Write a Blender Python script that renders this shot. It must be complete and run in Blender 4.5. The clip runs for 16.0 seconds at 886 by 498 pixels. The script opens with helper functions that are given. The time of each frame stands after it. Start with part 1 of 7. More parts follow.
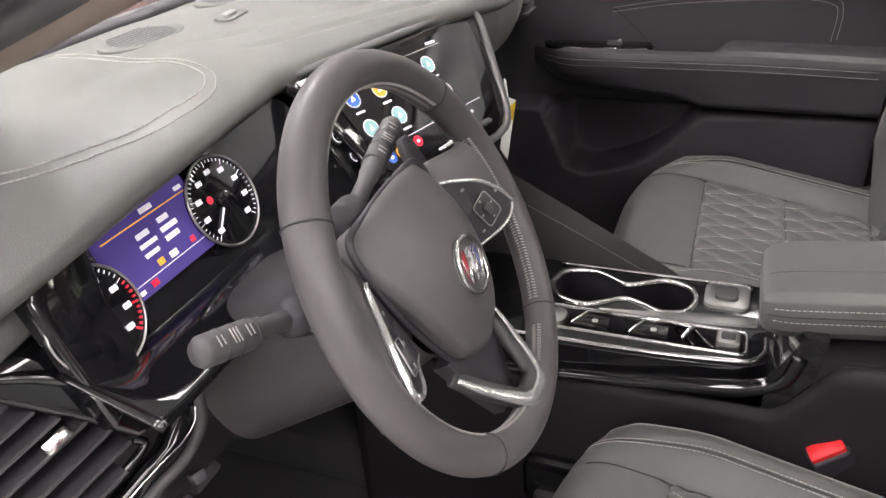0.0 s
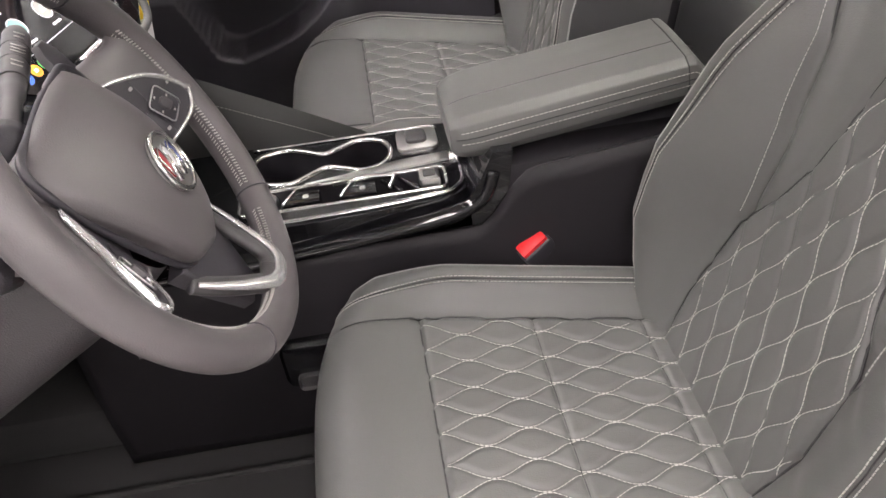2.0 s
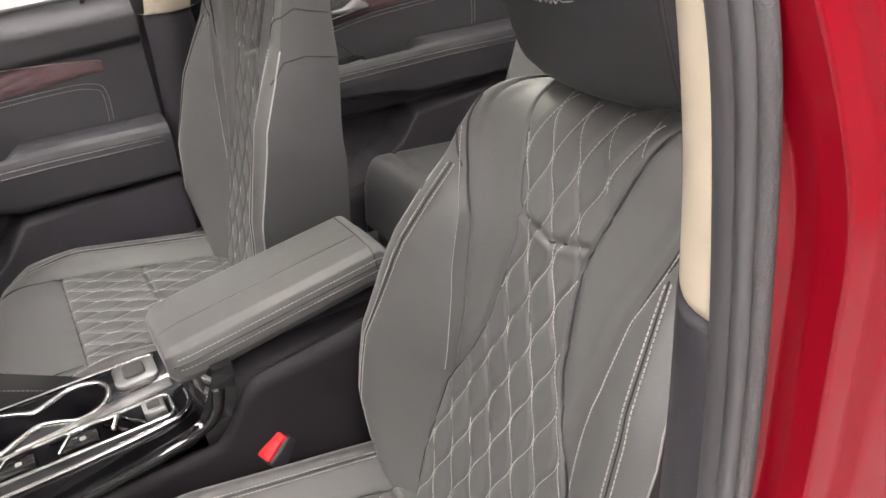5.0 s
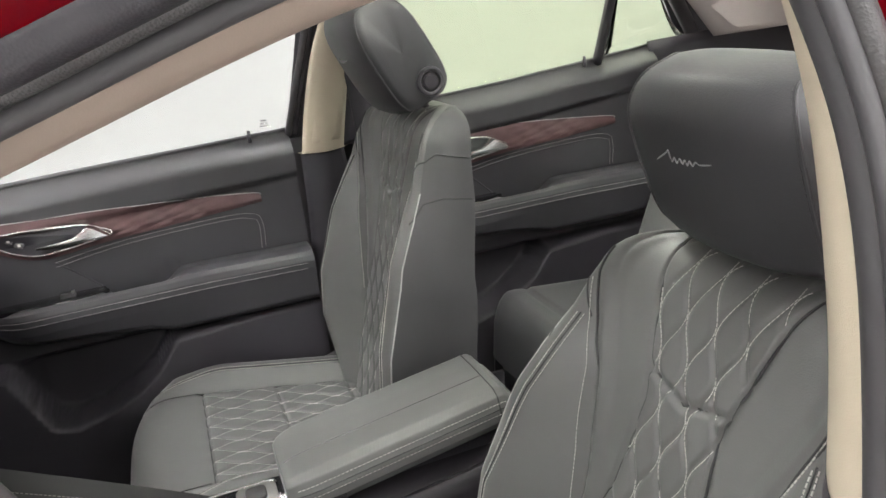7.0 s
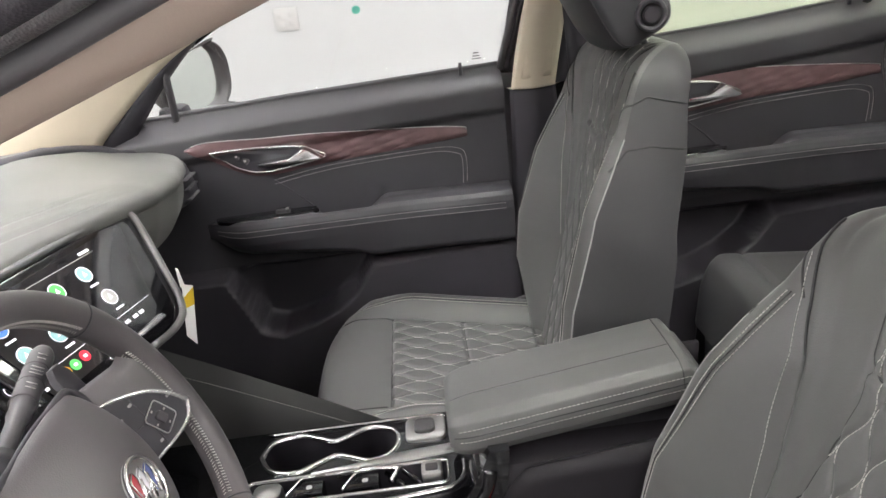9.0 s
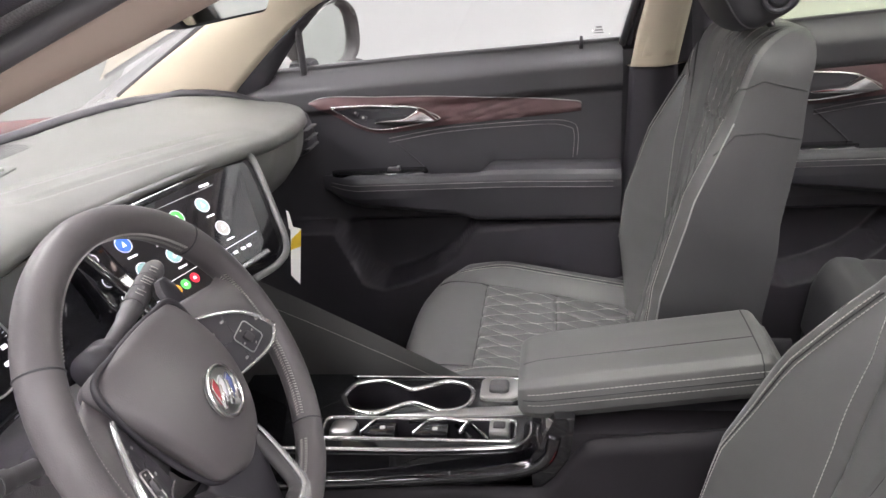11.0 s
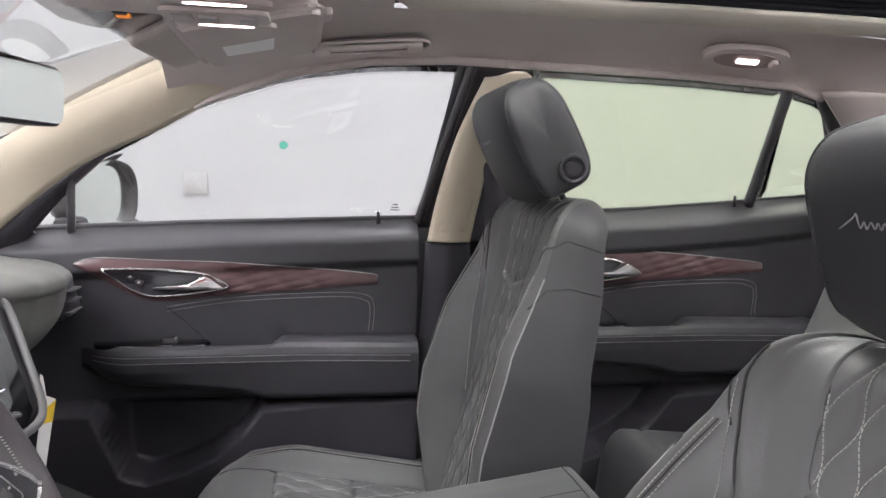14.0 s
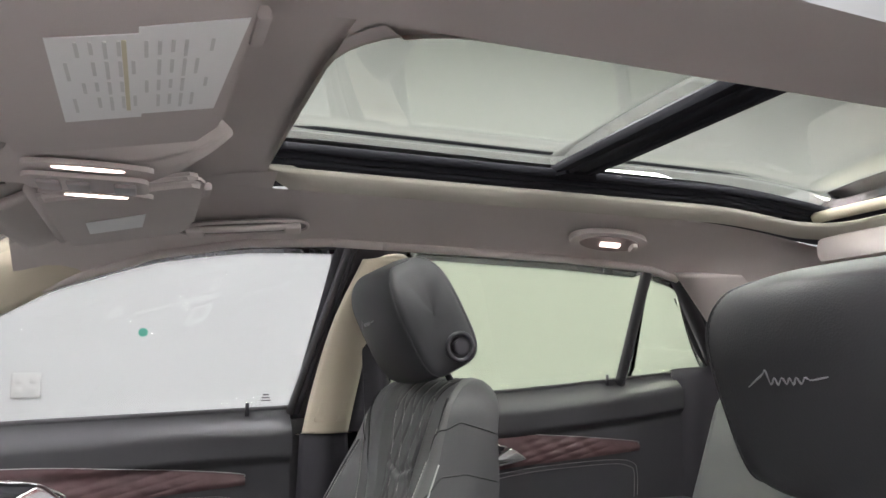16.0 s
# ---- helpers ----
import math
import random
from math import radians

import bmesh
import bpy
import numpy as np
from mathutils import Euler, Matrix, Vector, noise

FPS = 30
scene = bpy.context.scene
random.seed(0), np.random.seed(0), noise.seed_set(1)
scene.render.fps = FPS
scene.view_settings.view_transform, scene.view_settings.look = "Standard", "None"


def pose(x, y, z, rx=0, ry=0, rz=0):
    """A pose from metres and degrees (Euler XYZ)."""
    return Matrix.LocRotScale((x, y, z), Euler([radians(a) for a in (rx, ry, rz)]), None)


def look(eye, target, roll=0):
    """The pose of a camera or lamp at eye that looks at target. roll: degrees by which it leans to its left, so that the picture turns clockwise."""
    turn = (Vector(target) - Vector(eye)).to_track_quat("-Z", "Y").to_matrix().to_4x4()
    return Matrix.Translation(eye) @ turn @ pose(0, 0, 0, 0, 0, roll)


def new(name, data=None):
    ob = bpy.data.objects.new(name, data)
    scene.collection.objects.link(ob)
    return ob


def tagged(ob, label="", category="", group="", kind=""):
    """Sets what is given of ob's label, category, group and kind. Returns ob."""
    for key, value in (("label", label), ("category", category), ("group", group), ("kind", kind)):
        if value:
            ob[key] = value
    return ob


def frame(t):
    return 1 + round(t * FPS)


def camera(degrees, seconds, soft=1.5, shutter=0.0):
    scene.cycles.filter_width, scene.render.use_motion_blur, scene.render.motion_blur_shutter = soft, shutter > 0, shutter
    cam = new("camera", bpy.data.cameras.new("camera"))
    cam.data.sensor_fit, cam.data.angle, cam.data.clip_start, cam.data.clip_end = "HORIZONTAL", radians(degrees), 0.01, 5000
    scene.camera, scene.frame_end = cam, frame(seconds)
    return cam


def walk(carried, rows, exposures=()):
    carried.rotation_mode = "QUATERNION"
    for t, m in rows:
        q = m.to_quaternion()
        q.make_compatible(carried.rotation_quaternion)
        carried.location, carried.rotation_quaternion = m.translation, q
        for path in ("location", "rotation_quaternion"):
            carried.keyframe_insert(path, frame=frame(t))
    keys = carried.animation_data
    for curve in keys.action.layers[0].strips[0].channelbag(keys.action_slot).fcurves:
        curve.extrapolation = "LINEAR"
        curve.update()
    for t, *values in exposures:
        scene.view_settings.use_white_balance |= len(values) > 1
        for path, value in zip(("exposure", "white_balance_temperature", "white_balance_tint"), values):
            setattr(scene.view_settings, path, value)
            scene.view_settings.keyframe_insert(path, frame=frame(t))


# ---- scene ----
cam = camera(61.41, 16.0)
PATH = [
    (0.0, (0.2078, -0.8995, 1.3338), (-0.1338, -0.1054, 0.831), -4.8),
    (0.5, (0.2007, -0.8903, 1.3349), (-0.0498, -0.0694, 0.8217), -5.46),
    (1.0, (0.1992, -0.8791, 1.3228), (0.0654, -0.0518, 0.7772), -5.6),
    (1.5, (0.1948, -0.8873, 1.3102), (0.162, -0.0816, 0.7189), -6.05),
    (2.0, (0.1783, -0.9111, 1.3071), (0.2366, -0.1495, 0.6617), -6.2),
    (2.5, (0.1543, -0.9287, 1.3114), (0.2904, -0.2212, 0.6179), -5.74),
    (3.0, (0.152, -0.9399, 1.314), (0.3497, -0.2769, 0.592), -5.35),
    (3.5, (0.1553, -0.9509, 1.3217), (0.4012, -0.2904, 0.6122), -5.75),
    (4.0, (0.181, -0.9563, 1.3352), (0.4834, -0.267, 0.6769), -6.1),
    (4.5, (0.2048, -0.9583, 1.3474), (0.566, -0.2305, 0.7644), -6.08),
    (5.0, (0.2143, -0.9656, 1.3745), (0.6332, -0.201, 0.8846), -5.88),
    (7.5, (0.236, -0.9528, 1.4021), (0.4724, -0.0341, 1.0857), -6.57),
    (8, (0.2511, -0.9342, 1.39), (0.4061, -0.0033, 1.0593), -6.6),
    (8.5, (0.2693, -0.9269, 1.3877), (0.3453, 0.0066, 1.0374), -6.86),
    (9, (0.2816, -0.9146, 1.3833), (0.2919, 0.016, 1.0175), -7.04),
    (9.5, (0.2933, -0.9083, 1.38), (0.2435, 0.017, 1.0041), -7.13),
    (10, (0.3079, -0.9095, 1.3754), (0.1944, 0.0074, 0.9928), -7.13),
    (12.5, (0.3319, -1.0083, 1.3617), (0.1735, -0.0817, 1.0208), -3.25),
    (13, (0.302, -0.969, 1.3224), (0.2429, -0.0115, 1.04), -1.25),
    (13.5, (0.2529, -0.9327, 1.2908), (0.3215, 0.0444, 1.0892), 0.49),
    (14, (0.2279, -0.9003, 1.2578), (0.4099, 0.0773, 1.152), 1.25),
    (14.5, (0.2126, -0.8684, 1.2454), (0.4733, 0.0968, 1.2263), 1.19),
    (15, (0.207, -0.8522, 1.2364), (0.5146, 0.0978, 1.2916), 0.78),
    (15.5, (0.1985, -0.844, 1.2332), (0.5363, 0.0905, 1.3458), 0.26),
    (16, (0.1981, -0.8433, 1.2331), (0.5574, 0.0768, 1.389), -0.38),
]
walk(cam, [(t, look(eye, target, roll)) for t, eye, target, roll in PATH],
     exposures=[(0.0, 0.40, 6550, 18), (1.0, 0.55, 6600, 20), (3.0, 0.82, 6700, 19), (5.0, 0.94, 6700, 19), (7.5, 0.66, 6400, 11), (9.0, 0.62, 6400, 15), (12.5, 0.52, 6250, 19), (14.0, 0.42, 6150, 19), (16.0, 0.30, 6200, 15)])

# ---- world and light ----
world = bpy.data.worlds.new("world")
scene.world = world
world.use_nodes = True
world.node_tree.nodes["Background"].inputs[0].default_value = (0.9, 0.95, 1.0, 1)
world.node_tree.nodes["Background"].inputs[1].default_value = 0.3



# ---- materials ----
def mat(name, color, rough=0.5, metal=0.0, grain=0.0, scale=200.0, mottle=0.06, coat=0.0, spec=0.5, emit=0.0, big=6.0, kind="noise", sheen=0.0):
    m = bpy.data.materials.new(name)
    m.use_nodes = True
    nt = m.node_tree
    b = nt.nodes["Principled BSDF"]
    b.inputs["Roughness"].default_value = rough
    b.inputs["Metallic"].default_value = metal
    b.inputs["Coat Weight"].default_value = coat
    b.inputs["Specular IOR Level"].default_value = spec
    b.inputs["Sheen Weight"].default_value = sheen
    tc = nt.nodes.new("ShaderNodeTexCoord")
    n1 = nt.nodes.new("ShaderNodeTexNoise")
    n1.inputs["Scale"].default_value = big
    n1.inputs["Detail"].default_value = 5
    nt.links.new(tc.outputs["Object"], n1.inputs["Vector"])
    mix = nt.nodes.new("ShaderNodeMix")
    mix.data_type = "RGBA"
    c = Vector(color)
    mix.inputs[6].default_value = (*(c * (1 - mottle)), 1)
    mix.inputs[7].default_value = (*(c * (1 + mottle)), 1)
    nt.links.new(n1.outputs[0], mix.inputs[0])
    nt.links.new(mix.outputs[2], b.inputs["Base Color"])
    rr = nt.nodes.new("ShaderNodeMapRange")
    rr.inputs[3].default_value = max(0.0, rough - 0.06)
    rr.inputs[4].default_value = min(1.0, rough + 0.06)
    nt.links.new(n1.outputs[0], rr.inputs[0])
    nt.links.new(rr.outputs[0], b.inputs["Roughness"])
    if grain:
        if kind == "noise":
            n2 = nt.nodes.new("ShaderNodeTexNoise")
            n2.inputs["Detail"].default_value = 3
        else:
            n2 = nt.nodes.new("ShaderNodeTexVoronoi")
        n2.inputs["Scale"].default_value = scale
        nt.links.new(tc.outputs["Object"], n2.inputs["Vector"])
        bp = nt.nodes.new("ShaderNodeBump")
        bp.inputs["Strength"].default_value = grain
        bp.inputs["Distance"].default_value = 0.001
        nt.links.new(n2.outputs[0], bp.inputs["Height"])
        nt.links.new(bp.outputs[0], b.inputs["Normal"])
    if emit:
        b.inputs["Emission Color"].default_value = (*color, 1)
        b.inputs["Emission Strength"].default_value = emit
    return m


LEATHER = mat("black_leather", (0.082, 0.083, 0.080), 0.43, grain=0.12, scale=520, kind="voronoi", spec=0.5)
WHEELM = mat("wheel_leather", (0.086, 0.079, 0.081), 0.42, grain=0.10, scale=700, kind="voronoi")
HEADM = mat("headrest_leather", (0.040, 0.040, 0.042), 0.45, grain=0.12, scale=520, kind="voronoi", spec=0.35)
LEATHER_SIDE = mat("dark_vinyl", (0.044, 0.044, 0.045), 0.46, grain=0.12, scale=600, kind="voronoi")
DASH = mat("soft_dash_skin", (0.112, 0.114, 0.105), 0.46, grain=0.14, scale=800, kind="voronoi")
DARK = mat("dark_plastic", (0.031, 0.029, 0.034), 0.45, grain=0.15, scale=700, kind="voronoi")
GREYPL = mat("charcoal_plastic", (0.055, 0.053, 0.054), 0.46, grain=0.3, scale=700, kind="voronoi")
GLOSS = mat("gloss_black", (0.006, 0.006, 0.007), 0.06, coat=0.5)
CHROME = mat("satin_chrome", (0.75, 0.75, 0.74), 0.16, metal=1.0)
ALU = mat("brushed_trim", (0.5, 0.5, 0.49), 0.3, metal=1.0)
THREAD = mat("white_thread", (0.40, 0.39, 0.365), 0.7)
BADGETHREAD = mat("silver_grey_thread", (0.32, 0.32, 0.32), 0.6)
DOORTHREAD = mat("grey_thread", (0.34, 0.33, 0.32), 0.7)
SATIN = mat("satin_silver", (0.68, 0.68, 0.68), 0.24, metal=0.8)
MATTE = mat("matte_black", (0.018, 0.018, 0.022), 0.85, spec=0.12)
SEAM = mat("seam_gap", (0.022, 0.022, 0.023), 0.7)
PIPING = mat("pale_piping", (0.30, 0.30, 0.285), 0.5)
DOORM = mat("door_leather", (0.040, 0.039, 0.043), 0.44, grain=0.12, scale=600, kind="voronoi")
DOORUP = mat("door_upper_skin", (0.042, 0.041, 0.044), 0.42, grain=0.12, scale=600, kind="voronoi")
FLANK = mat("console_side", (0.015, 0.0135, 0.0155), 0.5, grain=0.15, scale=600, kind="voronoi", spec=0.2)
CARPET = mat("black_carpet", (0.036, 0.035, 0.035), 0.95, grain=1.0, scale=900, mottle=0.3)
BEIGE = mat("beige_trim", (0.52, 0.46, 0.35), 0.7, grain=0.2, scale=800)
LINER = mat("headliner_cloth", (0.54, 0.485, 0.46), 0.9, grain=0.4, scale=1200)
RUBBER = mat("seal_rubber", (0.055, 0.053, 0.056), 0.5, grain=0.06, scale=900)
RED = mat("red_paint", (0.165, 0.002, 0.007), 0.14, coat=0.06, spec=0.2)
WALL = mat("white_wall", (0.74, 0.75, 0.75), 0.8, mottle=0.02)
# white wall behind the side glass, colour darkened to hold down its brightness
WALL_DIM = mat("dimmed_white_wall", (0.345, 0.35, 0.347), 0.8, mottle=0.02)
# unseen driver side wall, darkened so that less light bounces into the cabin
WALL_CUT = mat("side_light_cut_wall", (0.30, 0.30, 0.30), 0.8, mottle=0.04)
FLOORM = mat("grey_floor", (0.46, 0.46, 0.45), 0.4, mottle=0.1)


# ---- builders ----
def mesh_ob(name, verts, faces, material, parent=None, smooth=True, label=""):
    me = bpy.data.meshes.new(name)
    me.from_pydata([tuple(map(float, v)) for v in verts], [], faces)
    me.materials.append(material)
    if smooth:
        me.polygons.foreach_set("use_smooth", [True] * len(me.polygons))
    me.update()
    ob = new(name, me)
    if parent:
        ob.parent = parent
    if label:
        ob["label"] = label
    return ob


def part(name, bm, material, parent=None, label="", smooth=True):
    bmesh.ops.recalc_face_normals(bm, faces=bm.faces[:])
    me = bpy.data.meshes.new(name)
    bm.to_mesh(me)
    bm.free()
    me.materials.append(material)
    if smooth:
        me.polygons.foreach_set("use_smooth", [True] * len(me.polygons))
        me.set_sharp_from_angle(angle=radians(40))
    ob = new(name, me)
    if parent:
        ob.parent = parent
    if label:
        ob["label"] = label
    return ob


def thing(name, at=(0, 0, 0), label="", category="", group="", kind=""):
    ob = new(name)
    ob.location = at
    ob.empty_display_size = 0.05
    return tagged(ob, label, category, group, kind)


def grid_ob(name, fn, us, vs, material, parent=None, label="", close_u=False, flip=False, thick=0.0):
    """A sheet fn(u, v) over the given parameter rows."""
    nu, nv = len(us), len(vs)
    P = [fn(u, v) for u in us for v in vs]
    F = []
    for i in range(nu - (0 if close_u else 1)):
        for j in range(nv - 1):
            a, b = i * nv + j, i * nv + j + 1
            c, d = ((i + 1) % nu) * nv + j + 1, ((i + 1) % nu) * nv + j
            F.append((a, d, c, b) if flip else (a, b, c, d))
    ob = mesh_ob(name, P, F, material, parent, True, label)
    if thick:
        so = ob.modifiers.new("thick", "SOLIDIFY")
        so.thickness, so.offset = thick, -1
    return ob


def box_bm(sx, sy, sz, m=None, bevel=0.0, seg=2):
    bm = bmesh.new()
    bmesh.ops.create_cube(bm, size=1, matrix=(m or Matrix()) @ Matrix.Diagonal((sx, sy, sz, 1)))
    if bevel:
        bmesh.ops.bevel(bm, geom=bm.edges[:], offset=bevel, segments=seg, affect="EDGES", profile=0.5)
    return bm


def box(name, lo, hi, material, parent=None, bevel=0.0, label="", seg=2):
    c = [(a + b) / 2 for a, b in zip(lo, hi)]
    return part(name, box_bm(*[abs(b - a) for a, b in zip(lo, hi)], Matrix.Translation(c), bevel, seg), material, parent, label)


def spline(pts, n):
    """n points along a Catmull-Rom curve through pts."""
    P = np.array(pts, float)
    k = len(P)
    out = []
    for s in np.linspace(0, k - 1, n):
        i = min(int(s), k - 2)
        f = s - i
        p0, p1, p2, p3 = P[max(i - 1, 0)], P[i], P[i + 1], P[min(i + 2, k - 1)]
        out.append(0.5 * (2 * p1 + (p2 - p0) * f + (2 * p0 - 5 * p1 + 4 * p2 - p3) * f * f + (3 * p1 - p0 - 3 * p2 + p3) * f ** 3))
    return np.array(out)


def tube(name, pts, r, material, parent=None, closed=False, sides=8, label="", flat=1.0, up=None):
    """A tube of radius r (or one radius a point) along pts."""
    P = np.array(pts, float)
    n = len(P)
    rs = np.full(n, r) if np.isscalar(r) else np.array(r, float)
    V, F = [], []
    side = None
    for i in range(n):
        t = P[(i + 1) % n] - P[i - 1] if closed else P[min(i + 1, n - 1)] - P[max(i - 1, 0)]
        t /= np.linalg.norm(t) + 1e-12
        if up is not None:
            side = np.cross(t, up)
        elif side is None:
            side = np.cross(t, (0, 0, 1) if abs(t[2]) < 0.9 else (1, 0, 0))
        side = side - t * (side @ t)
        side /= np.linalg.norm(side) + 1e-12
        nor = np.cross(side, t)
        for k in range(sides):
            a = 2 * math.pi * k / sides
            V.append(P[i] + rs[i] * (math.cos(a) * side + flat * math.sin(a) * nor))
    for i in range(n if closed else n - 1):
        for k in range(sides):
            a, b = i * sides + k, i * sides + (k + 1) % sides
            j = (i + 1) % n
            F.append((a, b, j * sides + (k + 1) % sides, j * sides + k))
    if not closed:
        F += [tuple(range(sides - 1, -1, -1)), tuple((n - 1) * sides + k for k in range(sides))]
    return mesh_ob(name, V, F, material, parent, True, label)


def stitches(name, lines, parent, step=0.0062, length=0.0042, w=0.0005, material=None, label=""):
    """Short raised dashes along lines of (point, normal)."""
    V, F = [], []
    for pts, nors in lines:
        pts, nors = np.array(pts, float), np.array(nors, float)
        seg = np.linalg.norm(np.diff(pts, axis=0), axis=1)
        s = np.concatenate([[0], np.cumsum(seg)])
        for d in np.arange(0, s[-1] - length, step):
            a = np.array([np.interp(d, s, pts[:, k]) for k in range(3)])
            b = np.array([np.interp(d + length, s, pts[:, k]) for k in range(3)])
            no = np.array([np.interp(d, s, nors[:, k]) for k in range(3)])
            t = b - a
            sd = np.cross(t, no)
            sd /= np.linalg.norm(sd) + 1e-12
            k = len(V)
            V += [a + sd * w - no * 0.0005, a - sd * w - no * 0.0005, b - sd * w - no * 0.0005, b + sd * w - no * 0.0005,
                  a + sd * w * 0.6 + no * w * 1.3, a - sd * w * 0.6 + no * w * 1.3, b - sd * w * 0.6 + no * w * 1.3, b + sd * w * 0.6 + no * w * 1.3]
            F += [(k + 4, k + 5, k + 6, k + 7), (k, k + 4, k + 7, k + 3), (k + 1, k + 2, k + 6, k + 5), (k, k + 1, k + 5, k + 4), (k + 3, k + 7, k + 6, k + 2)]
    ob = mesh_ob(name, V, F, material or THREAD, parent, False, label)
    return ob


def smooth01(x):
    x = min(max(x, 0.0), 1.0)
    return x * x * (3 - 2 * x)


# ---- the room round the car ----
floor = box("floor", (-6, -6, -0.2), (8, 3.2, 0), FLOORM)
tagged(floor, "pale grey smooth showroom floor", "floor", kind="structure")
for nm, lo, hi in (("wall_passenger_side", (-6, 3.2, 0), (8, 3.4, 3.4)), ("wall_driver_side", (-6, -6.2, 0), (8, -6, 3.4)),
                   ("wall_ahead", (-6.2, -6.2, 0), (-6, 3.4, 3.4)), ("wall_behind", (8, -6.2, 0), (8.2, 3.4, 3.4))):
    tagged(box(nm, lo, hi, WALL_CUT if nm == "wall_driver_side" else (WALL_DIM if nm == "wall_passenger_side" else WALL)), "plain unseen showroom wall, darkened to cut light from the driver side" if nm == "wall_driver_side" else "plain white painted showroom wall", "wall", kind="structure")
tagged(box("ceiling", (-6.2, -6.2, 3.4), (8.2, 3.4, 3.5), WALL), "plain white showroom ceiling", "ceiling", kind="structure")
LIGHT = mat("lamp_diffuser", (1.0, 0.98, 0.95), 0.5, emit=17.0, mottle=0)
for ix in range(5):
    for iy in range(3):
        x, y = -3.6 + ix * 2.1, -3.7 + iy * 2.5
        lamp = thing("ceiling_light", (x, y, 3.4), "white rectangular flush ceiling light panel, switched on", "ceiling light", "ceiling lights of the showroom")
        box("frame", (-0.32, -0.92, -0.03), (0.32, 0.92, 0.0), WALL, lamp)
        box("diffuser", (-0.28, -0.88, -0.04), (0.28, 0.88, -0.031), LIGHT, lamp)


# ---- front seats ----
def hw(x):
    return 0.171 - 0.063 * x


CL = spline([(-0.118, -0.16), (-0.146, -0.10), (-0.150, -0.050), (-0.136, -0.010), (-0.085, 0.008), (0.0, 0.0), (0.15, -0.026), (0.30, -0.052), (0.42, -0.075)], 161)


def cl(q):
    i = q * 160
    k = int(min(i, 159))
    return CL[k] + (CL[k + 1] - CL[k]) * (i - k)



def wave_gap(a, along, pitch, amp, lam, phase=0.0):
    """Distance across to the nearest quilting line."""
    k0 = math.floor(a / pitch)
    best = 1.0
    for k in (k0 - 1, k0, k0 + 1, k0 + 2):
        c = k * pitch + (amp if k % 2 else -amp) * math.cos(2 * math.pi * along / lam + phase)
        best = min(best, abs(a - c))
    return best


QP, QA, QL = 0.0215, 0.0100, 0.105
BP, BA, BL = 0.0225, 0.0102, 0.105


def cushion(q, s):
    """q runs from the lower front edge to the back, s across: 0 centre, 1 at the seam, 1 to 2 the bolster, 2 to 3 its outer side."""
    x, z = cl(q)
    sg = 1 if s >= 0 else -1
    s = abs(s)
    h = hw(max(x, -0.1))
    rise = smooth01((x + 0.10) / 0.16)
    low = smooth01((0.46 - x) / 0.1)
    b = 0.040 * rise * (0.55 + 0.45 * low)
    if s <= 1:
        w, up = h * s, 0.006 * (s ** 4) * rise
        if x >= 0 and s > 0.96:
            up -= 0.004 * (s - 0.96) / 0.04
        if x >= -0.002 and q > 0.4:
            g = min(wave_gap(w * sg, x, QP, QA, QL) / 0.0085, 1)
            up += 0.0042 * (math.sin(g * math.pi / 2) - 1) + 0.0028
            for sx in (0.0, 0.15, 0.30):
                up -= 0.004 * max(0, 1 - abs(x - sx) / 0.005)
        elif q > 0.4:
            up -= 0.004 * max(0, 1 - abs(x) / 0.005)
    elif s <= 2:
        f = s - 1
        w = h + 0.078 * f
        up = 0.002 + b * math.sin(min(f / 0.78, 1) * math.pi / 2) ** 1.25 - 0.010 * rise * max(0.0, (f - 0.70) / 0.30) ** 2 - 0.005 * max(0, 1 - f / 0.06)
    else:
        f = s - 2
        w = h + 0.078 + 0.012 * math.sin(f * math.pi) + 0.004 * f
        up = 0.002 + b - 0.010 * rise - 0.145 * f * (0.25 + 0.75 * rise) - 0.012 * smooth01(f * 8) * (1 - rise)
    # the front corners are rounded in plan
    corner = smooth01((-x - 0.03) / 0.1)
    return Vector((x + corner * 0.05 * max(0, (w / 0.25)) ** 3, w * sg, z + up))


def surf_line(fn, uv):
    pts, nors = [], []
    for u, v in uv:
        p = fn(u, v)
        a = fn(u + 0.004, v) - p
        b = fn(u, v + 0.02) - p
        n = a.cross(b)
        n = n if n.z + abs(n.x) * 0.0 > 0 or n.x < -0.3 else -n
        n.normalize()
        pts.append(p + n * 0.0011)
        nors.append(n)
    return pts, nors


BK = 0.60  # height of the back along its own line


def back_hw(h):
    return float(np.interp(h, [0, 0.08, 0.19, 0.26, 0.31, 0.42, 0.45, 0.6], [0.125, 0.135, 0.123, 0.086, 0.069, 0.056, 0.062, 0.105]))


def back_half(h):
    o = float(np.interp(h, [-0.05, 0.0, 0.05, 0.10, 0.15, 0.2, 0.32, 0.42, 0.5, 0.56, 0.63], [0.150, 0.195, 0.230, 0.252, 0.261, 0.262, 0.254, 0.231, 0.205, 0.186, 0.165]))
    return o - 0.075 * (1 - math.cos(top_turn(h)))


def top_turn(h):
    """Angle through which the top of the back has rolled over to the rear."""
    return math.pi / 2 * min(max((h - 0.545) / 0.085, 0.0), 1.0)


def crease(h):
    return float(np.interp(h, [0.17, 0.2, 0.257, 0.33, 0.41, 0.47, 0.53, 0.6], [0.0, 0.04, 0.21, 0.36, 0.50, 0.68, 0.90, 0.96]))


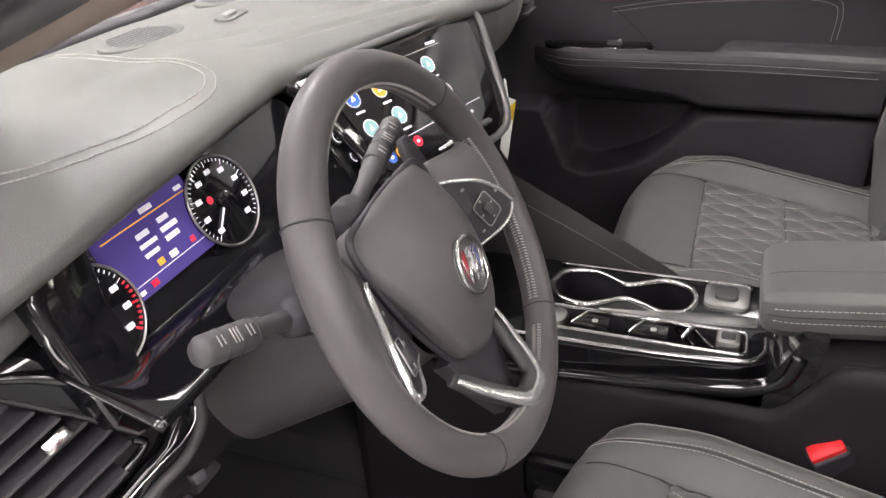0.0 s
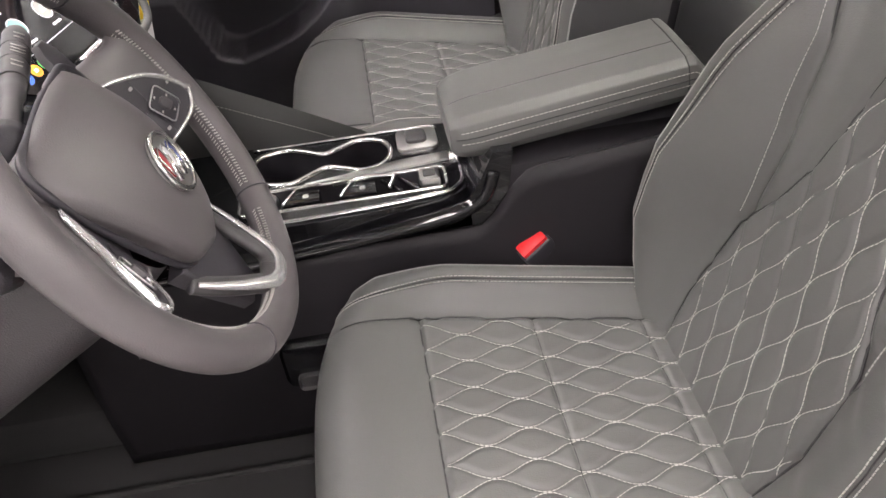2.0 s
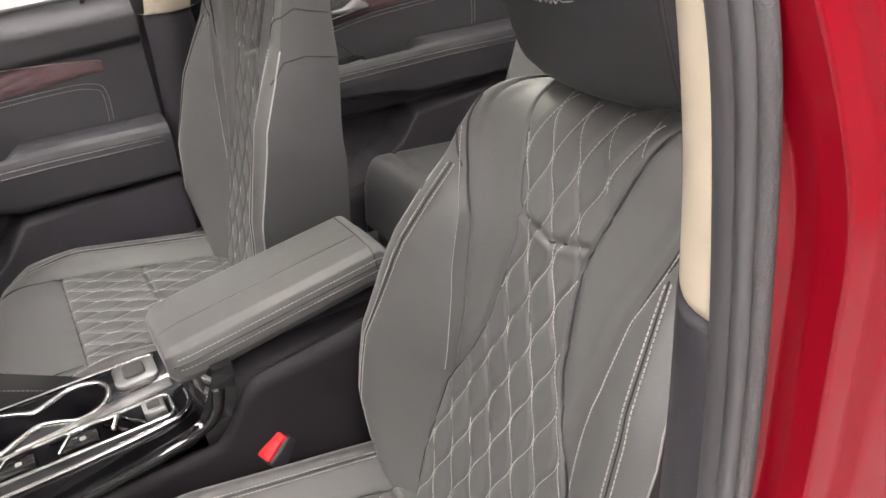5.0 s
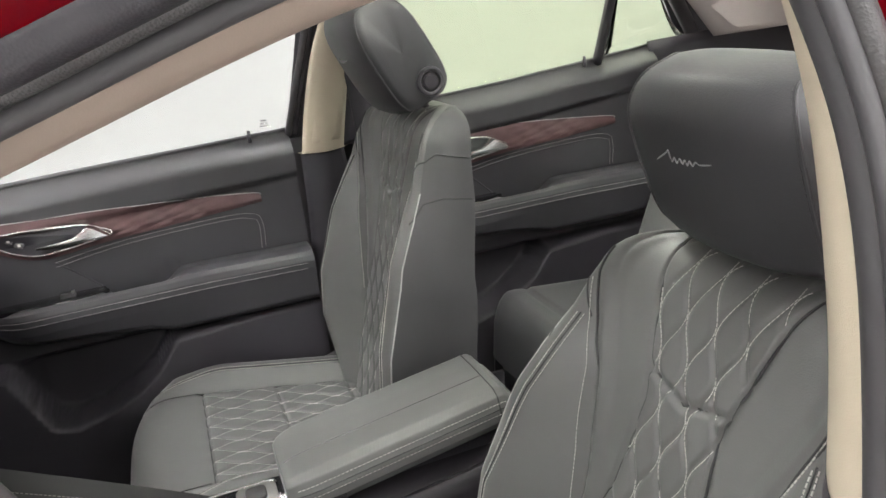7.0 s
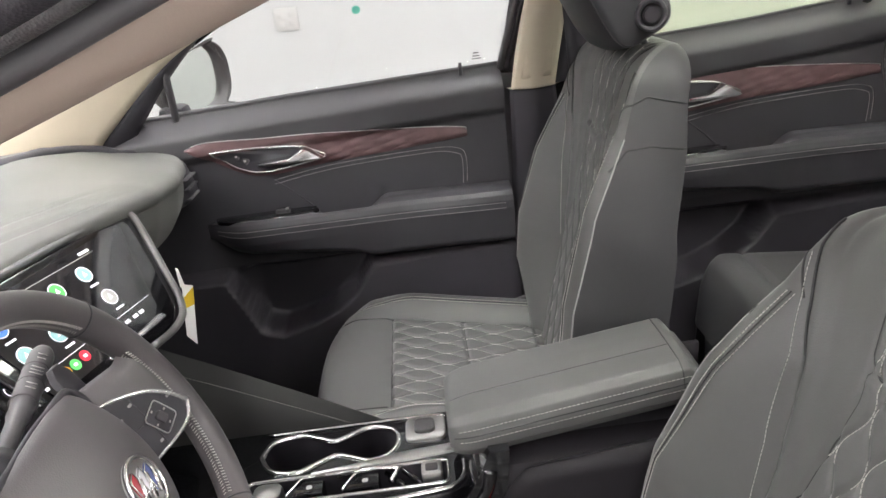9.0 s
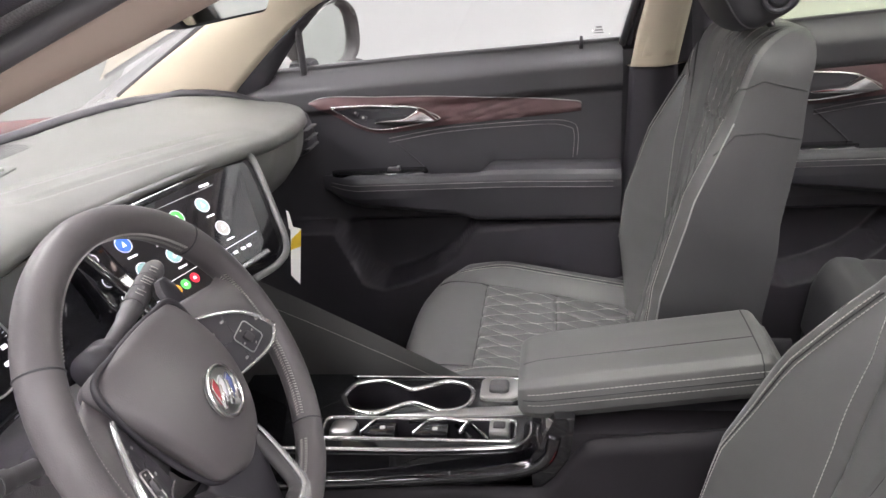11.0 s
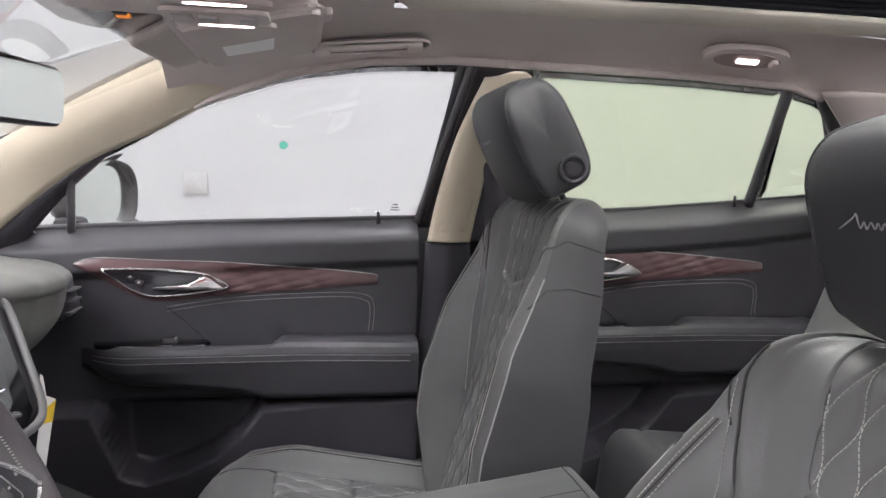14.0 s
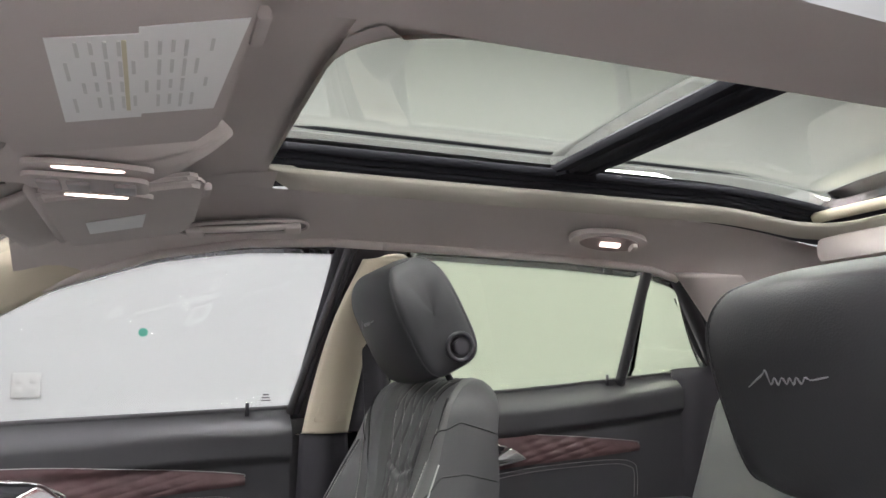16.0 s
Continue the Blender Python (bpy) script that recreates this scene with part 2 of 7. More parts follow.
def back(h, s, recline=0.0):
    """h up along the back, s across as in cushion(); the bolsters stand forward."""
    sg = 1 if s >= 0 else -1
    s = abs(s)
    n, o = back_hw(h), back_half(h)
    bol = float(np.interp(h, [-0.05, 0.02, 0.10, 0.2, 0.35, 0.47, 0.6], [0.01, 0.035, 0.065, 0.075, 0.06, 0.028, 0.012]))
    if s <= 1:
        w, f = n * s, 0.0
        g = min(wave_gap(w * sg, h, BP, BA, BL) / 0.0085, 1)
        f += 0.0034 * (math.sin(g * math.pi / 2) - 1) + 0.0026
        vs_ = h - 0.437 - 0.016 * s
        f -= 0.004 * max(0, 1 - abs(vs_) / 0.007)
        f += 0.0015 * max(0, 1 - abs(vs_ + 0.010) / 0.008)
        if s > 0.95:
            f -= 0.005 * (s - 0.95) / 0.05
    elif s <= 2:
        k = s - 1
        w = n + (o - n) * k
        kc = crease(h)
        kk = max(0.0, (k - kc * 0.8) / (1 - kc * 0.8))
        f = bol * math.sin(min(kk / 0.80, 1) * math.pi / 2) ** 1.2 - 0.005 * max(0, 1 - k / 0.05) - 0.010 * max(0.0, (kk - 0.72) / 0.28) ** 2
        cr = (k - kc) * (o - n)
        f -= (0.013 - 0.009 * smooth01((h - 0.36) / 0.10)) * max(0, 1 - abs(cr) / 0.009) * smooth01((h - 0.17) / 0.03)
        f += 0.006 * math.exp(-((cr + 0.018) / 0.012) ** 2) * smooth01((h - 0.2) / 0.05)
    else:
        k = s - 2
        w = o + 0.01 * math.sin(k * math.pi) - 0.012 * k
        f = bol - 0.010 - (float(np.interp(h, [0, 0.3, 0.545], [0.19, 0.145, 0.085])) * math.cos(top_turn(h)) + 0.0) * k
    tt = top_turn(h)
    curve = 0.02 * math.cos(h / BK * math.pi) + 0.070 * (1 - math.cos(tt))
    r = radians(recline)
    x, z = -f + curve, (h if h < 0.545 else 0.545 + 0.068 * math.sin(tt))
    return Vector((x * math.cos(r) + z * math.sin(r), w * sg, -x * math.sin(r) + z * math.cos(r)))


def make_seat(at, recline, label, up=0.0):
    seat = thing("front_seat", (at[0], at[1], 0.30), label, "car seat", "front seats")
    z0 = at[2] - 0.30
    lift = lambda fn: (lambda u, v: fn(u, v) + Vector((0, 0, z0)))
    cf = lift(cushion)
    bf = lift(lambda h, s: back(h, s, recline) + Vector((0.31 - up * 0.2, 0, -0.055 + up)))
    rows = lambda a, b, n: list(np.linspace(a, b, n))
    q0 = next(k for k in range(161) if CL[k][0] >= 0 and k > 60) / 160
    grid_ob("seat_cushion_front", cf, rows(0, q0, 40), rows(-1, 1, 24), LEATHER, seat)
    grid_ob("quilted_insert", cf, rows(q0, 1, 130), rows(-1, 1, 150), LEATHER, seat, "diamond-quilted black leather insert")
    for a, b in ((1, 2), (-2, -1)):
        grid_ob("cushion_bolster", cf, rows(0, 1, 70), rows(a, b, 16), LEATHER, seat)
    for a, b in ((2, 3), (-3, -2)):
        grid_ob("cushion_side", cf, rows(0, 1, 50), rows(a, b, 8), LEATHER_SIDE, seat)
    grid_ob("quilted_back", bf, rows(-0.03, 0.629, 170), rows(-1, 1, 110), LEATHER, seat, "diamond-quilted black leather back insert")
    for a, b in ((1, 2), (-2, -1)):
        grid_ob("back_bolster", bf, rows(-0.03, 0.629, 90), rows(a, b, 44), LEATHER, seat)
    for a, b in ((2, 3), (-3, -2)):
        grid_ob("back_side", bf, rows(-0.03, 0.629, 50), rows(a, b, 8), LEATHER_SIDE, seat)
    # rear shell and top of the back
    grid_ob("back_shell", lambda h, w: bf(h, 3).lerp(bf(h, -3), w), rows(-0.03, 0.629, 20), rows(0, 1, 8), DARK, seat)
    # seams that cross the sides of the back below the shoulder
    for sg in (1, -1):
        for pts in (((0.42, 1.96), (0.455, 2.08), (0.468, 2.4), (0.47, 2.97)), ((0.47, 1.72), (0.515, 1.95), (0.535, 2.2), (0.535, 2.97))):
            tube("side_seam", [bf(float(np.interp(f, np.linspace(0, 1, 4), [p[0] for p in pts])), sg * float(np.interp(f, np.linspace(0, 1, 4), [p[1] for p in pts]))) for f in np.linspace(0, 1, 26)], 0.0014, SEAM, seat, sides=6)
    # stitching
    lines = []
    for k in range(-8, 9):
        uv = []
        for x in np.arange(0.004, 0.40, 0.006):
            w = k * QP + (QA if k % 2 else -QA) * math.cos(2 * math.pi * x / QL)
            if abs(w) < hw(x) - 0.002:
                uv.append((np.interp(x, CL[60:, 0], np.arange(60, 161)) / 160, w / hw(x)))
            elif len(uv) > 3:
                lines.append(surf_line(cf, uv)); uv = []
            else:
                uv = []
        if len(uv) > 3:
            lines.append(surf_line(cf, uv))
    for k in range(-7, 8):
        uv = []
        for h in np.arange(0.0, 0.6, 0.006):
            w = k * BP + (BA if k % 2 else -BA) * math.cos(2 * math.pi * h / BL)
            if abs(w) < back_hw(h) - 0.002:
                uv.append((h, w / back_hw(h)))
            elif len(uv) > 3:
                lines.append(surf_line(bf, uv)); uv = []
            else:
                uv = []
        if len(uv) > 3:
            lines.append(surf_line(bf, uv))
    for sg in (1, -1):
        for s in (1.52, 1.60):
            lines.append(surf_line(cf, [(q, sg * s) for q in np.linspace(0.3, 0.97, 90)]))
        for s in (1.77, 1.83):
            lines.append(surf_line(bf, [(h, sg * s) for h in np.linspace(0.0, 0.47, 90)]))
        lines.append(surf_line(bf, [(h, sg * (1.05 + crease(h))) for h in np.linspace(0.2, 0.52, 60)]))
        tube("crease_seam", surf_line(bf, [(h, sg * (1.0 + crease(h))) for h in np.linspace(0.19, 0.56, 60)])[0], 0.0018, SEAM, seat, sides=5)
        tube("piping", [cf(q, sg * 2.0) for q in np.linspace(0.22, 0.97, 80)], 0.0013, PIPING, seat)
        tube("piping", [bf(h, sg * 2.0) for h in np.linspace(0.0, 0.47, 70)], 0.0013, PIPING, seat)
    for sx in (0.0, 0.15, 0.30):
        tube("insert_seam", [p - Vector((0, 0, 0.0012)) for p in surf_line(cf, [(float(np.interp(sx, CL[60:, 0], np.arange(60, 161))) / 160, v) for v in np.linspace(-0.985, 0.985, 40)])[0]], 0.0013, SEAM, seat, sides=5)
    for sg in (1, -1):
        tube("insert_edge", surf_line(bf, [(h, sg * 1.0) for h in np.linspace(0.0, 0.60, 90)])[0], 0.0016, SEAM, seat, sides=5)
        tube("cushion_edge", surf_line(cf, [(q, sg * 1.0) for q in np.linspace(0.42, 0.97, 60)])[0], 0.0013, SEAM, seat, sides=5)
        tube("bolster_seam", surf_line(cf, [(q, sg * 1.56) for q in np.linspace(0.22, 0.97, 60)])[0], 0.0009, SEAM, seat, sides=5)
        tube("bolster_seam", surf_line(bf, [(h, sg * 1.80) for h in np.linspace(0.0, 0.47, 60)])[0], 0.0009, SEAM, seat, sides=5)
    tube("insert_seam", surf_line(bf, [(0.437 + 0.016 * abs(v), v) for v in np.linspace(-0.98, 0.98, 21)])[0], 0.0016, SEAM, seat, sides=5)
    st = stitches("stitching", lines, seat, step=0.0056, length=0.0042, w=0.00055, label="white contrast stitching")
    tagged(st, kind="stuff")
    # headrest: leans forward over the back
    rc = radians(recline)
    hm = Matrix.Translation(Vector((0.31 - up * 0.2 + 0.002 * math.cos(rc) + BK * math.sin(rc), 0, z0 - 0.055 + up - 0.002 * math.sin(rc) + BK * math.cos(rc))) + Vector((0.036 if at[1] < 0 else 0.004, 0, 0.004 if at[1] < 0 else -0.006))) @ pose(0, 0, 0, 0, recline - 44, 0)

    def head(a, v):
        """a round the outline from the side view, v across."""
        c, sn = math.cos(a), math.sin(a)
        k = 1 - 0.10 * abs(v) ** 4
        ex = 0.46
        x = math.copysign(abs(c) ** ex, c) * (0.062 if c > 0 else 0.05) * (1 - 0.20 * max(sn, 0) - (0.16 * max(sn, 0) ** 3 if c < 0 else 0)) * k
        z = 0.118 + math.copysign(abs(sn) ** ex, sn) * 0.10 * (1 - 0.07 * abs(v) ** 3)
        w = 0.121 * v * (1 - 0.16 * max(sn, 0) ** 2)
        return hm @ Vector((x - 0.012 * (1 - v * v) * (1 if c < 0 else 0), w, z))

    ang = list(np.linspace(0, 2 * math.pi, 48, endpoint=False))
    vs = list(np.sin(np.linspace(-math.pi / 2, math.pi / 2, 25)))
    hr = grid_ob("headrest", head, ang, vs, HEADM, seat, close_u=True)
    for sg in (1, -1):
        side = [head(a, sg) for a in ang]
        cx = sum(side, Vector()) / len(side)
        rings = [side] + [[cx.lerp(p, f) + (hm.to_3x3() @ Vector((0, sg * d, 0))) for p in side] for f, d in ((0.93, 0.006), (0.8, 0.010), (0.5, 0.012), (0.02, 0.012))]
        V = [p for r_ in rings for p in r_]
        n_ = len(side)
        F = [(i * n_ + j, i * n_ + (j + 1) % n_, (i + 1) * n_ + (j + 1) % n_, (i + 1) * n_ + j) for i in range(len(rings) - 1) for j in range(n_)]
        mesh_ob("headrest_side", V, F, HEADM, hr)
        tube("seam", [p + (p - cx) * 0.005 for p in side], 0.0012, LEATHER_SIDE, hr, closed=True, sides=6)
        lines_h = [([head(a, sg * 0.965) for a in np.linspace(1.2, 5.0, 60)], [(head(a, sg * 0.965) - cx).normalized() for a in np.linspace(1.2, 5.0, 60)])]
        tagged(stitches("headrest_stitching", lines_h, hr, w=0.0004, material=LEATHER_SIDE), kind="stuff")
    kn = hm @ Matrix.Translation((0.018, (-0.136 if at[1] > 0 else 0.135), 0.055)) @ pose(0, 0, 0, 90, 0, 0)
    knob = tube("release_button", [kn @ Vector((0.021 * math.cos(a), 0.021 * math.sin(a), 0)) for a in np.linspace(0, 2 * math.pi, 32, endpoint=False)], 0.004, DARK, hr, closed=True, sides=8)
    bm = bmesh.new()
    bmesh.ops.create_cone(bm, cap_ends=True, segments=28, radius1=0.0125, radius2=0.0125, depth=0.008, matrix=kn)
    bmesh.ops.bevel(bm, geom=[e for e in bm.edges if len(e.link_faces) == 2 and e.calc_face_angle() > 1], offset=0.002, segments=2, affect="EDGES")
    part("button", bm, DARK, knob)
    # embroidered mark on the front of the headrest, as one plain wavy line
    hw_ = 0.121
    mark = spline([(0.050, -0.012), (0.026, 0.006), (0.020, 0.012), (0.017, -0.006), (0.010, 0.003), (0.008, -0.006), (0.001, 0.003), (-0.003, -0.005), (-0.008, 0.003), (-0.011, -0.005), (-0.016, 0.004), (-0.020, -0.004), (-0.026, 0.004), (-0.032, 0.001), (-0.050, 0.005)], 90)
    pts = []
    for y0, z0_ in mark:
        yy, zz = (0.020 if at[1] < 0 else 0.010) + 0.90 * y0, 0.142 + 0.66 * z0_
        sn = (zz - 0.118) / 0.10
        a_ = math.pi - math.copysign(math.asin(min(abs(sn), 0.99) ** (1 / 0.46)), sn)
        pts.append(head(a_, yy / hw_) + (hm.to_3x3() @ Vector((-0.0004, 0, 0))))
    tube("badge_stroke", pts, [0.0004 + 0.0005 * abs(math.sin(k * 0.35)) for k in range(90)], BADGETHREAD, hr, sides=5)
    for y in (-0.06, 0.06):
        tube("headrest_post", [hm @ Vector((0.01, y, -0.06)), hm @ Vector((0.005, y, 0.03))], 0.006, DARK, seat)
    # base and rails
    box("seat_base", (-0.06, -0.2, 0.02), (0.36, 0.2, z0 - 0.08), DARK, seat, 0.02)
    for y in (-0.2, 0.2):
        box("seat_rail", (-0.12, y - 0.02, 0.0), (0.42, y + 0.02, 0.03), DARK, seat, 0.004)
    return seat


driver_seat = make_seat((0.190, -0.385, 0.600), 25, "black quilted leather driver seat with white stitching, set low", 0.014)
passenger_seat = make_seat((0.171, 0.370, 0.660), 17, "black quilted leather passenger seat with white stitching", 0.034)



# ---- steering wheel ----
WC = Vector((0.0039, -0.3775, 1.0166))
_t, _y = radians(28), radians(2.7)
WN = Vector((math.cos(_t) * math.cos(_y), math.sin(_y), math.sin(_t))).normalized()
WU = (Vector((0, 0, 1)) - WN * WN.z).normalized()
WR = WU.cross(WN)
WM = Matrix.Translation(WC) @ Matrix((WR, WU, WN)).transposed().to_4x4()
RIM = 0.175
RC = Vector((-0.0159, -0.3778, 0.9987))
RN = Vector((math.cos(radians(27.1)) * math.cos(radians(3.2)), math.sin(radians(3.2)), math.sin(radians(27.1)))).normalized()
RU = (Vector((0, 0, 1)) - RN * RN.z).normalized()
RL = Matrix.Translation(RC - WC) @ Matrix((RU.cross(RN), RU, RN)).transposed().to_4x4()
wheel = thing("steering_wheel", WC, "black leather steering wheel with chrome spoke trim and buttons", "steering wheel")
WL = Matrix.Translation(-WC) @ WM


def w_(x, y, z=0.0):
    return WL @ Vector((x, y, z))


def plate(name, outline, z0, z1, material, parent, m, bevel=0.002, label="", seg=2):
    """A plate with the given outline (x, y) between two heights, in the frame m."""
    bm = bmesh.new()
    vs = [bm.verts.new((x, y, z0)) for x, y in outline]
    f = bm.faces.new(vs)
    r = bmesh.ops.extrude_face_region(bm, geom=[f])
    top = [v for v in r["geom"] if isinstance(v, bmesh.types.BMVert)]
    for v in top:
        v.co.z = z1
    bmesh.ops.recalc_face_normals(bm, faces=bm.faces[:])
    if bevel:
        ed = [e for e in bm.edges if abs(e.verts[0].co.z - z1) < 1e-6 and abs(e.verts[1].co.z - z1) < 1e-6]
        bmesh.ops.bevel(bm, geom=ed, offset=bevel, segments=seg, affect="EDGES", profile=0.5)
    bm.transform(m)
    return part(name, bm, material, parent, label)


def rrect(x0, y0, x1, y1, r, n=6):
    o = []
    for cx, cy, a0 in ((x1 - r, y1 - r, 0), (x0 + r, y1 - r, 90), (x0 + r, y0 + r, 180), (x1 - r, y0 + r, 270)):
        for k in range(n + 1):
            a = radians(a0 + 90 * k / n)
            o.append((cx + r * math.cos(a), cy + r * math.sin(a)))
    return o


def circle(cx, cy, r, n=32):
    return [(cx + r * math.cos(2 * math.pi * k / n), cy + r * math.sin(2 * math.pi * k / n)) for k in range(n)]


def rim_r(a):
    # the grips are a little thicker at ten and two
    return 0.0165 + 0.0015 * math.exp(-((math.degrees(a) % 360 - 40) / 22) ** 2) + 0.0015 * math.exp(-((math.degrees(a) % 360 - 140) / 22) ** 2)


an = np.linspace(0, 2 * math.pi, 128, endpoint=False)
rim = tube("rim", [RL @ Vector((RIM * math.cos(a), RIM * math.sin(a), 0)) for a in an], [rim_r(a) for a in an], WHEELM, wheel, closed=True, sides=24, up=None)
for deg in (142, 38, -52, -128):
    a = radians(deg)
    c, t = Vector((RIM * math.cos(a), RIM * math.sin(a), 0)), Vector((math.cos(a), math.sin(a), 0))
    tube("rim_seam", [RL @ (c + t * rim_r(a) * 1.0 * math.cos(b) + Vector((0, 0, rim_r(a) * math.sin(b)))) for b in np.linspace(0, 2 * math.pi, 24, endpoint=False)], 0.0011, DARK, rim, closed=True, sides=6)
# cross stitching on the inner side of the rim
lines = []
for d0, d1 in ((40, 140), (-50, 20), (-126, -60), (160, 230)):
    da = np.arange(d0, d1, 1.15)
    for i, d in enumerate(da[:-1]):
        for s0, s1 in ((-1, 1), (1, -1)):
            pts, nor = [], []
            for f in (0, 1):
                a = radians(d + 1.15 * f)
                s = s0 + (s1 - s0) * f
                ang = math.pi + 0.28 * s
                e = Vector((math.cos(a), math.sin(a), 0))
                p = e * (RIM + rim_r(a) * 1.02 * math.cos(ang)) + Vector((0, 0, rim_r(a) * 1.02 * math.sin(ang) * -1 + 0.003))
                pts.append(RL @ p)
                nor.append(RL.to_3x3() @ -e)
            lines.append((pts, nor))
tagged(stitches("rim_stitching", lines, wheel, step=1, length=0.0036, w=0.00058, label="pale cross stitching"), kind="stuff")
# airbag cover: wide at the top, straight sides that close in to a blunt foot, domed
AH = [(0.045, 0.074), (0.068, 0.0735), (0.081, 0.068), (0.0865, 0.055), (0.085, 0.032), (0.081, 0.006), (0.0735, -0.022), (0.063, -0.050), (0.0545, -0.068), (0.047, -0.079), (0.036, -0.087), (0.020, -0.093)]
AB = [(-x, y) for x, y in AH[::-1]] + [(0.0, 0.076)] + AH + [(0.0, -0.100)]
ABS = spline(AB + AB[:1], 109)[:-1]


def r_(x, y, z=0.0):
    return RL @ Vector((x, y, z))


def airbag(k, f):
    x, y = ABS[int(k) % len(ABS)]
    r = 1 - f if f >= 0 else 1 + 2.5 * f
    cy = -0.012
    x, y = x * r, cy + (y - cy) * r
    z = 0.017 - 0.027 * ((x / 0.092) ** 2 + ((y - cy) / 0.092) ** 2) - 0.008 * (1 - min(max(f, 0.0) / 0.07, 1)) ** 2 + 0.9 * min(f, 0.0)
    return r_(x, y, z)


cover = grid_ob("airbag_cover", airbag, list(range(108)), [-0.016, -0.007, -0.003, 0.0, 0.008, 0.02] + list(np.linspace(0.045, 0.999, 22)), WHEELM, wheel, close_u=True)
tube("cover_gap", [r_(x * 0.985, -0.012 + (y + 0.012) * 0.985, -0.021) for x, y in ABS], 0.0035, DARK, cover, closed=True, sides=6)
# emblem: ring with tilted bars in red, white and blue, no lettering
em = RL @ Matrix.Translation((0.0, -0.0185, 0.0175)) @ pose(0, 0, 0, 3, 0, 0)
emblem = plate("emblem", circle(0, 0, 0.0255, 40), -0.004, 0.001, ALU, wheel, em, 0.001, "round chrome-ringed badge")
tube("emblem_ring", [em @ Vector((0.0255 * math.cos(a), 0.0255 * math.sin(a), 0.0015)) for a in np.linspace(0, 2 * math.pi, 40, endpoint=False)], 0.0024, CHROME, emblem, closed=True)
EMB = [mat("enamel_red", (0.34, 0.05, 0.06), 0.2, coat=1), mat("enamel_white", (0.6, 0.6, 0.62), 0.2, coat=1), mat("enamel_blue", (0.08, 0.10, 0.24), 0.2, coat=1)]
for i, dx in enumerate((-0.0125, 0.0, 0.0125)):
    o = [(dx - 0.0055, 0.009 - 0.004 * i + 0.006), (dx + 0.0055, 0.013 - 0.004 * i + 0.006), (dx + 0.0055, -0.006 - 0.004 * i + 0.004), (dx, -0.016 - 0.004 * i + 0.006), (dx - 0.0055, -0.009 - 0.004 * i + 0.004)]
    o = [(x * 0.95, max(min(y, 0.021), -0.021)) for x, y in o]
    sh = plate("shield", o, 0.0, 0.003, EMB[i], emblem, em, 0.0006)
    tube("shield_edge", [em @ Vector((x, y, 0.003)) for x, y in o], 0.0007, CHROME, emblem, closed=True, sides=5)
    tube("shield_band", [em @ Vector((dx - 0.006, -0.010 - 0.003 * i, 0.004)), em @ Vector((dx + 0.006, 0.010 - 0.003 * i, 0.004))], 0.0023, CHROME, emblem, sides=5)
# spokes, button pads and chrome
def spoke_z(x):
    return float(np.interp(abs(x), [0.05, 0.094, 0.131, 0.155, 0.172], [-0.034, -0.024, -0.004, 0.006, 0.004]))


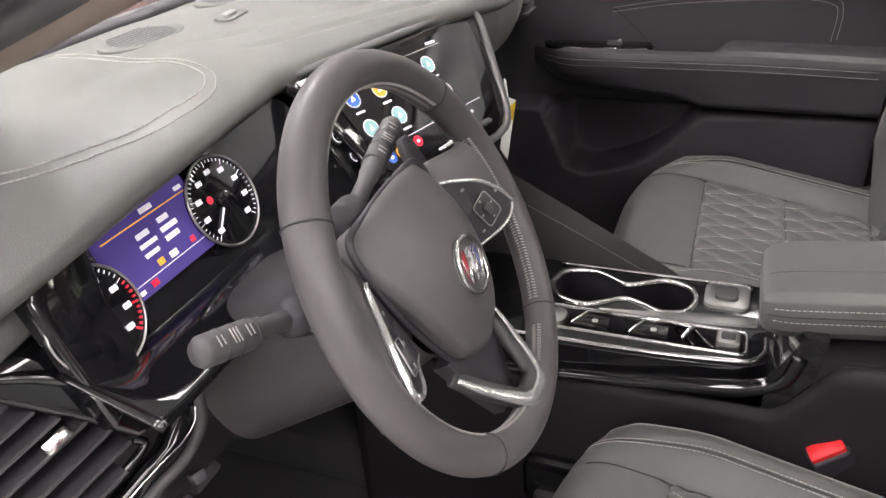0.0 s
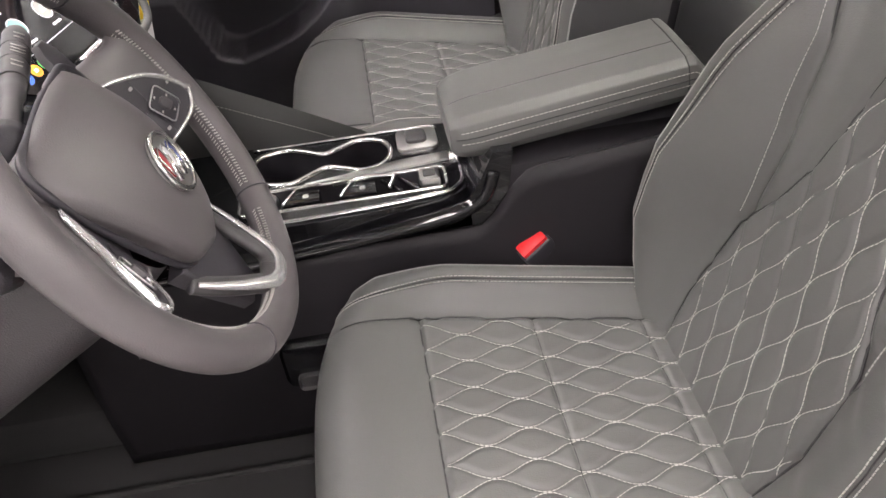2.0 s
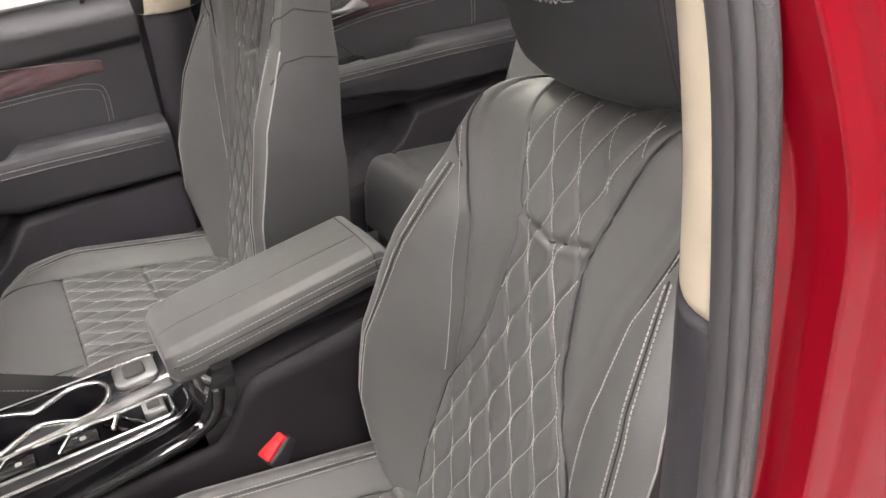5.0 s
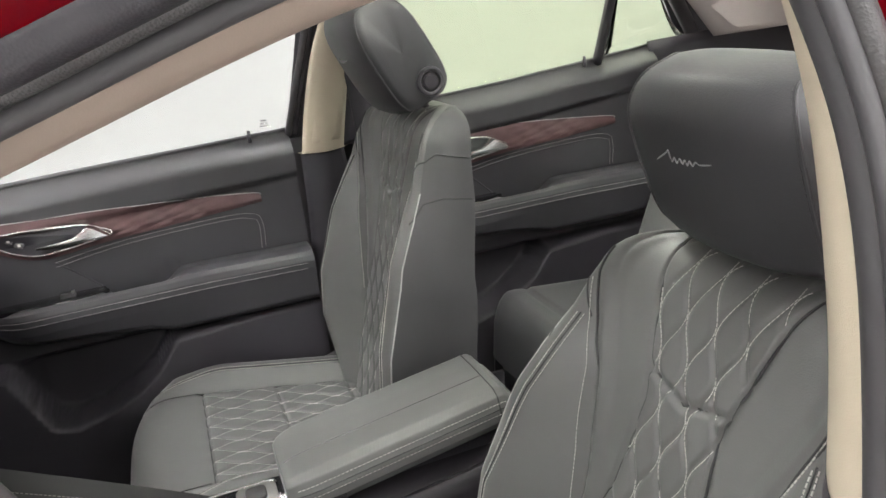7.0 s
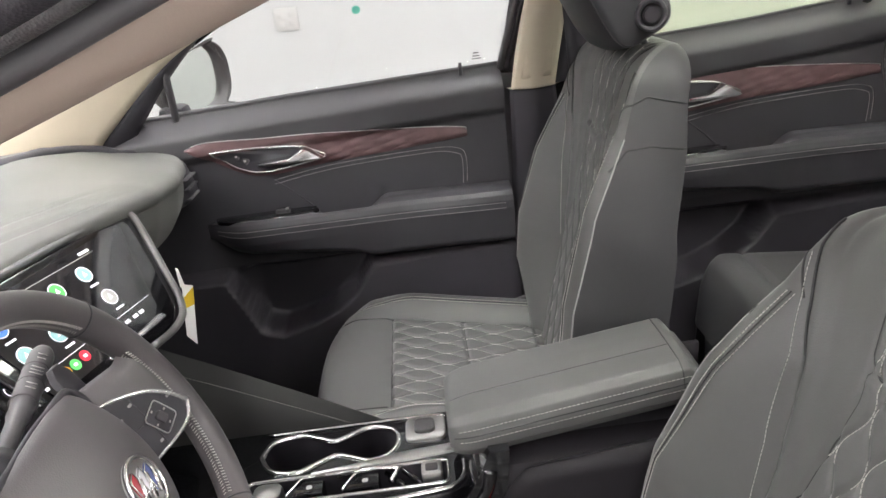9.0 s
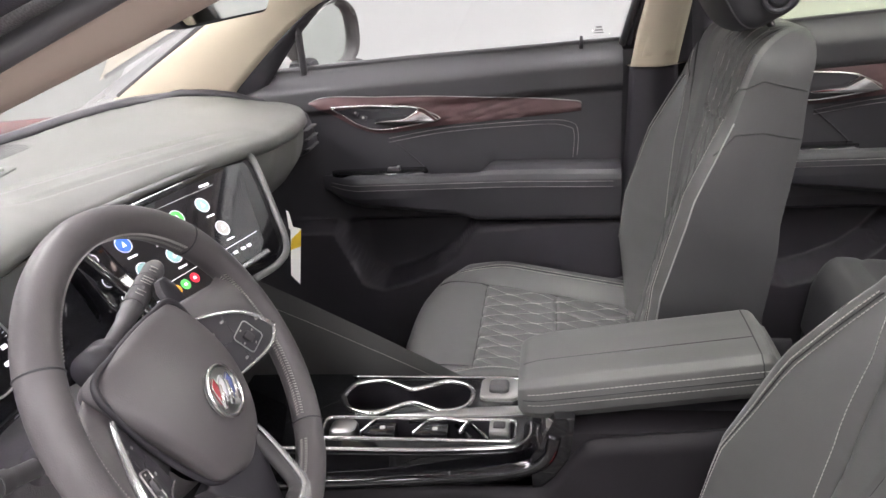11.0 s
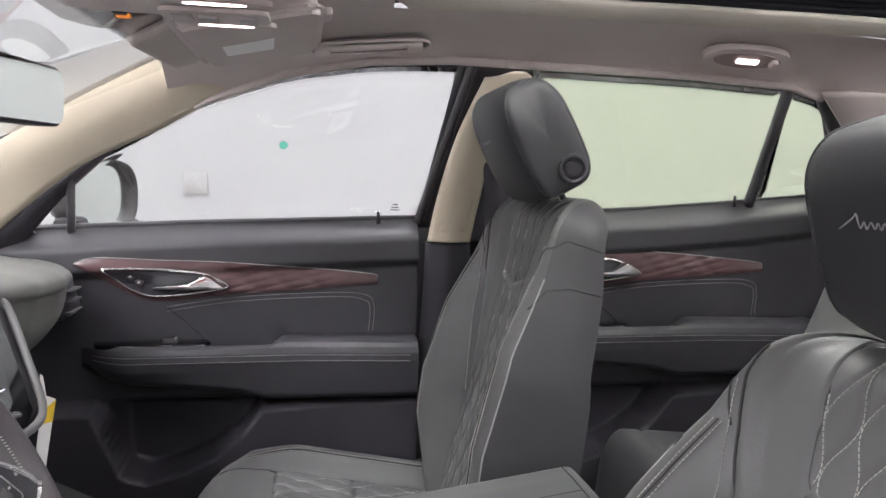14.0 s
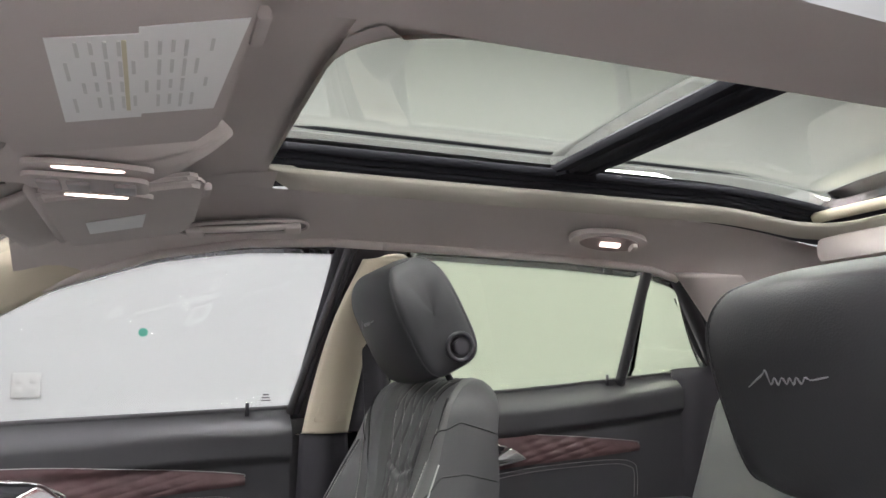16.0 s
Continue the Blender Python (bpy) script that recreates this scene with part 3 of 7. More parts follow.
PAD_TOP = spline([(0.090, 0.036), (0.108, 0.027), (0.131, 0.011), (0.147, -0.008), (0.1575, -0.027)], 31)
PAD_LOW = spline([(0.080, -0.043), (0.105, -0.045), (0.128, -0.046), (0.146, -0.043), (0.1575, -0.034)], 31)
for sg in (1, -1):
    def spoke_fn(u, v, sg=sg):
        x = 0.055 + 0.120 * u
        yt = float(np.interp(x, [0.055, 0.10, 0.14, 0.175], [0.070, 0.058, 0.050, 0.060]))
        yb = float(np.interp(x, [0.055, 0.10, 0.145, 0.165, 0.175], [-0.046, -0.050, -0.050, -0.044, -0.050]))
        e = abs(2 * v - 1)
        return r_(sg * x, yt + (yb - yt) * v, spoke_z(x) - 0.010 * e ** 5)
    spoke = grid_ob("spoke", spoke_fn, list(np.linspace(0, 1, 30)), list(np.linspace(0, 1, 24)), WHEELM, wheel, flip=sg < 0, thick=0.014)

    def pad_fn(u, v, sg=sg, up=0.004):
        i = int(round(u * 30))
        p = PAD_TOP[i] * (1 - v) + PAD_LOW[i] * v
        return r_(sg * p[0], p[1], spoke_z(p[0]) + up)
    grid_ob("button_pad", pad_fn, list(np.linspace(0, 1, 31)), list(np.linspace(0, 1, 10)), DARK, spoke, flip=sg < 0)
    edge = [(*p, spoke_z(p[0]) + 0.004) for p in PAD_TOP] + [(0.1600, -0.031, 0.012)] + [(*p, spoke_z(p[0]) + 0.004) for p in PAD_LOW[::-1]]
    en = len(edge)
    tube("spoke_trim", [r_(x * sg, y, z) for x, y, z in edge], list(np.interp(np.linspace(0, 1, en), [0, 0.1, 0.35, 0.5, 0.62, 0.9, 1], [0.0020, 0.0030, 0.0038, 0.0042, 0.0034, 0.0028, 0.0015])), SATIN, spoke, sides=10, flat=0.75)
    # the pad leans with the spoke: its own frame at the rocker
    ex = Vector((sg * 0.037, 0, 0.019)).normalized()
    ez = ex.cross(Vector((0, 1, 0))) * (1 if sg > 0 else -1)
    ez = ez if ez.z > 0 else -ez
    ey = ez.cross(ex)
    pm = RL @ Matrix.Translation((0.124 * sg, -0.019, spoke_z(0.124) + 0.0046)) @ Matrix((ex, ey, ez)).transposed().to_4x4() @ pose(0, 0, 0, 0, 0, 18 if sg > 0 else 162)
    rock = plate("switch_panel", rrect(-0.0125, -0.015, 0.0125, 0.015, 0.004), -0.002, 0.0012, DARK, spoke, pm, 0.0008)
    tube("switch_ring", [pm @ Vector((x, y, 0.0014)) for x, y in rrect(-0.0125, -0.015, 0.0125, 0.015, 0.004)], 0.0008, ALU, rock, closed=True, sides=5)
    plate("rocker_button", rrect(-0.0052, -0.0065, 0.0052, 0.0065, 0.003), 0.0012, 0.0052, GREYPL, rock, pm, 0.002)
    for bx, by in ((0.0, 0.0115), (0.0, -0.0115), (0.0092, 0.0), (-0.0092, 0.0)):
        plate("button_mark", rrect(bx - 0.0013, by - 0.0009, bx + 0.0013, by + 0.0009, 0.0004), 0.0012, 0.0016, THREAD, rock, pm, 0)
    for u0, v0 in ((0.12, 0.30), (0.30, 0.16), (0.30, 0.86), (0.12, 0.72), (0.74, 0.12)):
        c = RL.inverted() @ pad_fn(u0, v0)
        mm = RL @ Matrix.Translation(c) @ Matrix((ex, ey, ez)).transposed().to_4x4()
        plate("pad_mark", rrect(-0.0022, -0.0014, 0.0022, 0.0014, 0.0006), 0.0, 0.0008, PIPING, spoke, mm, 0)
    for v0, u1 in ((0.52, 0.26), (0.05, 0.0)):
        if u1:
            tube("pad_gap", [pad_fn(u, v0, sg, 0.0042) for u in np.linspace(0.02, u1, 8)], 0.0007, DARK, spoke, sides=5)
    tube("pad_gap", [pad_fn(0.34, v, sg, 0.0042) for v in np.linspace(0.04, 0.96, 10)], 0.0007, DARK, spoke, sides=5)
# lower spoke: two bright arms that run from the cover to a blunt foot on the rim
low = plate("lower_spoke", [(-0.060, -0.075), (0.060, -0.075), (0.046, -0.112), (0.026, -0.150), (0.018, -0.166), (-0.018, -0.166), (-0.026, -0.150), (-0.046, -0.112)], -0.036, -0.020, DARK, wheel, RL, 0.006, seg=3)
ARM = spline([(0.060, -0.092, -0.020), (0.053, -0.108, -0.013), (0.042, -0.128, -0.004), (0.030, -0.146, 0.005), (0.022, -0.156, 0.009), (0.011, -0.161, 0.011), (0.0, -0.162, 0.011)], 36)
loop = [tuple(p) for p in ARM] + [(-p[0], p[1], p[2]) for p in ARM[-2::-1]]
ln = len(loop)
RNv = np.array(tuple(RL.to_3x3() @ Vector((0, 0, 1))))
tube("lower_trim", [r_(*p) for p in loop], list(np.interp(np.abs(np.linspace(-1, 1, ln)), [0, 0.3, 0.6, 1], [0.0085, 0.0080, 0.0055, 0.0028])), SATIN, low, sides=14, flat=0.5, up=RNv)
tube("arm_backing", [r_(x * 0.90, y * 0.985, z - 0.009) for x, y, z in loop], list(np.interp(np.abs(np.linspace(-1, 1, ln)), [0, 0.4, 1], [0.013, 0.010, 0.009])), GREYPL, low, sides=12, flat=0.7, up=RNv)
# paddles behind the rim
for sg in (1, -1):
    plate("shift_paddle", [(0.098 * sg, 0.05), (0.100 * sg, 0.078), (0.108 * sg, 0.088), (0.122 * sg, 0.087), (0.129 * sg, 0.074), (0.130 * sg, 0.05)], -0.044, -0.036, DARK, wheel, RL, 0.003)

# ---- steering column, stalks ----
COL = Matrix.Translation(WC) @ Matrix((WR, WU, WN)).transposed().to_4x4()
KNEE = mat("knee_plastic", (0.036, 0.034, 0.036), 0.5, grain=0.3, scale=700, kind="voronoi")
STALK = mat("stalk_plastic", (0.075, 0.072, 0.074), 0.42, grain=0.1, scale=700)
column = thing("steering_column", WC, "dark grey plastic steering column shroud with two stalks", "steering column")


def col_sec(z, a):
    k = np.interp(z, [-0.30, -0.12, -0.06], [1.25, 1.1, 0.9])
    c, s = math.cos(a), math.sin(a)
    x = math.copysign(abs(c) ** 0.6, c) * 0.068 * k
    y = math.copysign(abs(s) ** 0.6, s) * (0.055 if s > 0 else 0.075) * k
    return WL @ Vector((x, y - 0.015, z))


grid_ob("shroud", col_sec, list(np.linspace(0, 2 * math.pi, 40, endpoint=False)) and [-0.30, -0.25, -0.2, -0.15, -0.12, -0.09, -0.07, -0.062], list(np.linspace(0, 2 * math.pi, 41)), KNEE, column)
for sg, b0, tip, sr in ((1, Vector((-0.095, -0.395, 1.035)), Vector((-0.138, -0.206, 1.046)), 0.98), (-1, Vector((-0.115, -0.475, 0.980)), Vector((-0.132, -0.573, 1.011)), 1.02)):
    b0, tip = b0 - WC, tip - WC
    pts = [b0.lerp(tip, f) for f in np.linspace(0, 1, 24)]
    rr = [sr * r0 for r0 in [0.009 if f < 0.12 else (0.0085 if f < 0.38 else (0.0105 if f < 0.52 else (0.0125 if f < 0.97 else 0.010))) for f in np.linspace(0, 1, 24)]]
    stalk = tube("stalk", pts, rr, STALK, column, sides=18)
    d = (tip - b0).normalized()
    for f in (0.5, 0.66, 0.8):
        c = b0.lerp(tip, f)
        e1 = d.cross(Vector((0, 0, 1))).normalized()
        e2 = e1.cross(d)
        tube("stalk_ring", [c + (e1 * math.cos(a) + e2 * math.sin(a)) * 0.0124 * sr for a in np.linspace(0, 2 * math.pi, 20, endpoint=False)], 0.0008, GREYPL, stalk, closed=True, sides=5)
    for f, wdt in ((0.56, 0.0045), (0.60, 0.005), (0.69, 0.006), (0.72, 0.006), (0.75, 0.006), (0.84, 0.004), (0.88, 0.0045)):
        c = b0.lerp(tip, f)
        e = (WL.to_3x3() @ Vector((-0.35, 0.35, 0.85))).normalized()
        e = (e - d * e.dot(d)).normalized()
        sd = d.cross(e)
        p = c + e * 0.0128 * sr
        tube("stalk_mark", [p - sd * wdt, p + sd * wdt], 0.0006, THREAD, stalk, sides=4)
    tube("stalk_boot", [b0 - d * 0.02, b0 + d * 0.012], [0.022, 0.016], DARK, column, sides=20)
# ---- dashboard ----
ED_Y = [-0.74, -0.66, -0.60, -0.53, -0.45, -0.37, -0.27, -0.20, -0.16, -0.11, 0.05, 0.21, 0.30, 0.42, 0.55, 0.64, 0.72]
ED_X = [-0.36, -0.29, -0.262, -0.252, -0.25, -0.252, -0.264, -0.284, -0.290, -0.290, -0.245, -0.190, -0.165, -0.165, -0.19, -0.225, -0.29]
ED_Z = [1.02, 1.050, 1.066, 1.080, 1.090, 1.096, 1.096, 1.091, 1.086, 1.083, 1.084, 1.080, 1.074, 1.066, 1.058, 1.052, 1.035]


def dash_top(s, y):
    ex, ez = float(np.interp(y, ED_Y, ED_X)), float(np.interp(y, ED_Y, ED_Z))
    side = smooth01((abs(y) - 0.5) / 0.24)
    P = [(-0.86, 1.055), (-0.72, 1.085), (-0.58, 1.108 - 0.01 * side), (-0.45, 1.112 - 0.015 * side), (ex - 0.11, ez + 0.024), (ex - 0.05, ez + 0.017), (ex - 0.012, ez + 0.006), (ex, ez - 0.008), (ex - 0.006, ez - 0.024), (ex - 0.04, ez - 0.034), (ex - 0.12, ez - 0.04)]
    k = s * (len(P) - 1)
    i = min(int(k), len(P) - 2)
    f = k - i
    pp = [np.array(P[max(0, min(j, len(P) - 1))]) for j in (i - 1, i, i + 1, i + 2)]
    q = 0.5 * (2 * pp[1] + (pp[2] - pp[0]) * f + (2 * pp[0] - 5 * pp[1] + 4 * pp[2] - pp[3]) * f * f + (3 * pp[1] - pp[0] - 3 * pp[2] + pp[3]) * f ** 3)
    x, z = float(q[0]), float(q[1])
    # creases that run across the passenger side of the pad
    for x0, sl in ((-0.43, 0.48), (-0.365, 0.42)):
        if -0.16 < y < 0.30 and s < 0.6:
            c = x0 + sl * (y + 0.14)
            z -= 0.005 * max(0, 1 - abs(x - c) / 0.009) * smooth01((0.28 - y) / 0.15) * smooth01((y + 0.16) / 0.06)
    # seam where the pad meets the strip below the windscreen
    c = float(np.interp(y, [-0.74, 0.0, 0.3, 0.5, 0.62, 0.72], [-0.66, -0.645, -0.60, -0.50, -0.36, -0.30]))
    z -= 0.006 * max(0, 1 - abs(x - c) / 0.01) * (s < 0.6)
    return Vector((x, y, z))


dash = thing("dashboard", (-0.5, 0, 0.6), "dark grey padded dashboard with stitched driver's hood", "dashboard")
dl = lambda fn: (lambda u, v: fn(u, v) - Vector((-0.5, 0, 0.6)))
grid_ob("dash_pad", dl(dash_top), list(np.linspace(0, 1, 90)), list(np.linspace(-0.74, 0.72, 120)), DASH, dash)


def dash_line(pts):
    """Points on the pad from (s, y)."""
    P, N = [], []
    for s, y in pts:
        p = dash_top(s, y)
        n = (dash_top(s + 0.01, y) - p).cross(dash_top(s, y + 0.01) - p).normalized()
        n = n if n.z > 0 else -n
        P.append(p + n * 0.0007 - Vector((-0.5, 0, 0.6)))
        N.append(n)
    return P, N


S_ROW = np.linspace(0, 0.68, 200)


def s_at(x, y):
    return float(S_ROW[int(np.argmin([abs(dash_top(s, y).x - x) for s in S_ROW]))])


EDGE = [(-0.655, -0.30), (-0.65, 0.0), (-0.62, 0.25), (-0.555, 0.42), (-0.47, 0.53), (-0.395, 0.60), (-0.335, 0.66), (-0.30, 0.71)]
tube("windscreen_strip", [dash_line([(s_at(x, y), y)])[0][0] + Vector((-0.012, 0.006, 0.002)) for x, y in spline(EDGE, 50)], 0.016, DARK, dash, sides=12, flat=0.6, up=np.array((0, 0, 1.0)))
lines = []
for off in (0.0, 0.014):
    o = spline([(-0.60, -0.205 - off), (-0.46, -0.222 - off), (-0.345, -0.245 - off), (-0.296 - off * 0.6, -0.285 - off * 0.6), (-0.278 - off, -0.34), (-0.280 - off, -0.42), (-0.315 - off, -0.50 + off * 0.4), (-0.38 - off, -0.56 + off), (-0.47, -0.60 + off)], 110)
    lines.append(dash_line([(s_at(x, y), y) for x, y in o]))
tagged(stitches("hood_stitching", lines, dash, step=0.005, length=0.0042, w=0.0005, label="pale double stitching"), kind="stuff")
def fascia(u, v):
    y = 0.20 + 0.385 * u
    ex, ez = float(np.interp(y, ED_Y, ED_X)), float(np.interp(y, ED_Y, ED_Z))
    return Vector((ex - 0.006 - 0.012 * v - 0.05 * v ** 3 - 0.03 * smooth01((u - 0.85) / 0.15), y, ez - 0.016 - 0.115 * v))


grid_ob("passenger_fascia", dl(fascia), list(np.linspace(0, 1, 30)), list(np.linspace(0, 1, 16)), DASH, dash, thick=0.006)
# lower body of the dashboard
def low_dash(s, y):
    ex = float(np.interp(y, ED_Y, ED_X))
    back_ = 0.10 + 0.03 * smooth01((y + 0.1) / 0.2)
    P = [(ex - 0.10, 1.045), (ex - back_ + 0.02, 1.0), (ex - back_ - 0.01, 0.94), (ex - back_ - 0.02, 0.86), (ex - back_ - 0.06, 0.76), (ex - back_ - 0.14, 0.66), (-0.62, 0.58), (-0.7, 0.55)]
    k = s * (len(P) - 1)
    i = min(int(k), len(P) - 2)
    f = k - i
    return Vector((P[i][0] + (P[i + 1][0] - P[i][0]) * f, y, P[i][1] + (P[i + 1][1] - P[i][1]) * f))


grid_ob("lower_dash", dl(low_dash), list(np.linspace(0, 1, 29)), list(np.linspace(-0.72, 0.72, 60)), DARK, dash)
box("dash_core", (-0.35, -0.7, -0.02), (-0.02, 0.7, 0.36), DARK, dash, 0.02)
# speaker grille, sensor and side defroster on the pad
for nm, x, y in (("speaker_grille", -0.55, 0.10), ("side_grille", -0.515, -0.14)):
    p, n = dash_line([(s_at(x, y), y)])
    g = thing(nm, p[0] + Vector((-0.5, 0, 0.6)), "small dark slotted grille set into the dashboard pad", "grille")
    gm = pose(0, 0, 0, 0, 4, 0)
    plate("grille_rim", [(0.038 * math.cos(a), 0.070 * math.sin(a)) for a in np.linspace(0, 2 * math.pi, 40, endpoint=False)], -0.004, 0.003, DASH, g, gm, 0.002)
    for k in range(9):
        w = 0.05 * math.sqrt(max(0.05, 1 - ((k - 4) / 5.2) ** 2))
        plate("slot", rrect(-0.028 + k * 0.007 - 0.0014, -w, -0.028 + k * 0.007 + 0.0014, w, 0.001, 3), 0.003, 0.0034, DARK, g, gm, 0)
p, n = dash_line([(s_at(-0.46, -0.02), -0.02)])
sensor = thing("light_sensor", p[0] + Vector((-0.5, 0, 0.6)), "small satin light sensor on the dashboard pad", "sensor")
plate("sensor_base", rrect(-0.014, -0.032, 0.014, 0.032, 0.012), -0.003, 0.003, DASH, sensor, pose(0, 0, 0, 0, 5, 8), 0.002)
plate("sensor_lens", rrect(-0.006, -0.02, 0.006, 0.01, 0.005), 0.003, 0.007, ALU, sensor, pose(0, 0, 0, 0, 5, 8), 0.002)

# ---- instrument cluster ----
CP = Vector((-0.268, -0.366, 1.017))
CN = Vector((math.cos(radians(22)), 0, math.sin(radians(22))))
CUP = Vector((-CN.z, 0, CN.x))
CM = Matrix((Vector((0, 1, 0)), CUP, CN)).transposed().to_4x4()
cluster = thing("instrument_cluster", CP, "instrument cluster with two round gauges and a purple screen, lit", "instrument cluster")


def glow(name, color, strength):
    m = mat(name, color, 0.3, mottle=0)
    m.node_tree.nodes["Principled BSDF"].inputs["Emission Color"].default_value = (*color, 1)
    m.node_tree.nodes["Principled BSDF"].inputs["Emission Strength"].default_value = strength
    return m


G_PURPLE = glow("screen_purple", (0.05, 0.035, 0.16), 0.50)
G_WHITE = glow("screen_white", (0.9, 0.88, 0.95), 0.25)
G_RED = glow("screen_red", (0.9, 0.03, 0.06), 0.22)
G_ORANGE = glow("screen_orange", (0.9, 0.4, 0.05), 0.22)
G_BLUE = glow("screen_blue", (0.05, 0.15, 0.7), 0.22)
G_GREEN = glow("screen_green", (0.1, 0.55, 0.12), 0.22)
G_TEAL = glow("screen_teal", (0.25, 0.45, 0.45), 0.22)
G_GREY = glow("screen_grey", (0.4, 0.4, 0.38), 0.22)
SCREEN = mat("screen_glass", (0.010, 0.010, 0.012), 0.05, coat=1.0, spec=1.0, mottle=0)
SCREEN.node_tree.nodes["Principled BSDF"].inputs["Coat IOR"].default_value = 1.9

plate("backing", rrect(-0.21, -0.085, 0.19, 0.055, 0.03), -0.02, -0.006, GLOSS, cluster, CM, 0.002)
plate("driver_display", rrect(-0.142, -0.036, -0.018, 0.04, 0.004), -0.006, -0.001, G_PURPLE, cluster, CM, 0)
for gx, gy, gr in ((0.012, -0.006, 0.047), (-0.178, -0.022, 0.046)):
    gauge = plate("gauge", circle(gx, gy, gr, 48), -0.004, 0.002, GLOSS, cluster, CM, 0.001)
    tube("gauge_ring", [CM @ Vector((gx + gr * math.cos(a), gy + gr * math.sin(a), 0.003)) for a in np.linspace(0, 2 * math.pi, 48, endpoint=False)], 0.0014, ALU, gauge, closed=True, sides=6)
    for k in range(41):
        a = radians(225 - k * 6.75)
        l = 0.006 if k % 5 == 0 else 0.003
        e = Vector((math.cos(a), math.sin(a), 0))
        c = Vector((gx, gy, 0.0025))
        red = gx < 0 and k > 30
        tube("tick", [CM @ (c + e * (gr - 0.003)), CM @ (c + e * (gr - 0.003 - l))], 0.0005 if not red else 0.0012, G_RED if red else G_WHITE, gauge, sides=4)
        if k % 5 == 0:
            q = c + e * (gr - 0.0145)
            plate("numeral_bar", rrect(q.x - 0.0042, q.y - 0.0026, q.x + 0.0042, q.y + 0.0026, 0.001, 2), 0.002, 0.0026, G_WHITE, gauge, CM, 0)
    a = radians(222 if gx > 0 else 235)
    e = Vector((math.cos(a), math.sin(a), 0))
    c = Vector((gx, gy, 0.004))
    tube("needle", [CM @ (c - e * 0.010), CM @ (c + e * 0.036)], [0.0016, 0.0009], G_WHITE, gauge, sides=5)
    plate("hub_cap", circle(gx, gy, 0.009, 20), 0.003, 0.0065, GLOSS, gauge, CM, 0.001)
    if gx > 0:
        plate("warning_lamp", circle(gx - 0.016, gy + 0.008, 0.004, 12), 0.002, 0.0028, G_RED, gauge, CM, 0)
for x0, y0, x1, y1, m_ in ((-0.135, 0.024, -0.022, 0.0252, G_ORANGE), (-0.135, -0.024, -0.022, -0.0234, G_WHITE), (-0.082, 0.028, -0.066, 0.033, G_WHITE), (-0.034, 0.028, -0.024, 0.032, G_WHITE),
                           (-0.100, 0.010, -0.084, 0.015, G_WHITE), (-0.102, 0.001, -0.080, 0.005, G_WHITE), (-0.102, -0.008, -0.084, -0.004, G_WHITE), (-0.070, 0.012, -0.056, 0.017, G_WHITE), (-0.072, 0.003, -0.050, 0.008, G_WHITE), (-0.072, -0.006, -0.054, -0.001, G_WHITE),
                           (-0.094, -0.020, -0.086, -0.014, G_ORANGE), (-0.078, -0.021, -0.068, -0.015, G_WHITE), (-0.048, -0.021, -0.042, -0.015, G_RED), (-0.112, -0.032, -0.104, -0.026, G_RED), (-0.128, -0.032, -0.122, -0.028, G_WHITE)):
    plate("display_bar", rrect(x0, y0, x1, y1, min(0.0005, (y1 - y0) / 3), 2), -0.001, -0.0004, m_, cluster, CM, 0)
# shelf and cowl round the cluster
def cowl(u, v):
    x = -0.225 + 0.45 * u
    d = smooth01(u / 0.1) * smooth01((1 - u) / 0.1)
    y = -0.06 - 0.045 * v - 0.02 * (1 - d) * v + 0.02 * (1 - d)
    return CM @ Vector((x, y, -0.012 + 0.075 * v))


grid_ob("cowl", cowl, list(np.linspace(0, 1, 40)), list(np.linspace(0, 1, 10)), GLOSS, cluster, thick=0.004)
plate("side_cowl", [(-0.222, -0.10), (-0.176, -0.085), (-0.163, -0.05), (-0.163, -0.01), (-0.152, 0.03), (-0.16, 0.06), (-0.205, 0.06), (-0.222, 0.02)], -0.01, 0.010, GLOSS, cluster, CM, 0.006, seg=3)
for sg, x in ((1, 0.205),):
    tube("cowl_edge", spline([CM @ Vector((x, -0.09, 0.055)), CM @ Vector((x * 1.03, -0.03, 0.03)), CM @ Vector((x, 0.03, 0.012)), CM @ Vector((x * 0.93, 0.055, 0.0))], 24), 0.007, GLOSS, cluster, sides=10)

# ---- driver's side air vent and gloss black end panel ----
EP = Vector((-0.25, -0.555, 0.895))
EX, EN = Vector((0.351, 0.936, 0.0)), Vector((0.808, -0.303, 0.505))
EM = Matrix((EX, EN.cross(EX), EN)).transposed().to_4x4()
endp = thing("dash_end_panel", EP, "gloss black sweep round the side vent with satin edge", "dash panel")
SWEEP = [(-0.14, 0.135), (-0.063, 0.099), (-0.03, 0.103), (0.004, 0.105), (0.031, 0.124), (0.056, 0.151), (0.048, 0.12), (0.030, 0.091), (0.027, 0.041), (0.043, 0.010), (0.040, -0.006), (0.023, -0.014), (0.0, -0.014), (-0.03, 0.022), (-0.076, 0.069), (-0.14, 0.122)]
plate("sweep", SWEEP, -0.03, 0.004, GLOSS, endp, EM, 0.005, seg=3)
tube("sweep_ridge", spline([EM @ Vector(v) for v in ((-0.072, 0.088, 0.004), (-0.045, 0.074, 0.008), (-0.015, 0.052, 0.009), (0.012, 0.034, 0.008), (0.030, 0.022, 0.004))], 30), [0.004 + 0.003 * math.sin(math.pi * k / 29) for k in range(30)], GLOSS, endp, sides=12)
tube("sweep_lip", spline([EM @ Vector(v) for v in ((0.040, 0.140, 0.004), (0.029, 0.118, 0.009), (0.022, 0.098, 0.010), (0.020, 0.080, 0.006))], 20), 0.0065, GLOSS, endp, sides=12)
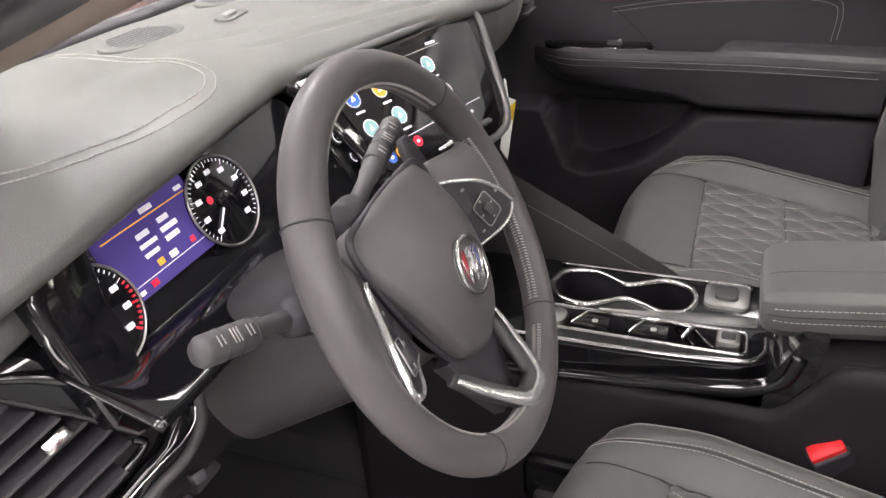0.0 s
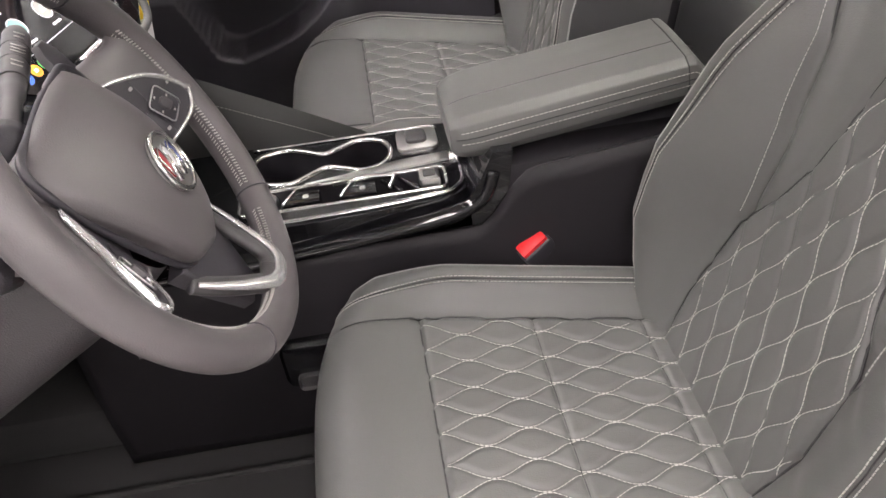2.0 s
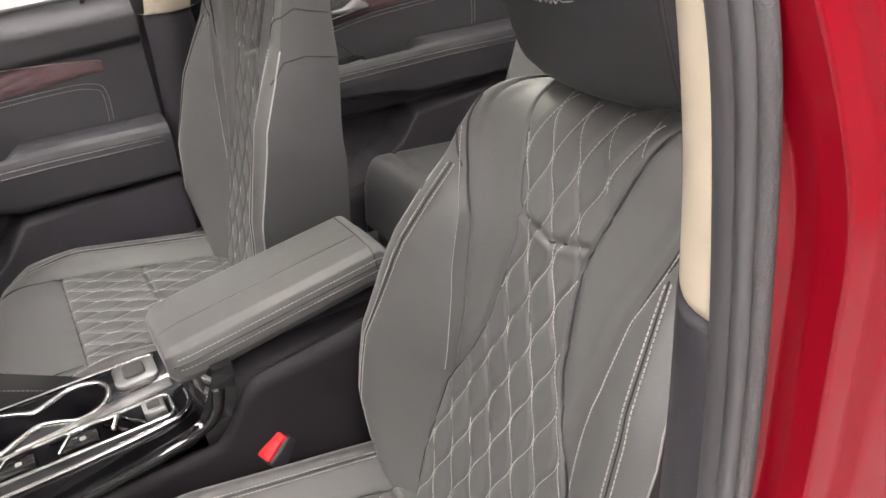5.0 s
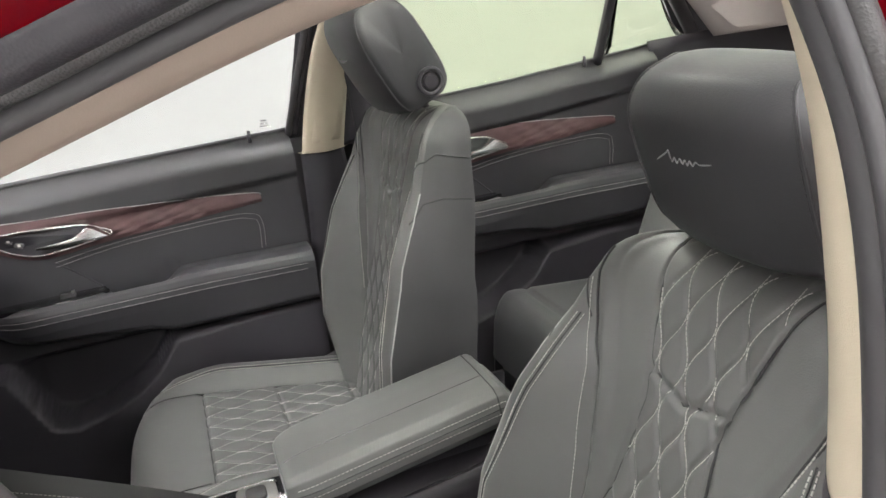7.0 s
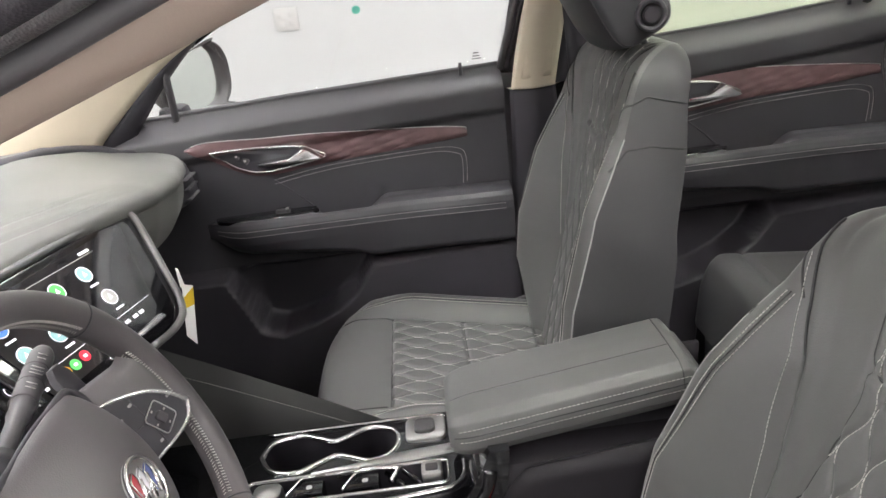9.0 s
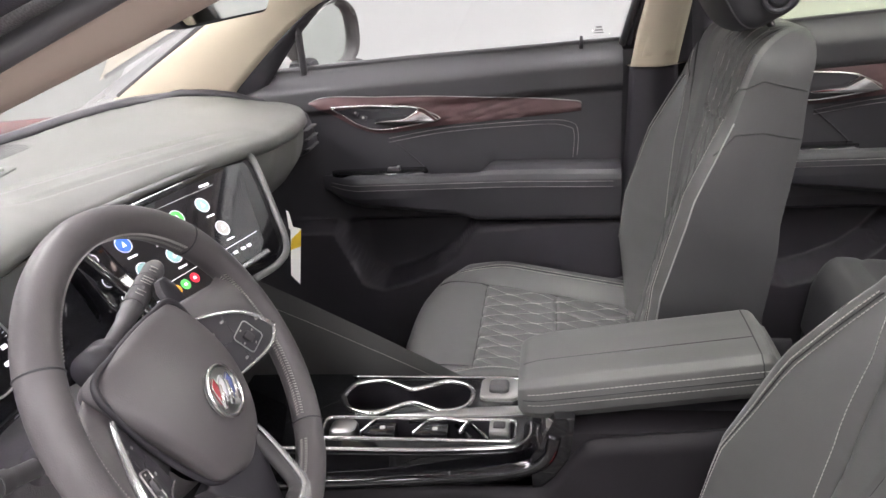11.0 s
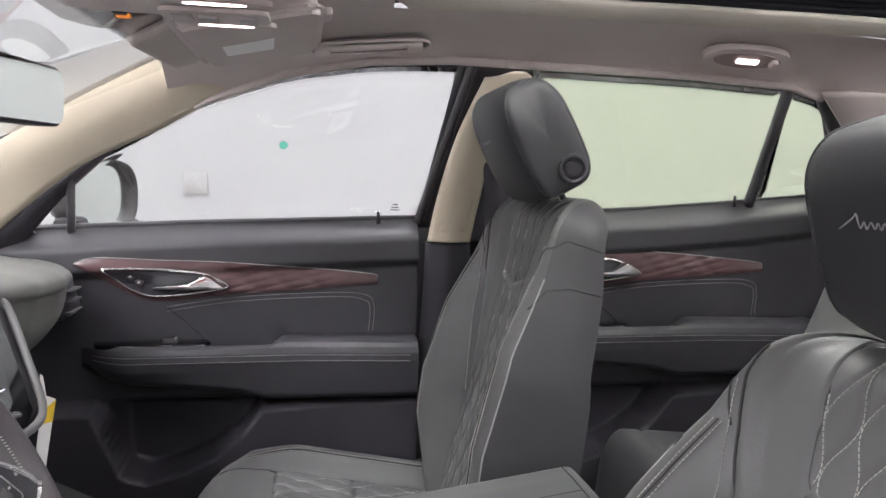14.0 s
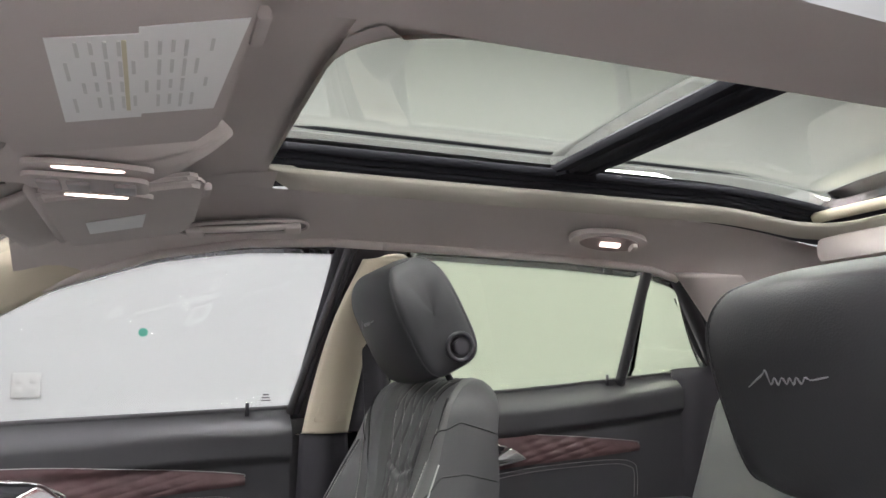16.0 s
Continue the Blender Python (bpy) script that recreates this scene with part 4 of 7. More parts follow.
DROP = [(0.0403, 0.0036), (0.0349, -0.0167), (0.0147, -0.0328), (-0.0189, -0.0441), (-0.07, -0.060), (-0.13, -0.08), (-0.13, -0.105), (-0.0351, -0.0694), (-0.0056, -0.0596), (0.0244, -0.0514), (0.0473, -0.0369), (0.0581, -0.0197), (0.0628, 0.0016), (0.063, 0.0256)]
plate("drop_panel", DROP, -0.03, 0.0, GLOSS, endp, EM, 0.004, seg=3)
tube("panel_edge", spline([EM @ Vector((x, y, 0.001)) for x, y in ((0.060, 0.034), (0.064, 0.0256), (0.0645, 0.0016), (0.0595, -0.0200), (0.0485, -0.0380), (0.0250, -0.0530), (-0.0056, -0.0612), (-0.0351, -0.0710), (-0.12, -0.10))], 60), 0.0055, GREYPL, endp, sides=12)
tube("bright_line", spline([EM @ Vector((x, y, 0.002)) for x, y in ((0.0555, -0.0165), (0.048, -0.0279), (0.0329, -0.0372), (0.0036, -0.0445), (-0.0316, -0.0550), (-0.09, -0.076))], 40), 0.0013, CHROME, endp, sides=6)
for k in range(3):
    part("toggle_switch", box_bm(0.014, 0.012, 0.018, EM @ Matrix.Translation((0.030 - 0.022 * k, -0.076 - 0.012 * k, -0.012)), 0.003), DARK, endp)
SIDEPAD = [(-0.17, 0.13), (-0.1047, 0.0893), (-0.0635, 0.0968), (-0.0316, 0.107), (0.0033, 0.1147), (0.0309, 0.1389), (0.0597, 0.1641), (0.085, 0.178), (0.0282, 0.1740), (-0.0279, 0.1740), (-0.10, 0.165)]
plate("side_pad", SIDEPAD, -0.03, 0.012, DASH, endp, EM, 0.008, "dark grey padded end of the dashboard", seg=4)
vent = thing("side_air_vent", EP, "dark side air vent with grey horizontal slats", "air vent")
plate("vent_cavity", [(-0.14, 0.125), (-0.076, 0.071), (-0.03, 0.024), (-0.002, -0.013), (0.004, -0.024), (-0.026, -0.036), (-0.048, -0.044), (-0.096, -0.062), (-0.16, -0.085), (-0.22, 0.08)], -0.06, -0.034, DARK, vent, EM, 0)
for k, (x1, y1) in enumerate(((-0.060, 0.056), (-0.046, 0.0412), (-0.030, 0.0272), (-0.016, 0.0102), (-0.008, -0.0072), (-0.022, -0.0278))):
    ln_ = x1 + 0.19
    sm = EM @ Matrix.Translation(((x1 - 0.19) / 2, y1 - ln_ / 2 * 0.25, -0.014)) @ pose(0, 0, 0, 0, 0, 14.2) @ pose(0, 0, 0, 28, 0, 0)
    sl_ = part("slat", box_bm(ln_ * 1.03, 0.0032, 0.026, sm, 0.001), DARK, vent)
    part("slat_edge", box_bm(ln_ * 1.03, 0.0026, 0.003, sm @ Matrix.Translation((0, 0.0, 0.0145)), 0.0008), STALK, sl_)
part("thumb_tab", box_bm(0.026, 0.012, 0.014, EM @ Matrix.Translation((-0.055, 0.0205, 0.0)) @ pose(0, 0, 0, 0, 0, 14), 0.003), CHROME, vent)
tube("vent_trim", spline([EM @ Vector((x, y, -0.008)) for x, y in ((-0.002, -0.014), (0.003, -0.024), (-0.026, -0.036), (-0.048, -0.0435), (-0.096, -0.061), (-0.15, -0.08))], 40), 0.0045, GLOSS, vent, sides=10)
knee = thing("knee_panel", (-0.3, -0.37, 0.70), "dark grey padded knee panel under the steering column", "dash panel")
def knee_fn(u, v):
    y = -0.19 + 0.38 * u
    z = 0.17 - 0.30 * v
    return Vector((0.045 * math.cos(u * math.pi - math.pi / 2) - 0.12 * v ** 2 - 0.02, y, z - 0.03 * math.cos(u * 2 * math.pi) * v))


grid_ob("knee_bolster", knee_fn, list(np.linspace(0, 1, 24)), list(np.linspace(0, 1, 16)), KNEE, knee, thick=0.01)

# ---- centre screen ----
SP = Vector((-0.207, -0.048, 0.993))
SA = Vector((0.275, 0.960, -0.032)).normalized()
SB = Vector((0.770, -0.200, 0.605)).normalized().cross(SA)
SN = SA.cross(SB)
SM = Matrix((SA, SB, SN)).transposed().to_4x4()
screen = thing("centre_screen", SP, "wide landscape touch screen tilted to the driver, showing round app icons", "touch screen")
plate("housing", [(-0.125, -0.055), (-0.07, -0.085), (0.165, -0.082), (0.21, -0.055), (0.262, 0.08), (0.258, 0.098), (0.24, 0.104), (-0.12, 0.092), (-0.135, 0.07)], -0.03, -0.001, GLOSS, screen, SM, 0.004)
panel = plate("display", [(-0.088, 0.077), (-0.068, -0.058), (-0.06, -0.064), (0.145, -0.056), (0.163, -0.045), (0.228, 0.084), (0.222, 0.090)], -0.001, 0.0016, SCREEN, screen, SM, 0)
tube("bezel", [SM @ Vector((x, y, 0.0)) for x, y in spline([(0.10, -0.088), (0.165, -0.086), (0.205, -0.066), (0.235, 0.0), (0.262, 0.07), (0.265, 0.095), (0.24, 0.108), (0.1, 0.104), (-0.12, 0.096)], 60)], 0.0058, mat("screen_surround", (0.13, 0.13, 0.128), 0.35, metal=0.3), screen, sides=10)
icons = ((-0.057, 0.043, G_BLUE), (-0.006, 0.042, G_ORANGE), (0.048, 0.047, G_GREEN), (0.104, 0.049, G_TEAL), (0.109, 0.004, G_GREY), (0.001, 0.0, G_TEAL), (-0.055, -0.001, G_TEAL), (0.055, 0.002, G_GREY))
for x, y, m_ in icons:
    ic = plate("app_icon", circle(x, y, 0.0125, 28), 0.0016, 0.0022, m_, panel, SM, 0)
    tube("icon_ring", [SM @ Vector((x + 0.0118 * math.cos(a), y + 0.0118 * math.sin(a), 0.0022)) for a in np.linspace(0, 2 * math.pi, 28, endpoint=False)], 0.0008, G_WHITE, panel, closed=True, sides=4)
    plate("icon_mark", [(x - 0.004, y - 0.004), (x + 0.004, y - 0.003), (x + 0.001, y + 0.005)], 0.0022, 0.0027, G_WHITE, panel, SM, 0)
    plate("caption_bar", rrect(x - 0.008, y - 0.0215, x + 0.009, y - 0.0185, 0.001, 2), 0.0016, 0.002, G_WHITE, panel, SM, 0)
for x, y, m_ in ((-0.069, -0.048, G_WHITE), (-0.051, -0.046, G_BLUE), (-0.032, -0.045, G_ORANGE), (-0.014, -0.044, G_GREEN), (0.006, -0.042, G_RED)):
    if m_ is not G_WHITE:
        plate("dock_icon", circle(x, y, 0.0078, 20), 0.0016, 0.0022, m_, panel, SM, 0)
    plate("dock_mark", rrect(x - 0.0028, y - 0.0022, x + 0.0028, y + 0.0022, 0.001, 2), 0.0022, 0.0027, G_WHITE, panel, SM, 0)
plate("status_line", [(-0.06, -0.0325), (0.165, -0.0255), (0.165, -0.0245), (-0.06, -0.0315)], 0.0016, 0.0019, G_WHITE, panel, SM, 0)
plate("top_line", [(-0.08, 0.068), (0.15, 0.072), (0.15, 0.0728), (-0.08, 0.0688)], 0.0016, 0.0019, G_GREY, panel, SM, 0)
for x in (0.1, 0.118, 0.132, 0.085):
    plate("status_bar", rrect(x - 0.005, -0.041, x + 0.005, -0.036, 0.001, 2), 0.0016, 0.002, G_WHITE, panel, SM, 0)
plate("clock_bar", rrect(0.122, 0.075, 0.144, 0.079, 0.001, 2), 0.0016, 0.002, G_WHITE, panel, SM, 0)
tube("chrome_strip", [SM @ Vector((0.03, -0.066, 0.003)), SM @ Vector((0.155, -0.061, 0.003))], [0.004, 0.0075], SATIN, screen, sides=8, flat=0.5)
for x, y in ((-0.113, 0.04), (-0.114, 0.006), (-0.106, -0.024)):
    km = SM @ Matrix.Translation((x, y, 0.0))
    kb = plate("round_button", circle(0, 0, 0.0115, 28), 0, 0.006, GLOSS, screen, km, 0.002)
    tube("button_glow", [km @ Vector((0.0075 * math.cos(a), 0.0075 * math.sin(a), 0.0062)) for a in np.linspace(0, 2 * math.pi, 24, endpoint=False)], 0.0007, G_WHITE, kb, closed=True, sides=4)
    plate("button_mark", rrect(-0.003, -0.0022, 0.003, 0.0022, 0.001, 2), 0.006, 0.0066, G_WHITE, kb, km, 0)
# lower face between screen and console
lowc = thing("centre_stack", (-0.2, 0.0, 0.86), "gloss black centre stack below the touch screen", "centre stack")
plate("stack_face", [(-0.11, -0.10), (0.12, -0.10), (0.15, 0.07), (-0.14, 0.07)], -0.10, 0.0, GLOSS, lowc, Matrix((Vector((0.15, 0.98, 0)), Vector((-0.35, 0.05, 0.93)), Vector((0.92, -0.14, 0.35)))).transposed().to_4x4(), 0.01)
# paper tag that hangs from the screen's edge
tag = thing("paper_tag", (-0.165, 0.305, 0.86), "white paper tag with a yellow band hanging by the screen", "paper tag")
PAPER = mat("white_paper", (0.86, 0.86, 0.84), 0.7)
YEL = mat("yellow_band", (0.75, 0.5, 0.03), 0.6)
TM = Matrix((Vector((0.45, 0.89, 0)), Vector((0.1, -0.05, 0.99)), Vector((0.88, -0.44, 0.1)))).transposed().to_4x4()
plate("sheet", [(-0.016, -0.055), (0.006, -0.085), (0.018, 0.03), (-0.008, 0.045)], 0, 0.0006, PAPER, tag, TM, 0)
plate("band", [(-0.0125, -0.003), (0.0145, -0.006), (0.018, 0.028), (-0.008, 0.018)], 0.0006, 0.001, YEL, tag, TM, 0)
plate("strip", [(-0.012, 0.04), (0.0, 0.035), (-0.01, 0.075), (-0.016, 0.08)], 0, 0.0006, PAPER, tag, TM, 0)
# vent at the passenger end of the dashboard
pv = thing("passenger_air_vent", (-0.262, 0.60, 0.995), "black end air vent with a chrome blade", "air vent")
part("vent_body", box_bm(0.10, 0.10, 0.09, Matrix.Translation((0, 0.02, 0)) @ pose(0, 0, 0, 0, -15, 0), 0.02, 3), DARK, pv)
tube("chrome_blade", spline([(0.012, -0.045, -0.05), (0.034, -0.035, -0.01), (0.034, -0.02, 0.022), (0.02, -0.01, 0.04)], 24), 0.002, CHROME, pv, sides=8)
for k in range(3):
    part("slat", box_bm(0.012, 0.07, 0.004, Matrix.Translation((0.055, 0.01, -0.02 + 0.02 * k)), 0.001), GREYPL, pv)

# ---- centre console ----
console = thing("centre_console", (0, 0, 0.30), "gloss black centre console with cup holders and chrome trim", "centre console")
KO = Matrix.Translation((0, 0, 0.40))  # console top at 0.70
TIN = mat("chrome_dark", (0.55, 0.55, 0.53), 0.12, metal=1.0)


def ring_strip(name, outline, wd, z0, z1, material, parent, m, wd2=0.0):
    """A raised band that follows a closed outline."""
    n = len(outline)
    P = np.array(outline, float)
    T = np.roll(P, -1, 0) - np.roll(P, 1, 0)
    T /= np.linalg.norm(T, axis=1)[:, None] + 1e-9
    N = np.stack([T[:, 1], -T[:, 0]], 1)
    V = []
    for o, z in ((0, z0), (wd * 0.12, z1 - 0.0006), (wd * 0.3, z1), (wd * 0.7, z1), (wd * 0.88, z1 - 0.0006), (wd, z0)):
        V += [m @ Vector((*(P[i] + N[i] * o), z)) for i in range(n)]
    F = [(k * n + i, k * n + (i + 1) % n, (k + 1) * n + (i + 1) % n, (k + 1) * n + i) for k in range(5) for i in range(n)]
    return mesh_ob(name, V, F, material, parent, True)


CUP = spline([(-0.026, 0.045), (-0.012, 0.085), (0.03, 0.098), (0.065, 0.084), (0.088, 0.072), (0.112, 0.082), (0.145, 0.097), (0.182, 0.082), (0.193, 0.05), (0.180, 0.016), (0.145, 0.004), (0.115, 0.018), (0.092, 0.026), (0.07, 0.014), (0.038, -0.003), (-0.005, 0.008), (-0.026, 0.045)], 97)[:-1]


def holed_plate(name, outer, holes_, z0, z1, depth, material, parent, m, inner):
    """A plate with wells: top face made by triangle fill, outer walls, and wells of the given depth."""
    bm = bmesh.new()
    loops = []
    for o in [outer] + holes_:
        vs = [bm.verts.new((x, y, z1)) for x, y in o]
        loops.append([bm.edges.new((vs[i], vs[(i + 1) % len(vs)])) for i in range(len(vs))])
    bmesh.ops.triangle_fill(bm, use_beauty=True, use_dissolve=False, edges=[e for l in loops for e in l])
    r = bmesh.ops.extrude_edge_only(bm, edges=loops[0])
    for v in r["geom"]:
        if isinstance(v, bmesh.types.BMVert):
            v.co.z = z0
    bm.transform(m)
    top = part(name, bm, material, parent)
    for o in holes_:
        n = len(o)
        V = [m @ Vector((x, y, z1)) for x, y in o] + [m @ Vector((x, y, z1 - depth)) for x, y in o]
        F = [(i, (i + 1) % n, n + (i + 1) % n, n + i) for i in range(n)] + [tuple(range(2 * n - 1, n - 1, -1))]
        mesh_ob("well", V, F, inner, top, True)
    return top


TRAY = rrect(-0.03, -0.060, 0.258, -0.014, 0.008)
TOPO = spline([(-0.20, -0.100), (-0.1, -0.102), (0.1, -0.098), (0.24, -0.088), (0.275, -0.078), (0.291, -0.060), (0.294, 0.0), (0.290, 0.085), (0.275, 0.108), (0.2, 0.112), (-0.1, 0.112), (-0.20, 0.108)], 60)
holed_plate("top_plate", [tuple(p) for p in TOPO], [[tuple(p) for p in CUP], TRAY], -0.05, 0.0, 0.07, GLOSS, console, KO, DARK)
ring_strip("cup_holder_trim", [tuple(p) for p in CUP], 0.0085, 0.0, 0.0045, CHROME, console, KO)
ring_strip("tray_trim", TRAY, 0.0055, 0.0, 0.0035, CHROME, console, KO)
tube("edge_trim", [KO @ Vector((*p, 0.003)) for p in spline([(-0.19, -0.092), (0.1, -0.090), (0.24, -0.080), (0.27, -0.070), (0.283, -0.050), (0.284, -0.02)], 50)], 0.0036, CHROME, console, sides=8, flat=0.7)
tube("edge_trim", [KO @ Vector((*p, 0.002)) for p in spline([(-0.02, 0.104), (0.2, 0.104), (0.255, 0.102), (0.262, 0.090)], 40)], 0.003, CHROME, console, sides=8, flat=0.7)
bezel = plate("storage_lid", rrect(0.200, 0.038, 0.262, 0.098, 0.012), 0.0, 0.006, ALU, console, KO, 0.003)
plate("lid_button", rrect(0.214, 0.052, 0.246, 0.086, 0.008), 0.006, 0.012, GREYPL, bezel, KO, 0.004)
plate("metal_band", [(0.06, -0.006), (0.12, 0.002), (0.2, 0.018), (0.272, 0.024), (0.272, 0.004), (0.2, -0.004), (0.06, -0.010)], 0.0, 0.004, ALU, console, KO, 0.002)
# drive selector in the tray: knob, toggles and park button
sel = plate("selector_knob", rrect(-0.022, -0.056, 0.022, -0.018, 0.014), -0.03, 0.006, ALU, console, KO, 0.008)
for x0 in (0.055, 0.135):
    tg = plate("toggle", [(x0 - 0.026, -0.054), (x0 + 0.026, -0.054), (x0 + 0.026, -0.026), (x0 - 0.010, -0.020)], -0.03, 0.004, GLOSS, console, KO, 0.004)
    tube("toggle_edge", [KO @ Vector(p) for p in ((x0 - 0.026, -0.054, 0.005), (x0 - 0.008, -0.022, 0.006), (x0 + 0.026, -0.02, 0.006))], 0.0022, CHROME, tg, sides=6)
    plate("toggle_mark", rrect(x0 + 0.002, -0.044, x0 + 0.010, -0.036, 0.002, 2), 0.004, 0.0045, THREAD, tg, KO, 0)
tube("selector_arm", [KO @ Vector(p) for p in ((0.10, -0.025, 0.004), (0.16, -0.020, 0.008), (0.19, -0.026, 0.006), (0.178, -0.05, 0.005))], 0.004, CHROME, console, sides=8)
for x0 in (0.18, 0.205):
    tube("selector_bar", [KO @ Vector((x0 - 0.01, -0.02, -0.004)), KO @ Vector((x0 + 0.016, -0.052, -0.004))], 0.004, GLOSS, console, sides=8)
park = plate("park_button", rrect(0.222, -0.052, 0.252, -0.022, 0.005), -0.01, 0.010, ALU, console, KO, 0.003)
plate("park_face", rrect(0.228, -0.045, 0.246, -0.029, 0.003), 0.010, 0.0115, GREYPL, park, KO, 0.001)
# sides of the console: gloss band, soft flank, rear block
def flank(sg):
    def fn(u, v):
        x = -0.30 + 0.98 * u
        top = 0.36 + 0.0 * u
        bulge = 0.012 * math.sin(v * math.pi)
        zt = 0.352 if x < 0.29 else 0.352 + 0.084 * smooth01((x - 0.29) / 0.08) + 0.105 * max(0.0, min(x, 0.62) - 0.36)
        yy = (0.104 if sg < 0 else 0.115) + bulge + 0.03 * v
        return Vector((x, sg * yy, zt * (1 - v)))
    return fn


for sg in (-1, 1):
    grid_ob("flank", flank(sg), list(np.linspace(0, 1, 60)), list(np.linspace(0, 1, 16)), FLANK, console, thick=0.01)
tube("gloss_edge", [Vector((x, -0.103 + 0.008 * smooth01((x - 0.2) / 0.1), z)) for x, z in spline([(-0.2, 0.345), (0.0, 0.352), (0.2, 0.372), (0.27, 0.380), (0.305, 0.40), (0.318, 0.44)], 40)], 0.012, GLOSS, console, sides=12)
plate("rear_shoulder", [(0.285, 0.30), (0.285, 0.405), (0.30, 0.43), (0.318, 0.47), (0.345, 0.47), (0.34, 0.42), (0.325, 0.36), (0.31, 0.32)], -0.102, 0.112, GLOSS, console, Matrix(((1, 0, 0, 0), (0, 0, 1, 0), (0, 1, 0, 0), (0, 0, 0, 1))), 0.006)
box("rear_block", (0.30, -0.10, 0.0), (0.66, 0.085, 0.446), FLANK, console, 0.015)
cub = box("cubby", (-0.02, -0.150, 0.12), (0.16, -0.118, 0.22), GLOSS, console, 0.02)
box("cubby_floor", (0.0, -0.1555, 0.135), (0.13, -0.151, 0.165), GREYPL, console, 0.008)
for sg in (1,):
    # padded wing that run from the dashboard down to the console
    wing = thing("console_wing", (0, 0, 0.30), "dark padded wing between dashboard and console with pale stitching", "console trim")
    W = [(-0.36, 0.62), (-0.24, 0.60), (-0.12, 0.545), (0.05, 0.455), (0.20, 0.372), (0.25, 0.345)]
    ws = spline(W, 40)

    def wfn(u, v, sg=sg):
        x, z = ws[int(round(u * 39))]
        return Vector((x - 0.03 * v, sg * (0.118 + 0.045 * math.sin(min(v * 1.6, 1) * math.pi / 2) + 0.02 * (1 - u)), z * (1 - v) + 0.02 * v))
    grid_ob("wing_panel", wfn, list(np.linspace(0, 1, 40)), list(np.linspace(0, 1, 14)), LEATHER, wing)
    lines = []
    P, N = [], []
    for k in range(2, 39):
        p = wfn(k / 39, 0.09)
        P.append(p + Vector((0, -sg * 0.0012, 0.0010)))
        N.append(Vector((0.3, -sg * 0.5, 0.8)).normalized())
    tagged(stitches("wing_stitching", [(P, N)], wing), kind="stuff")

# ---- armrest lid ----
arm = thing("armrest", (0.28, 0.0, 0.70), "black leather armrest lid with seams and double stitching", "armrest")


def arm_fn(u, v):
    """u front to rear, v round the section from the near lower edge over the top to the far lower edge."""
    x = -0.012 + 0.355 * u
    zt = 0.108 + 0.115 * (x + 0.0)
    fr = math.sqrt(max(0.0, 1 - (1 - min(u / 0.13, 1)) ** 2))
    S = [(-0.080, -0.058), (-0.088, -0.045), (-0.088, -0.028), (-0.080, -0.008), (-0.066, -0.001), (-0.030, 0.0), (0.02, 0.0), (0.062, -0.002), (0.078, -0.014), (0.080, -0.045), (0.074, -0.058)]
    k = v * (len(S) - 1)
    i = min(int(k), len(S) - 2)
    f = k - i
    y = S[i][0] + (S[i + 1][0] - S[i][0]) * f
    z = S[i][1] + (S[i + 1][1] - S[i][1]) * f
    z = (z + 0.03) * (0.62 + 0.38 * fr) - 0.03
    drop = smooth01((u - 0.90) / 0.1)
    yc = -0.003
    y = yc + (y - yc) * (1 - 0.20 * (1 - fr) - 0.06 * drop)
    return Vector((x, y + 0.012 * u, zt + z - 0.03 * drop ** 2))


us = list(np.linspace(0, 1, 60))
grid_ob("armrest_cover", arm_fn, us, list(np.linspace(0, 1, 90)), LEATHER, arm)
for u_ in (0.0, 1.0):
    ring = [arm_fn(u_, v) for v in np.linspace(0, 1, 40)]
    mesh_ob("end_cap", ring, [tuple(range(40)) if u_ else tuple(range(39, -1, -1))], LEATHER, arm)
mesh_ob("underside", [arm_fn(0, 0), arm_fn(0, 1), arm_fn(1, 1), arm_fn(1, 0)], [(0, 1, 2, 3)], DARK, arm)
tube("lid_seam", [arm_fn(u, 0.52) + Vector((0, 0, -0.0004)) for u in np.linspace(0.02, 0.9, 50)], 0.0011, SEAM, arm, sides=5)
tube("lid_seam", [arm_fn(u, 0.215) for u in np.linspace(0.02, 0.99, 50)], 0.0010, SEAM, arm, sides=5)
tube("lid_seam", [arm_fn(0.90, v) for v in np.linspace(0.1, 0.92, 50)], 0.0010, SEAM, arm, sides=5)
lines = []
for v0 in (0.175, 0.255):
    P = [arm_fn(u, v0) for u in np.linspace(0.04, 0.99, 80)]
    lines.append(([p + Vector((0, -0.0008, 0.0006)) for p in P], [Vector((0, -0.6, 0.8))] * len(P)))
tagged(stitches("armrest_stitching", lines, arm), kind="stuff")

# ---- seat belt buckles ----
RED_BTN = mat("buckle_red", (0.75, 0.015, 0.02), 0.35)
for c, sg in ((Vector((0.363, -0.124, 0.626)), 1), (Vector((0.36, 0.128, 0.62)), -1)):
    bk = thing("seat_belt_buckle", c, "black seat belt buckle with a red push button", "seat belt buckle", "front seat belt buckles")
    az = Vector((-0.45, -0.35 * sg, 0.82)).normalized()
    ax = Vector((0.67, 0.20 * sg, 0.45)).normalized()
    BMX = Matrix((ax, az.cross(ax), az)).transposed().to_4x4()
    part("buckle_body", box_bm(0.050, 0.030, 0.085, BMX @ Matrix.Translation((0, 0, -0.046)), 0.006, 3), DARK, bk)
    part("release_button", box_bm(0.043, 0.022, 0.022, BMX @ Matrix.Translation((0, 0, -0.008)), 0.0025), RED_BTN, bk)
    part("strap", box_bm(0.045, 0.006, 0.14, BMX @ Matrix.Translation((0, 0, -0.15)), 0.001), DARK, bk)

